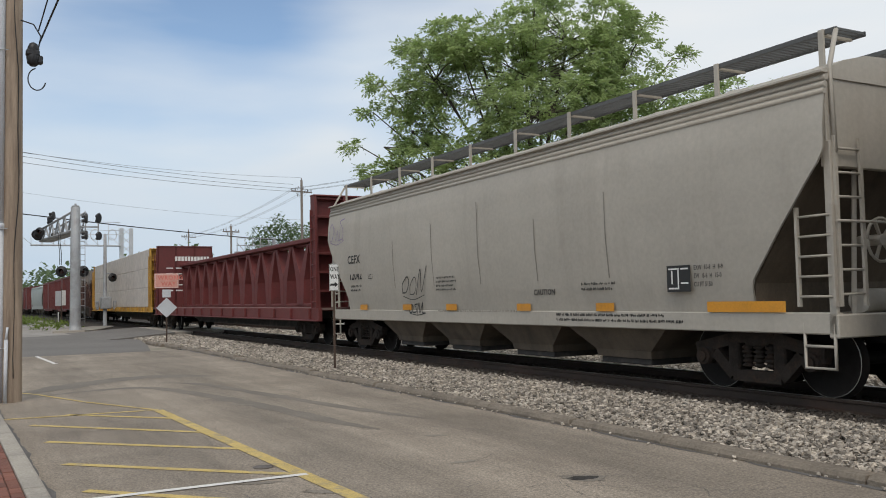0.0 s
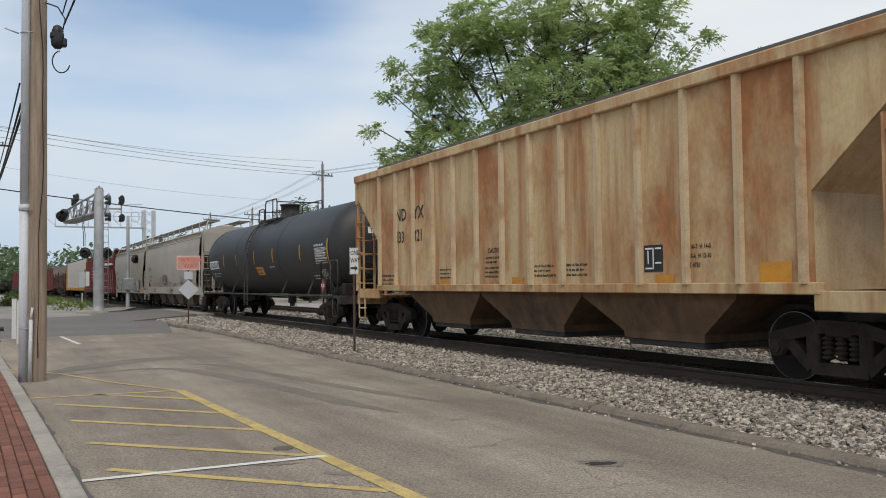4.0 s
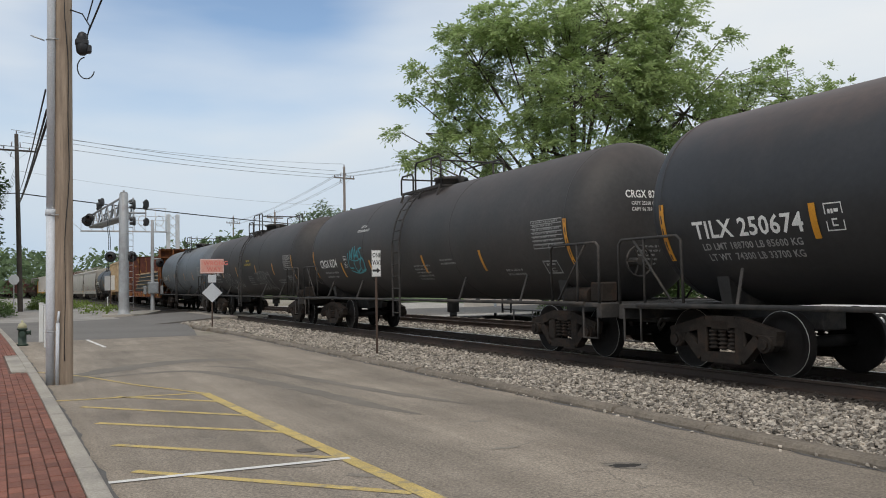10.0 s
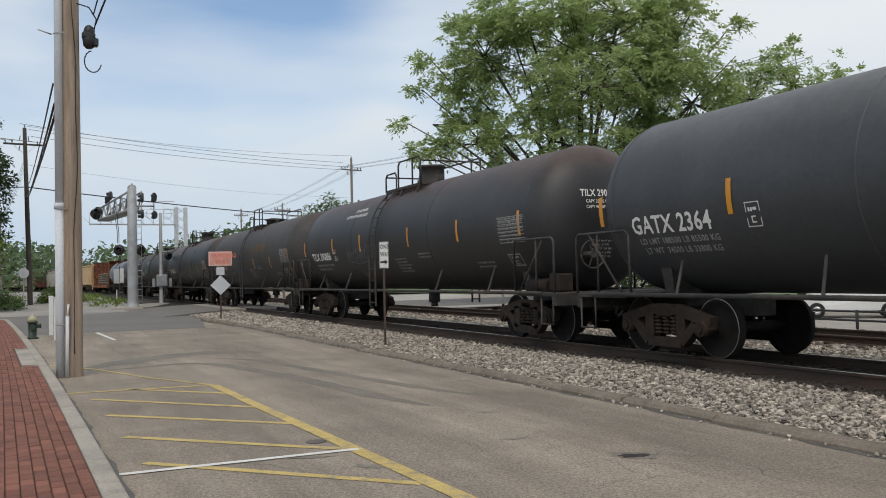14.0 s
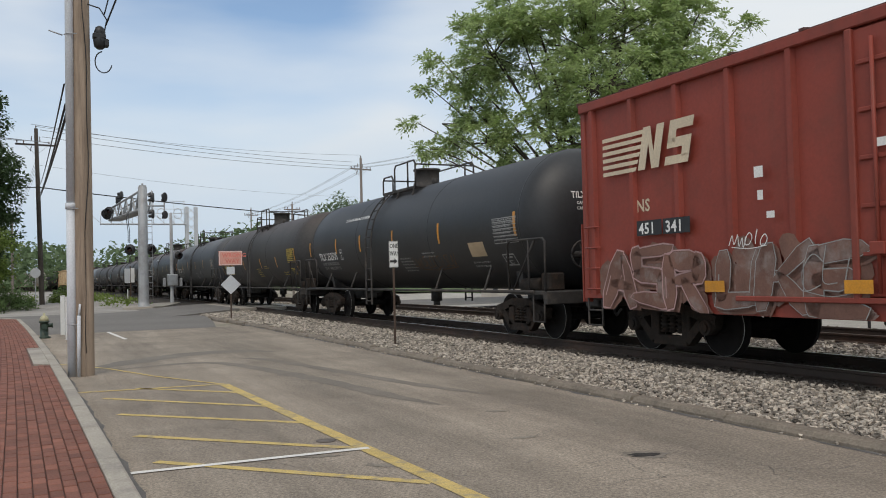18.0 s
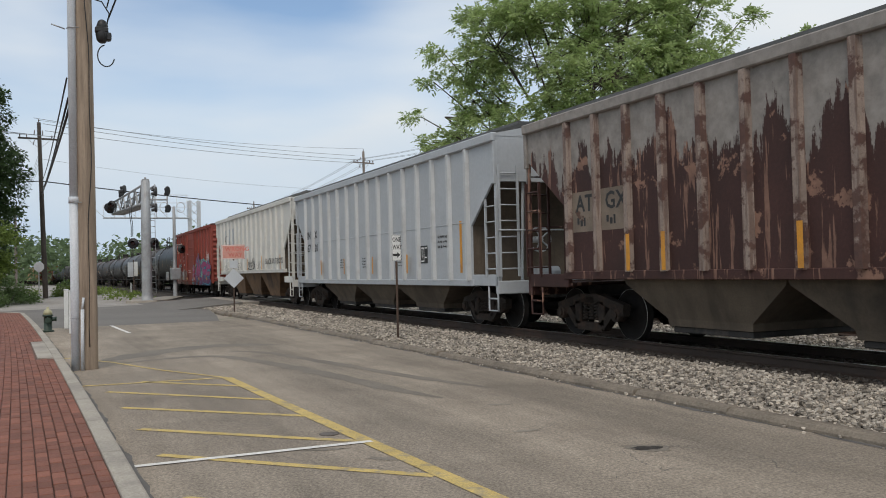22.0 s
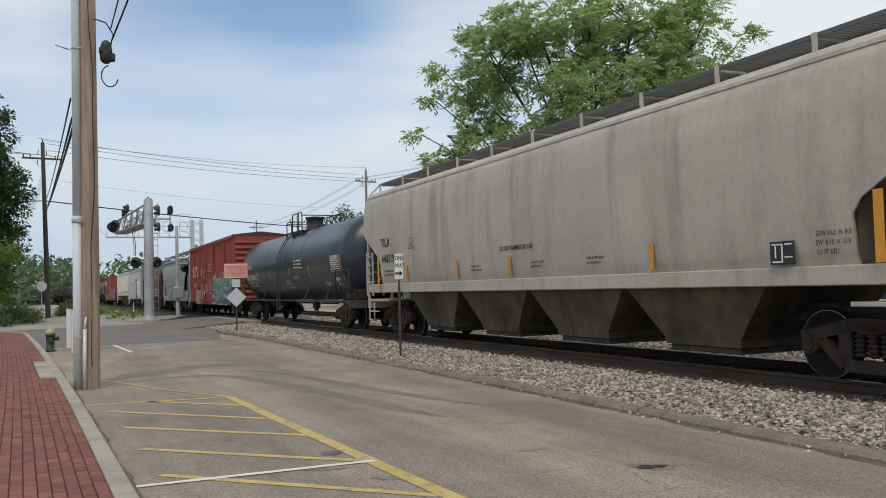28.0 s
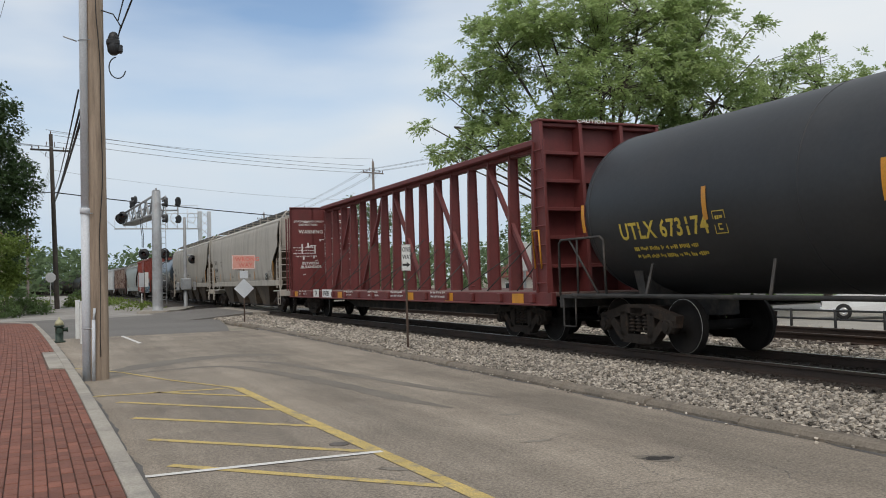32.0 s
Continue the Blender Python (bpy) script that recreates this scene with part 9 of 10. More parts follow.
# two warm grey smooth hoppers
for num, (a, b), seed in (("12042", (11.2, -4.8), 4), ("12118", (-5.7, -22.7), 9)):
    L = a - b
    c = smooth_hopper("covered_hopper", "warm grey smooth-sided covered hopper car, tagged with spray paint", L, M_cefx, SMOOTH_C if num == "12042" else SMOOTH_A, 1.2, (2.95, 1.45), 4, M_dirtyshade, sill_h=0.24 if num == "12042" else 0.38)
    h = L / 2
    y = on_flat(1.465)
    lettering(c, "CEFX", h - 1.42, 2.28, 0.21, on_flat(1.515), M_black, 1.15)
    lettering(c, num, h - 1.47, 1.86, 0.21, on_flat(1.49), M_black, 1.1)
    letter_bars(c, h - 1.5, 1.66, 0.9, 2, 0.06, on_flat(1.462), M_black, seed)
    label_frame(c, h - 2.7, 1.85, 0.25, 0.25, on_flat(1.487), M_black)
    letter_bars(c, 1.7, 1.75, 0.9, 4, 0.05, on_flat(1.487), M_black, seed + 1)
    letter_bars(c, -3.3, 1.5, 0.9, 2, 0.05, on_flat(1.462), M_black, seed + 2)
    px, tx, tz = (13.32, 13.86, 1.66) if num == "12042" else (14.3, 13.95, 2.3)
    placard(c, h - px, 1.36, 1.485, 0.46, 0.37)
    for i, txt in enumerate(("EXW  10-8  H  8-9", "EW   8-6  H  15-0", "CU FT 5150")):
        lettering(c, txt, h - tx, tz - 0.115 * i, 0.065, on_flat(1.5 if num == "12042" else 1.525), M_black, 0.72)
    lettering(c, "CAUTION", h - 9.9, 1.36, 0.1, on_flat(1.44), M_black)
    for i in range(5):
        panel(c, "seam_stain", h - 4.2 - i * 1.95, 1.6, 0.025, 1.1 + 0.25 * (i % 3), lambda x, z: (x, 1.452 + 0.09 * (z - 1.55) if z < 2.1 else 1.512 + 0.018 * (z - 2.1), z), M_seam, 6)
    letter_bars(c, h - 6.2, 1.05, 4.0, 1, 0.05, on_flat(1.395), M_seam, seed + 4)
    letter_bars(c, -2.5, 1.0, 3.0, 2, 0.05, on_flat(1.395), M_black, seed + 6)
    oz = 1.08 if num == "12042" else 1.29
    orange_row(c, [h - 2.0, h - 4.5, h - 6.6, h - 9.3, h - 11.6], oz, 1.412, 0.45, 0.13)
    panel(c, "reflective_stripe", -h + (2.0 if num == "12042" else 3.1), oz, 1.3, 0.14, on_flat(1.412), M_orange)
    if num == "12042":
        tag(c, h - 4.65, 1.34, 1.15, 0.62, on_flat(1.5), M_black, 15, 0.028)
        tag(c, h - 4.8, 0.98, 0.85, 0.3, on_flat(1.397), M_black, 18, 0.03)
        tag(c, h - 0.15, 2.85, 1.1, 0.65, on_flat(1.53), M_purple, 21, 0.02)
    else:
        tag(c, h - 2.8, 1.4, 1.3, 0.55, on_flat(1.5), M_seam, seed + 11, 0.016)
        tag(c, h - 4.65, 1.4, 0.85, 0.5, on_flat(1.5), M_redtag, 31, 0.03)
        tag(c, h - 5.45, 1.4, 0.75, 0.55, on_flat(1.5), M_redtag, 38, 0.03)
        throw_up(c, h - 6.42, 1.36, 1.45, 0.62, None, 1.5, M_black, M_cefx, 33, 6, 0.1)
        tag(c, h - 7.2, 1.36, 1.9, 0.3, on_flat(1.5), M_seam, 39, 0.018)
        tag(c, h - 11.6, 1.42, 1.6, 0.45, on_flat(1.5), M_seam, 35, 0.03)
        throw_up(c, h - 8.13, 0.9, 0.98, 0.3, None, 1.397, M_black, M_cefx, 37, 5, 0.05)
        tag(c, h - 2.5, 0.95, 0.75, 0.28, on_flat(1.397), M_black, 44, 0.03)
    couple(c, a, b)

# black tank with white panels
L = 17.75
c, pl = tank_car("tank_car", "black tank car with white number panels", L, M_tank, ladder_x=0.78, mid=0.22, marks=(0.5, 3.7, 5.9, 8.7, 11.2, 14.34))
panel(c, "reflective_stripe", -L / 2 + 0.74, 1.8, 0.1, 0.9, pl, M_orange, 8)
panel(c, "number_panel", L / 2 - 1.05, 2.05, 0.85, 0.36, pl, M_white, 4)
panel(c, "number_panel", L / 2 - 1.95, 2.05, 0.82, 0.36, pl, M_white, 4)
pl2 = on_tank(1.487, TANK_Z)
lettering(c, "TAEX", L / 2 - 1.12, 2.12, 0.23, pl2, M_black, 1.05)
lettering(c, "2319", L / 2 - 2.02, 2.12, 0.23, pl2, M_black, 1.1)
letter_bars(c, L / 2 - 1.3, 1.82, 1.5, 2, 0.06, pl, M_white, 2)
panel(c, "orange_panel", 0.07, 1.7, 0.95, 0.3, pl, M_orange, 3)
letter_bars(c, 0.02, 1.86, 0.85, 2, 0.07, pl2, M_black, 3)
letter_bars(c, -1.78, 1.95, 0.9, 1, 0.05, pl, M_white, 4)
letter_bars(c, -L / 2 + 1.9, 2.5, 0.95, 1, 0.07, pl, M_white, 5)
grid_panel(c, -L / 2 + 1.88, 1.98, 1.05, 0.46, pl, M_white, 6, (0.0, 0.42, 0.62, 0.8, 1.0), 6)
grid_panel(c, -L / 2 + 1.76, 1.52, 0.5, 0.25, pl, M_white, 2, (0.0, 0.45, 0.75, 1.0), 7)
letter_bars(c, -L / 2 + 2.66, 1.58, 0.7, 2, 0.05, pl, M_white, 8)
head = on_head(L / 2, 1.48, TANK_Z)
sh = Shape()
for i in range(10):
    y0, y1 = 0.42 - 0.09 * i, 0.33 - 0.09 * i
    sh.add([head(y0, 2.83), head(y1, 2.83), head(y1, 3.03), head(y0, 3.03)], [(0, 1, 2, 3)])
part("number_panel", sh, M_white, c)
lettering(c, "TAEX 2319", 0.37, 2.865, 0.135, on_head(L / 2 + 0.006, 1.48, TANK_Z), M_black, 0.92)
for i, txt in enumerate(("CAPY 23560 GALS", "CAPY 89 150 LITERS")):
    lettering(c, txt, 0.3, 2.74 - 0.11 * i, 0.06, head, M_white, 0.8)
M_placard = mat("red hazard placard", (0.4, 0.025, 0.03), 0.4, var=0.06, bump=0)
part("hazard_placard", Shape().add([(-L / 2 + 1.02 + a, 1.5, 1.29 + b) for a, b in ((0, -0.2), (0.2, 0), (0, 0.2), (-0.2, 0))], [(0, 1, 2, 3)]), M_placard, c)
plate = Shape().add([(-L / 2 + 1.02 + a, 1.504, 1.29 + b) for a, b in ((0.13, -0.05), (-0.13, -0.05), (-0.13, 0.05), (0.13, 0.05))], [(0, 1, 2, 3)])
part("number_panel", plate, M_white, c)
lettering(c, "1987", -L / 2 + 1.125, 1.255, 0.075, on_flat(1.508), M_black, 0.9)
part("placard_holder", Shape().box(-L / 2 + 0.8, -L / 2 + 1.24, 1.47, 1.493, 1.0, 1.5, 0.005), M_under, c)
couple(c, -23.9, -41.65)

# rusting tan hopper
L = 16.35
c = ribbed_hopper("covered_hopper", "tan covered hopper car with broad rust streaks", L, M_tanpaint, 14, 4.2, 3, M_tanhopper, cut=1.5, zc=(3.68, 2.4), z0=1.25, m_end=M_tanpost, m_post=M_tanpost, pw=0.07, bottom=0.42)
h = L / 2
for x, a, b in ((h - 2.6, "ND", "833"), (h - 3.62, "YX", "321")):
    lettering(c, a, x, 2.85, 0.3, on_flat(1.487), M_black, 0.98)
    lettering(c, b, x, 2.32, 0.28, on_flat(1.487), M_black, 0.82)
letter_bars(c, h - 1.6, 1.5, 0.9, 3, 0.06, on_flat(1.487), M_black, 2)
placard(c, -h + 4.55, 1.47, 1.487, 0.42, 0.4)
for i, txt in enumerate(("EXW 10-7  H 14-0", "EW  10-6  H 13-10", "CU FT 4750")):
    lettering(c, txt, -h + 3.75, 1.78 - 0.13 * i, 0.07, on_flat(1.487), M_black, 0.75)
for k, x in enumerate((3.2, 1.2, -0.6, -1.6)):
    letter_bars(c, x, 1.6, 0.7, 3, 0.05, on_flat(1.487), M_black, 7 + k)
orange_row(c, [h - 2.4, h - 5.0, h - 8.0, -h + 4.3], 1.27, 1.49, 0.4, 0.16)
panel(c, "reflective_stripe", -h + 2.3, 1.3, 0.5, 0.26, on_flat(1.487), M_orange)
lettering(c, "CAUTION", h - 7.1, 1.92, 0.1, on_flat(1.487), M_black, 0.85)
letter_bars(c, h - 7.0, 1.8, 0.6, 2, 0.05, on_flat(1.487), M_black, 5)
couple(c, -43.4, -59.75)

# rusted bulkhead flat with steel beams
L = 21.7
c = thing("bulkhead_flat_car", "rusted bulkhead flat car loaded with stacked dark steel beams", "flat car", "freight train")
flat_base(c, L, M_rustorange, 1.12, M_rustplate)
bulkhead(c, L / 2 - 0.62, 1, 4.38, 1.12, M_rustorange, M_rustplate)
bulkhead(c, -L / 2 + 1.0, -1, 4.2, 1.12, M_rustorange, M_rustorange, 0.92)
rnd = random.Random(5)
for k in range(5):
    z = 1.2 + k * 0.3
    wide = 5
    for i in range(-wide, wide + 1):
        if abs(i) > wide - 1:
            continue
        y = i * 0.24
        xa, xb = -L / 2 + 1.3 + rnd.uniform(0, 0.4) + k * 0.1, L / 2 - 1.6 - rnd.uniform(0, 0.6) - k * 0.75
        part("steel_beam", Shape().box(xa, xb, y - 0.1, y + 0.1, z, z + 0.03).box(xa, xb, y - 0.1, y + 0.1, z + 0.2, z + 0.23).box(xa, xb, y - 0.02, y + 0.02, z + 0.03, z + 0.2), M_beamsteel, c)
    for x in (-6.5, -2.5, 1.5, 5.0):
        part("timber_spacer", Shape().box(x - 0.08, x + 0.08, -wide * 0.24 - 0.2, wide * 0.24 + 0.2, z + 0.235, z + 0.295, 0.01), M_woodlath, c)
for x in (L / 2 - 0.9, L / 2 - 3.4, 3, -2, -6.5, -L / 2 + 0.9):
    panel(c, "reflective_stripe", x, 0.84, 0.5, 0.16, on_flat(1.565), M_orange)
panel(c, "yellow_panel", L / 2 - 0.72, 1.2, 0.34, 0.24, on_flat(1.49), M_loadyellow)
panel(c, "yellow_panel", -L / 2 + 1.0, 1.2, 0.34, 0.24, on_flat(1.49), M_loadyellow)
couple(c, -61.4, -83.1)

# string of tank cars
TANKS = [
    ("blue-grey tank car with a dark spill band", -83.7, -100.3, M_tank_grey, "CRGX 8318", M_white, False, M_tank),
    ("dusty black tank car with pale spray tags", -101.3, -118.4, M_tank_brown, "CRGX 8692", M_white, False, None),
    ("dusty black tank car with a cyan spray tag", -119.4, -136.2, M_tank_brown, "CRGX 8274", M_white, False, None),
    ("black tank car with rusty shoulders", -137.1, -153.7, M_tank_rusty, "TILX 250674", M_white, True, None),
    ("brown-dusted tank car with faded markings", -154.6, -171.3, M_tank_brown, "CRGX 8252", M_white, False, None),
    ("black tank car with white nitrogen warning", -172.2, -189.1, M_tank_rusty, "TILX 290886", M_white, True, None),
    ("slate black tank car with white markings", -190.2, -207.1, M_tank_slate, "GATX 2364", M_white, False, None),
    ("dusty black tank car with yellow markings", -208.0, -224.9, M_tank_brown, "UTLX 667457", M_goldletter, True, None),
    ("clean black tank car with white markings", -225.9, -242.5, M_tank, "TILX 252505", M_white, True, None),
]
SHORT = {"CRGX 8252": (3.5, 9.9, 12.8), "CRGX 8274": (3.4, 5.8, 9.4, 12.4), "CRGX 8692": (3.66, 6.85, 10.5, 13.3)}
LAD = {"TILX 252505": 1.2, "TILX 290886": 0.6}
MARKS = {"GATX 2364": (0.4, 3.4, 6.0, 9.2, 12.2, 15.2), "TILX 252505": (0.3, 3.35, 5.75, 8.5, 11.6, 15.4), "TILX 290886": (0.5, 3.65, 6.25, 9.9, 12.8, 15.6)}
DATA = {"GATX 2364": ("LD LMT 188500 LB 85500 KG", "LT WT  74500 LB 33800 KG"), "TILX 250674": ("LD LMT 188700 LB 85600 KG", "LT WT  74300 LB 33700 KG"), "TILX 252505": ("LD LMT 188200 LB 85350 KG", "LT WT  74800 LB 33950 KG")}
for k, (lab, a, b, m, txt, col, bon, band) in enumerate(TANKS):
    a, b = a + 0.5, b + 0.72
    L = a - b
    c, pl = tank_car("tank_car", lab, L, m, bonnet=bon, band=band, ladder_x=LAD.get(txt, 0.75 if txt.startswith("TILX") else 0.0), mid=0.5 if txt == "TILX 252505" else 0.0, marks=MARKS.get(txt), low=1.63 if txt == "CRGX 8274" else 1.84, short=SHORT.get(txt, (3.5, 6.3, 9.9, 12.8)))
    tank_marks(c, L, pl, txt, col, dx=1.22 if txt == "GATX 2364" else 1.4, h=0.28 if txt == "GATX 2364" else 0.25, seed=10 + k, lines=DATA.get(txt, ()), col2=M_stencil if col is M_white else M_goldletter)
    if txt == "TILX 252505":
        lettering(c, "CAUTION NITROGEN BLANKET - DO NOT ENTER", 4.1, 3.12, 0.085, pl, M_white, 0.85)
    elif txt.startswith("TILX"):
        lettering(c, "CAUTION" if k == 3 else "DO NOT ENTER", 3.05, 3.34, 0.09, pl, M_goldletter if k == 3 else M_white)
        lettering(c, "NITROGEN BLANKET" if k == 3 else "CAUTION NITROGEN BLANKET", 3.7, 3.18, 0.09, pl, M_goldletter if k == 3 else M_white)
    if txt == "CRGX 8692":
        throw_up(c, L / 2 - 3.75, 1.33, 1.85, 0.7, 1.48, TANK_Z, M_stencil, M_tank_brown, 41, 4, 0.17)
        tag(c, L / 2 - 5.75, 1.4, 1.6, 0.38, pl, M_stencil, 40, 0.03)
        throw_up(c, L / 2 - 10.15, 1.28, 2.3, 0.72, 1.48, TANK_Z, M_stencil, M_tank_brown, 42, 5, 0.2)
        lettering(c, "CAUTION", L / 2 - 9.0, 2.46, 0.1, pl, M_goldletter, 0.85)
        lettering(c, "NITROGEN BLANKET", L / 2 - 8.75, 2.3, 0.1, pl, M_goldletter, 0.8)
    if txt == "CRGX 8274":
        tag(c, L / 2 - 4.1, 1.75, 1.35, 0.62, pl, M_cyandull, 43, 0.06)
        tag(c, L / 2 - 4.3, 2.1, 1.0, 0.36, pl, M_cyandull, 45, 0.05)
        lettering(c, "CAUTION", 3.2, 3.02, 0.07, pl, M_white)
        lettering(c, "NITROGEN BLANKET", 3.4, 2.9, 0.07, pl, M_white)
    if txt == "TILX 290886":
        tag(c, L / 2 - 5.0, 1.8, 1.9, 0.45, pl, M_tank_grey, 47, 0.03)
    if txt == "CRGX 8252":
        for i, (d, z, w, hh) in enumerate(((1.5, 2.32, 1.5, 0.5), (3.16, 2.36, 1.25, 0.48))):
            paint_blob(c, L / 2 - d, z, w, hh, pl, M_faded, 61 + i)
        for i, (x, z, w, hh) in enumerate(((-1.5, 2.5, 0.75, 0.36), (-2.3, 2.52, 0.8, 0.4), (-3.15, 2.48, 0.85, 0.42))):
            paint_blob(c, x, z, w, hh, pl, M_fadedgold, 71 + i)
        tag(c, L / 2 - 6.05, 1.38, 1.25, 0.5, pl, M_dulltag, 66, 0.07)
        tag(c, L / 2 - 4.95, 1.52, 0.35, 0.24, pl, M_stencil, 67, 0.012)
    if txt == "TILX 252505":
        panel(c, "number_panel", -L / 2 + 3.2, 1.75, 0.75, 0.32, pl, M_woodlath, 3)
        tag(c, -1.4, 1.5, 2.6, 0.35, pl, M_tanhopper, 49, 0.025)
    couple(c, a, b)

# red box car with the large painted piece
L = 15.15
c = box_car("box_car", "faded red box car with a magenta and cyan spray mural", L, M_nsred, 4.28, ((-1.24, 1.8),))
h = L / 2
lg = Shape()
for i in range(6):
    z = 2.95 + i * 0.115
    lg.add([(h - 0.71, 1.54, z), (h - 1.6 - 0.05 * i, 1.54, z), (h - 1.63 - 0.05 * i, 1.54, z + 0.065), (h - 0.71, 1.54, z + 0.065)], [(0, 1, 2, 3)])
lean = lambda x, z: x + 0.25 * (z - 2.95)
for xa, xb, za, zb in ((1.66, 1.84, 2.95, 3.62), (2.0, 2.18, 2.95, 3.62), (2.32, 2.86, 3.47, 3.62), (2.32, 2.5, 3.28, 3.47), (2.32, 2.86, 3.2, 3.35), (2.68, 2.86, 3.05, 3.2), (2.32, 2.86, 2.95, 3.08)):
    lg.add([(h - lean(xa, za), 1.541, za), (h - lean(xb, za), 1.541, za), (h - lean(xb, zb), 1.541, zb), (h - lean(xa, zb), 1.541, zb)], [(0, 1, 2, 3)])
lg.add([(h - lean(x, z), 1.541, z) for x, z in ((1.84, 3.62), (1.84, 3.36), (2.0, 2.95), (2.0, 3.21))], [(0, 1, 2, 3)])
tagged(part("painted_emblem", lg, M_letterpaint, c), "", "", "", "stuff")
lettering(c, "NS", h - 1.5, 2.3, 0.2, on_flat(1.469), M_letterpaint, 1.0)
for x in (h - 1.6, h - 2.25):
    panel(c, "dark_plate", x, 1.9, 0.62, 0.24, on_flat(1.55), M_signal)
lettering(c, "451", h - 1.66, 1.93, 0.18, on_flat(1.555), M_white, 1.05)
lettering(c, "341", h - 2.31, 1.93, 0.18, on_flat(1.555), M_white, 1.05)
M_oldtag = mat("faded brown and grey old spray paint", (0.17, 0.085, 0.062), 0.7, var=0.3, scale=1.5, bump=0.04, stain=(0.27, 0.22, 0.2), stain_amt=0.7, stain_scale=1.6, threshold=0.52, soft=0.12)
mural(c, h - 0.6, 0.74, 2.5, 1.0, 1.545, M_oldtag, M_oldtag, M_oldtag, M_pinkpaint, M_oldtag, 27, (GLYPH_A, GLYPH_S, GLYPH_R), None, 1, 0.035, 0.012, 0.2, 0.2)
mural(c, h - 3.3, 0.74, 2.5, 0.95, 1.545, M_oldtag, M_oldtag, M_oldtag, M_stencil, M_oldtag, 29, (GLYPH_U, GLYPH_K, GLYPH_E), None, 1, 0.025, 0.01, 0.2, 0.2)
for x, z, w, hh in ((h - 4.2, 2.55, 0.16, 0.15), (h - 4.25, 2.25, 0.1, 0.13), (h - 4.4, 2.0, 0.14, 0.09), (h - 6.1, 2.7, 0.18, 0.1)):
    panel(c, "paper_scrap", x, z, w, hh, on_flat(1.58), M_white)
tag(c, h - 3.7, 1.62, 0.7, 0.22, on_flat(1.575), M_white, 52, 0.018)
tag(c, h - 4.9, 1.0, 1.0, 0.5, on_flat(1.575), M_stencil, 53, 0.018)
mural(c, h - 8.05, 0.72, 6.95, 1.55, 1.545, M_cyan, M_magenta, M_navy, M_cyan, M_navy, 6, (GLYPH_N, GLYPH_A, GLYPH_U, GLYPH_S, GLYPH_E), M_lime, 2, 0.045, 0.028, 0.2, 0.7, 2)
ribbon_tag = Shape()
for pts in (((-h + 1.55, 2.65), (-h + 1.5, 2.1), (-h + 1.3, 2.15), (-h + 1.2, 2.7)), ((-h + 1.05, 2.0), (-h + 1.0, 2.55), (-h + 0.85, 2.25), (-h + 0.7, 2.6), (-h + 0.65, 2.0))):
    ribbon(ribbon_tag, pts, 0.075, 1.55, 6)
part("spray_tag", ribbon_tag, M_white, c)
for x in (h - 3.2, h - 5.6, -1.2, -3.2, -h + 1.4):
    panel(c, "reflective_stripe", x, 1.02, 0.4, 0.16, on_flat(1.6), M_orange)
letter_bars(c, -h + 1.3, 2.0, 0.8, 4, 0.06, on_flat(1.545), M_white, 6)
letter_bars(c, 1.25, 1.6, 1.6, 2, 0.07, on_flat(1.575), M_white, 8)
couple(c, -243.4, -258.55)

# white ribbed hopper with black tags
L = 16.7
c = ribbed_hopper("covered_hopper", "chalky white covered hopper car with black spray tags", L, M_hopperwhite, 15, 4.28, 3, M_tanhopper, cut=1.35, zc=(3.6, 2.3), z0=1.46)
lettering(c, "BLACK OUT BOYS", L / 2 - 12.4, 1.74, 0.25, on_flat(1.575), M_black, 1.05)
h = L / 2
for x in (h - 2.05, h - 3.1, h - 4.15):
    panel(c, "grey_patch", x, 2.55, 0.75, 1.15, on_flat(1.485), M_hoppergrey)
lettering(c, "IN TX", h - 2.15, 3.05, 0.34, on_flat(1.49), M_black, 1.1)
lettering(c, "770 67", h - 2.15, 2.6, 0.34, on_flat(1.49), M_black, 1.05)
for k, (x, w, hh) in enumerate(((h - 2.7, 1.2, 0.35), (h - 4.4, 1.4, 0.3), (h - 6.2, 1.0, 0.35), (h - 8.4, 1.8, 0.45), (h - 10.6, 1.3, 0.35))):
    tag(c, x, 1.55, w, hh, on_flat(1.57), M_black, 60 + k, 0.05 if k == 3 else 0.018)
for x in (h - 1.5, h - 4.95, h - 8.5, h - 11.6, -h + 1.7):
    panel(c, "reflective_stripe", x, 1.5, 0.11, 0.6, on_flat(1.572), M_orange)
couple(c, -260.5, -277.2)

M_hopperpost = mat("bare pale post paint", (0.52, 0.53, 0.53), 0.5, var=0.06, bump=0.05, stain=(0.33, 0.32, 0.31), stain_amt=0.4, streak=0.6, grain=0.05)
# pale blue-grey ribbed hopper
L = 16.4
c = ribbed_hopper("covered_hopper", "pale blue-grey covered hopper car with slim white posts", L, M_hoppergrey, 15, 4.2, 3, M_dirtyshade, cut=1.25, zc=(3.35, 2.3), z0=1.04, m_post=M_hopperpost, seam=2.4)
h = L / 2
lettering(c, "IN  TX", h - 1.45, 2.55, 0.28, on_flat(1.487), M_black, 1.1)
lettering(c, "67  020", h - 1.45, 2.08, 0.28, on_flat(1.487), M_black, 1.1)
placard(c, -h + 4.2, 1.5, 1.487, 0.45, 0.45)
letter_bars(c, -h + 3.1, 2.1, 0.75, 3, 0.07, on_flat(1.487), M_black, 3)
for k, x in enumerate((h - 5.2, 0.6, -2.4)):
    letter_bars(c, x, 1.7, 0.7, 4, 0.05, on_flat(1.487), M_black, 6 + k)
for x in (h - 3.4, h - 6.0, h - 8.7, h - 11.4):
    panel(c, "reflective_stripe", x, 1.25, 0.1, 0.5, on_flat(1.57), M_orange)
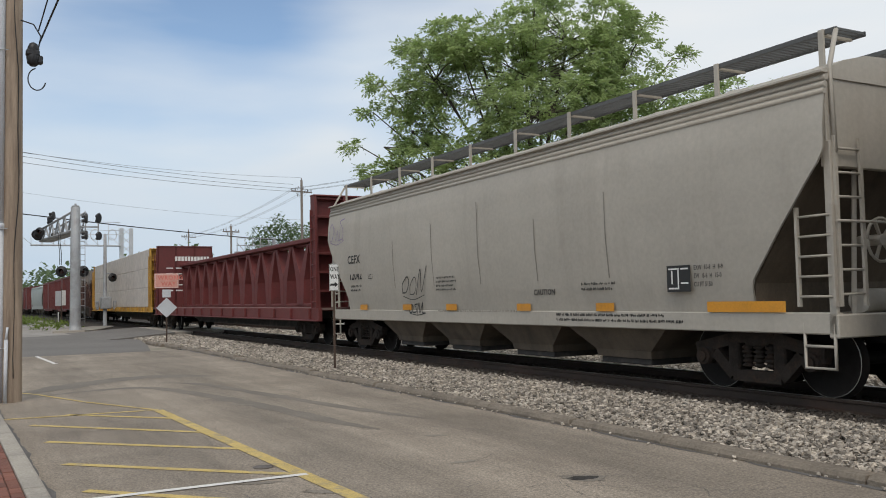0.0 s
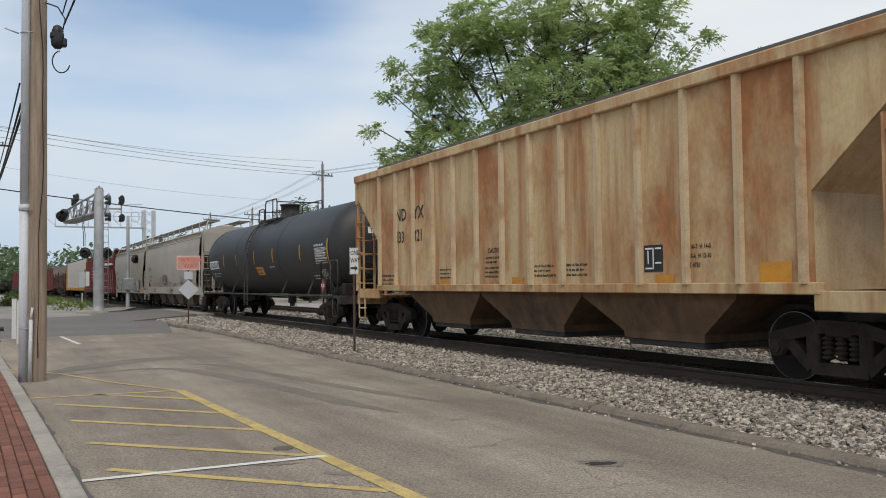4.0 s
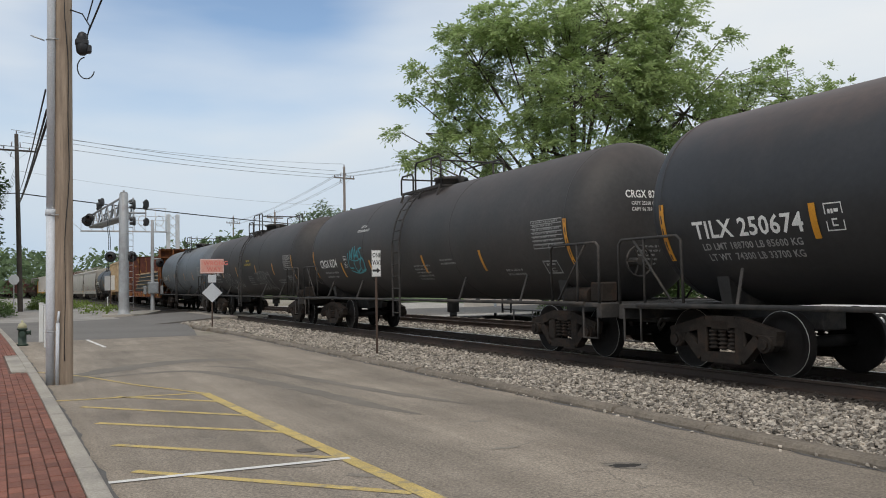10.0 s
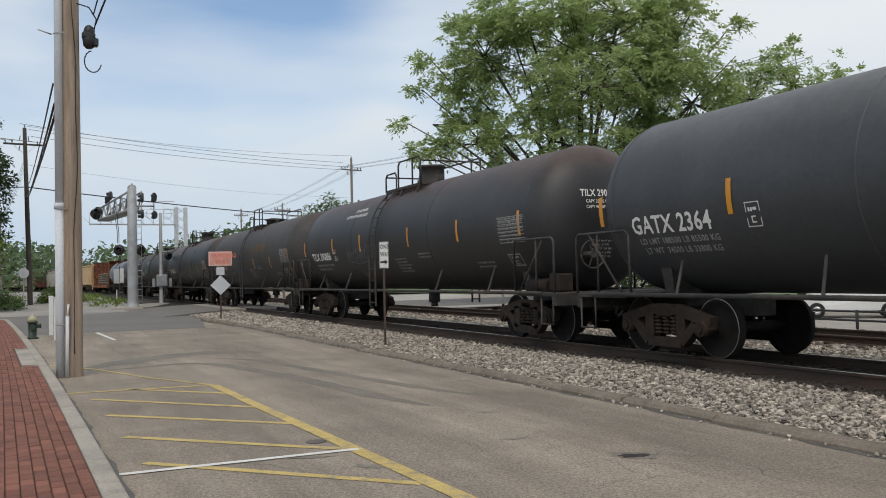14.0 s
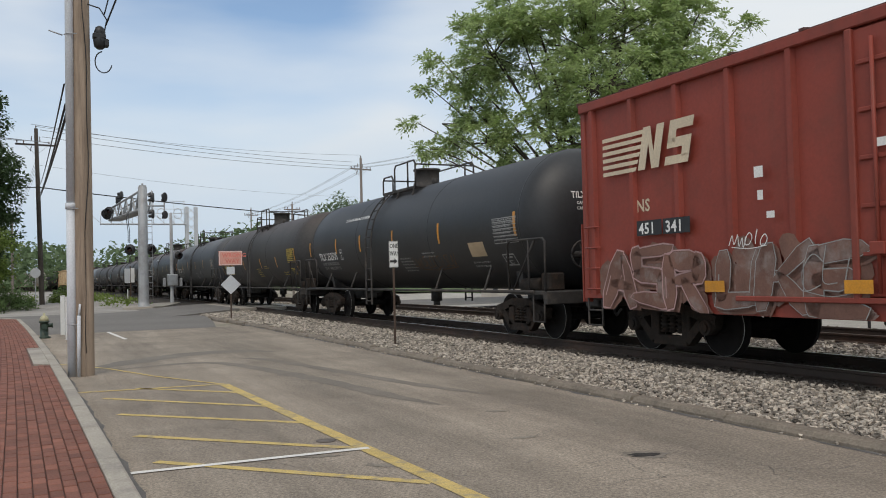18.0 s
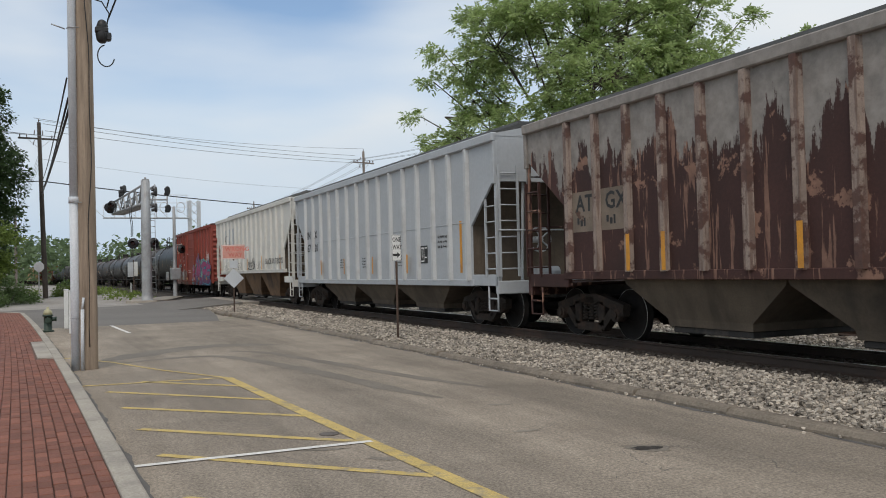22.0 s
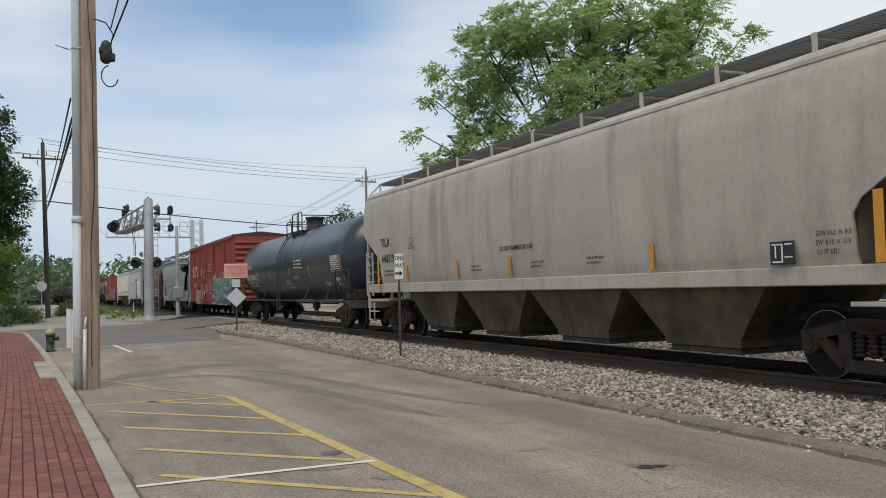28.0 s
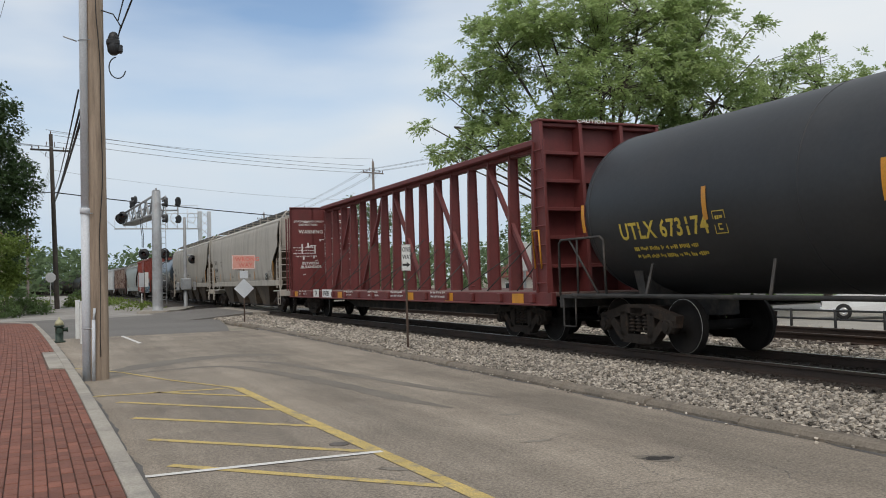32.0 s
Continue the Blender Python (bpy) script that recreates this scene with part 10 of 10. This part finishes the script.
panel(c, "reflective_stripe", -h + 1.85, 1.25, 0.12, 1.2, on_flat(1.487), M_orange)
couple(c, -278.0, -294.4)

# rust-eaten ribbed hopper
L = 16.6
c = ribbed_hopper("covered_hopper", "rust-eaten brown and grey covered hopper car", L, M_xtra, 16, 4.12, 3, M_dirtyshade, cut=1.45, zc=(3.5, 2.4), m_post=M_xtrapost)
h = L / 2
for k, ch in enumerate("XTRA"):
    lettering(c, ch, -3.48, 3.3 - k * 0.55, 0.34, on_flat(1.487), M_stencil)
label_frame(c, -2.45, 1.45, 0.4, 0.45, on_flat(1.487), M_white)
for x, w, txt in ((h - 1.67, 0.7, "AT"), (h - 2.57, 0.7, "GX")):
    panel(c, "paint_patch", x, 1.95, w, 0.72, on_flat(1.484), M_xtrapatch)
    lettering(c, txt, x - 0.12, 2.32, 0.3, on_flat(1.488), M_black, 1.0)
    letter_bars(c, x - 0.15, 2.05, 0.45, 1, 0.18, on_flat(1.488), M_black, 3)
for x in (4.94, 4.04, 1.35, -1.34, -4.03, -h + 1.65):
    panel(c, "reflective_stripe", x, 1.25, 0.1, 0.6, on_flat(1.572), M_orange)
couple(c, -295.7, -312.3)

# green-grey smooth hopper
L = 15.3
c = smooth_hopper("covered_hopper", "green-grey smooth-sided covered hopper car with eave ribs", L, M_atgx, SMOOTH_A, 2.0, (3.45, 1.9), 3, M_dirtyshade)
h = L / 2
lettering(c, "ATGX", h - 1.9, 2.36, 0.23, on_flat(1.53), M_black, 1.1)
lettering(c, "361", h - 1.95, 1.87, 0.26, on_flat(1.505), M_black, 1.1)
letter_bars(c, h - 1.95, 1.68, 0.85, 2, 0.07, on_flat(1.487), M_black, 4)
label_frame(c, h - 3.1, 1.9, 0.25, 0.3, on_flat(1.51), M_dirtyshade)
letter_bars(c, h - 2.6, 1.02, 2.6, 1, 0.13, on_flat(1.395), M_black, 5)
letter_bars(c, h - 8.5, 1.05, 0.9, 3, 0.05, on_flat(1.395), M_black, 6)
placard(c, -h + 4.3, 1.5, 1.47, 0.5, 0.4)
letter_bars(c, -h + 2.9, 2.9, 0.2, 6, 0.06, on_flat(1.53), M_black, 7)
for x in (h - 3.3, h - 5.2, h - 8.2, h - 10.4):
    panel(c, "reflective_stripe", x, 1.3, 0.11, 0.45, on_flat(1.462), M_orange)
panel(c, "reflective_stripe", h - 1.5, 1.45, 0.11, 0.8, on_flat(1.51), M_orange)
panel(c, "reflective_stripe", -h + 1.95, 1.3, 0.12, 0.95, on_flat(1.49), M_orange)
couple(c, -313.4, -328.7)

# second red box car
L = 15.55
c = box_car("box_car", "faded red box car with a teal and white spray mural", L, M_nsred, 4.36, ((-1.63, 1.37),))
h = L / 2
lt = Shape()
for k, bars in enumerate((((0.0, 0.14, 0.0, 0.69), (0.14, 0.3, 0.25, 0.46), (0.3, 0.5, 0.4, 0.69), (0.3, 0.5, 0.0, 0.3)), ((0.0, 0.14, 0.08, 0.61), (0.14, 0.46, 0.55, 0.69), (0.14, 0.46, 0.0, 0.14)), ((0.02, 0.46, 0.55, 0.69), (0.0, 0.14, 0.36, 0.55), (0.06, 0.42, 0.28, 0.4), (0.34, 0.48, 0.12, 0.28), (0.02, 0.44, 0.0, 0.13)))):
    x, z = h - 1.6 - k * 0.72, 2.43
    for xa, xb, za, zb in bars:
        lt.add([(x - xa, 1.54, z + za), (x - xb, 1.54, z + za), (x - xb, 1.54, z + zb), (x - xa, 1.54, z + zb)], [(0, 1, 2, 3)])
tagged(part("painted_emblem", lt, M_letterpaint, c), "", "", "", "stuff")
lettering(c, "117111", h - 1.6, 1.82, 0.26, on_flat(1.54), M_letterpaint, 1.5)
letter_bars(c, h - 1.3, 1.4, 0.5, 3, 0.07, on_flat(1.469), M_letterpaint, 14)
label_frame(c, h - 3.6, 2.85, 0.26, 0.3, on_flat(1.469), M_letterpaint)
for x, z, w, hh in ((h - 5.2, 2.5, 0.18, 0.2), (h - 5.1, 2.75, 0.14, 0.14), (h - 5.25, 1.75, 0.18, 0.22), (h - 5.2, 1.5, 0.13, 0.18), (h - 6.3, 2.35, 0.35, 0.1), (h - 6.35, 2.62, 0.3, 0.08), (h - 6.4, 1.3, 0.2, 0.25)):
    panel(c, "paper_scrap", x, z, w, hh, on_flat(1.59 if x < 1.8 else 1.55), M_white)
panel(c, "dark_plate", h - 3.5, 1.6, 0.4, 0.32, on_flat(1.549), M_signal)
for i, txt in enumerate(("CLOSE AND LOCK", "DOOR BEFORE", "MOVING CAR")):
    lettering(c, txt, h - 8.05, 3.05 - 0.19 * i, 0.1, on_flat(1.573), M_letterpaint, 0.75)
mural(c, h - 2.75, 0.74, 2.1, 0.85, 1.545, M_woodlath, M_pinkpaint, M_redtag, M_white, M_redtag, 17, (GLYPH_S, GLYPH_E, GLYPH_K), M_pinkpaint, 0, 0.04, 0.015, 0.14)
tag(c, h - 0.3, 1.05, 0.8, 0.45, on_flat(1.549), M_white, 81, 0.03)
tag(c, h - 2.5, 1.55, 1.0, 0.25, on_flat(1.549), M_white, 84, 0.015)
tag(c, h - 5.0, 0.8, 0.8, 0.8, on_flat(1.56), M_white, 82, 0.025)
tag(c, h - 6.7, 1.5, 1.0, 0.45, on_flat(1.576), M_white, 83, 0.035)
tag(c, h - 8.2, 1.35, 0.8, 0.7, on_flat(1.576), M_white, 85, 0.035)
mural(c, h - 14.6, 0.72, 0.95, 1.45, 1.548, M_sky, M_orange, M_navy, M_sky, M_navy, 14, (GLYPH_K,), M_sky, 1, 0.03, 0.01, 0.15)
mural(c, h - 8.9, 0.72, 5.9, 1.5, 1.55, M_sky, M_teal, M_navy, M_white, M_navy, 12, (GLYPH_S, GLYPH_A, GLYPH_K, GLYPH_W, GLYPH_E, GLYPH_R), M_navy, 0, 0.045, 0.012, 0.13, 0.9, 5)
for x, z, hh in ((h - 1.15, 1.0, 0.7), (h - 3.15, 1.2, 0.42), (h - 5.75, 1.1, 0.6), (h - 7.4, 1.35, 0.5)):
    panel(c, "reflective_stripe", x, z, 0.13, hh, on_flat(1.58), M_orange)
patch = part("patch_panel", Shape().box(-5.35, -4.55, 1.455, 1.5, 2.3, 3.9, 0.01), M_nsred, c)
for box in ((-5.37, -5.31, 2.25, 3.9), (-4.59, -4.53, 2.25, 3.9), (-5.37, -4.53, 3.9, 3.96)):
    part("patch_frame", Shape().box(box[0], box[1], 1.5, 1.545, box[2], box[3], 0.01), M_nsred, patch)
couple(c, -330.2, -345.75)

# shiny dark tank
L = 17.6
c, pl = tank_car("tank_car", "shiny dark blue tank car with white markings", L, M_tank_navy)
tank_marks(c, L, pl, "GATX 24154", M_white, 1.5, 1.92, 0.26, 33, lines=("LD LMT  161500 LB  73250 KG", "LT WT   101500 LB  46050 KG"))
letter_bars(c, -2.0, 2.5, 1.4, 3, 0.08, pl, M_white, 34)
couple(c, -347.4, -365.0)

# two long dirty smooth hoppers
for num, a, b, seed in (("640319", -366.9, -385.9, 5), ("650784", -387.5, -405.8, 15)):
    L = a - b
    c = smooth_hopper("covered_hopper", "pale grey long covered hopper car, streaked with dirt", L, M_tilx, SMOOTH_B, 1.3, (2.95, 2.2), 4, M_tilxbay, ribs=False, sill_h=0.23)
    h = L / 2
    lettering(c, "TILX", h - 1.5, 2.55, 0.24, on_flat(1.535), M_black)
    lettering(c, num, h - 1.52, 2.1, 0.24, on_flat(1.515), M_black, 0.95)
    letter_bars(c, h - 1.6, 1.82, 0.8, 2, 0.06, on_flat(1.485), M_black, seed)
    label_frame(c, h - 3.6, 2.4, 0.35, 0.4, on_flat(1.525), M_black)
    placard(c, -h + 2.63, 1.52, 1.5, 0.42, 0.31)
    for i, txt in enumerate(("EXW 10-2  H  8-3", "EW  8-10  H 15-0", "CU FT 6351")):
        lettering(c, txt, -h + 1.85, 1.86 - 0.115 * i, 0.065, on_flat(1.512), M_black, 0.75)
    lettering(c, "DO NOT HAMMER ON CAR", h - 8.75, 2.08, 0.1, on_flat(1.515), M_black, 0.78)
    for k, x in enumerate((2.2, -0.5, -2.5)):
        letter_bars(c, x, 1.78, 0.6, 2, 0.05, on_flat(1.482), M_black, seed + 3 + k)
    panel(c, "reflective_stripe", h - 1.1, 1.35, 0.14, 0.95, on_flat(1.505), M_orange)
    panel(c, "reflective_stripe", -h + 1.0, 1.5, 0.14, 0.85, on_flat(1.515), M_orange)
    for x in (h - 3.3, h - 6.5, h - 9.1, -h + 5.2):
        panel(c, "reflective_stripe", x, 1.55, 0.12, 0.42, on_flat(1.5), M_orange)
    couple(c, a, b)

# red centerbeam with posts
L = 21.05
c = center_beam("centerbeam_flat_car", "oxide red centerbeam flat car with open posts, empty", L, M_cbred, "posts", deck_z=1.02, top=4.44, lead=0.14)
h = L / 2
xp = h - 0.148
bl = Shape()
rnd = random.Random(3)
for k in range(26):
    z = 1.5 + rnd.random() * 2.7
    y = rnd.uniform(0.2, 1.2) * rnd.choice((1, -1))
    w = rnd.uniform(0.05, 0.28)
    hh = rnd.uniform(0.02, 0.06)
    bl.add([(xp, y, z), (xp, y - w, z), (xp, y - w, z + hh), (xp, y, z + hh)], [(0, 1, 2, 3)])
tagged(part("scraped_paint", bl, M_white, c), "", "", "", "stuff")


def on_end(x):
    return lambda y, z: (x, y, z)


for txt, y, z, s in (("WARNING", 1.1, 3.4, 0.15), ("BETWEEN", 0.98, 2.1, 0.11), ("BULKHEADS", 1.03, 1.95, 0.11), ("LOADING AND UNLOADING", 1.3, 3.86, 0.085), ("INSTRUCTION", 1.1, 3.72, 0.085)):
    vs, fs = glyphs(txt)
    part("lettering", Shape().add([(xp, y - u * s, z + v * s) for u, v in vs], fs), M_white, c)
for k in range(4):
    letter_bars(c, 1.35 - 0.1 * (k % 2), 2.78 - k * 0.12, 1.05, 1, 0.055, lambda y, z: (xp, y, z), M_white, 130 + k)
# solid wing of the beam behind the bulkhead, with its loading rules
part("wing_plate", Shape().prism_y([(xp, 1.02), (xp - 0.56, 1.02), (xp - 0.5, 4.2), (xp, 4.34)], -0.02, 0.02), M_cbred, c)
part("wing_post", Shape().box(xp - 0.62, xp - 0.55, -0.12, 0.12, 1.02, 4.34, 0.01), M_cbred, c)
wing_face = on_flat(0.024)
for txt, z, size in (("LOADING AND", 3.72, 0.065), ("UNLOADING", 3.62, 0.065), ("INSTRUCTION", 3.52, 0.065), ("SAFETY FIRST", 2.92, 0.068), ("WARNING", 2.16, 0.08), ("DO NOT MOVE", 2.05, 0.055), ("CAR UNLESS", 1.96, 0.055), ("TIEDOWNS ARE", 1.87, 0.055), ("SECURED IN", 1.78, 0.055), ("KEYSLOTS", 1.69, 0.055)):
    lettering(c, txt, xp - 0.05, z, size, wing_face, M_white, 0.82)
letter_bars(c, xp - 0.05, 3.38, 0.42, 4, 0.04, wing_face, M_white, 140)
letter_bars(c, xp - 0.05, 2.84, 0.42, 8, 0.036, wing_face, M_white, 141)
pic = Shape()
for y0, y1, z0, z1 in ((1.0, 0.94, 2.55, 2.95), (0.45, 0.4, 2.55, 2.9), (0.75, 0.68, 2.8, 3.0), (0.95, 0.88, 2.3, 2.42), (0.5, 0.44, 2.35, 2.45)):
    pic.add([(xp, y0, z0), (xp, y1, z0), (xp, y1, z1), (xp, y0, z1)], [(0, 1, 2, 3)])
part("instruction_picture", pic, M_white, c)
for k in range(9):
    letter_bars(c, -0.5, 3.6 - k * 0.22, 0.7, 1, 0.05, on_end(xp), M_white, 90 + k)
panel(c, "number_board", h - 3.9, 0.8, 0.75, 0.28, on_flat(1.552), M_white)
panel(c, "number_board", h - 5.1, 0.8, 1.2, 0.28, on_flat(1.552), M_white)
lettering(c, "TR", h - 4.1, 0.86, 0.18, on_flat(1.556), M_black)
lettering(c, "874383", h - 5.2, 0.86, 0.18, on_flat(1.556), M_black)
for k, x in enumerate((h - 1.5, h - 7.5, h - 10, -1.5, -4.5)):
    letter_bars(c, x, 0.98, 1.2, 2, 0.06, on_flat(1.488), M_white, 95 + k)
for x in (h - 0.8, h - 6.8, -2.8, -5.4, -h + 1.6):
    panel(c, "reflective_stripe", x, 0.8, 0.5, 0.2, on_flat(1.488), M_orange)
# caution line on the rear bulkhead cap
vs, fs = glyphs("CAUTION")
part("lettering", Shape().add([(-h + 0.27, 0.6 - u * 0.11, 4.445 + v * 0.075) for u, v in vs], fs), M_white, c)
part("grab_rail", Shape().tube([(-h + 0.25, 1.53, 1.5), (-h + 0.25, 1.58, 2.25), (-h + 0.5, 1.58, 2.25), (-h + 0.5, 1.53, 1.5)], 0.02), M_orange, c)
couple(c, -407.85, -428.9)

# last black tank
L = 16.9
c, pl = tank_car("tank_car", "black tank car with yellow markings", L, M_tank, marks=(0.5, 3.75, 6.85, 9.8, 12.6, 15.6))
tank_marks(c, L, pl, "UTLX 673174", M_goldletter, 1.6, 1.93, 0.28, 60)
couple(c, -429.55, -446.45)


# ---- the train's run ----
SPEED = ((0, 13.41), (8, 13.79), (16, 13.48), (24, 13.73), (32, 12.6))


def run(t):
    """Metres that the train has gone at t seconds."""
    d = 0.0
    for (t0, v0), (t1, v1) in zip(SPEED, SPEED[1:]):
        if t <= t0:
            break
        e = min(t, t1)
        ve = v0 + (v1 - v0) * (e - t0) / (t1 - t0)
        d += (v0 + ve) / 2 * (e - t0)
    return d


def motions():
    for car, mid in TRAIN:
        rows = []
        for i in range(65):
            t = i * 0.5
            p, h = on_track(mid + run(t), 0, RAIL_Z)
            rows.append((t, pose(p.x, p.y, p.z, 0, 0, 90 + math.degrees(h))))
        walk(car, rows)
    # wheels roll while their car passes near by
    mids = {car.name: mid for car, mid in TRAIN}
    for w, car, x in WHEELS:
        rows = [(0.0, pose(x, 0, WHEEL_R))]
        for i in range(1, 960):
            d = mids[car.name] + run(i / FPS)
            if -22 < d < 34:
                rows.append((i / FPS, pose(x, 0, WHEEL_R, 0, math.degrees(d / WHEEL_R), 0)))
        rows[0] = (0.0, rows[1][1] if len(rows) > 1 else rows[0][1])
        rows.append((32.0, rows[-1][1]))
        walk(w, rows)


motions()
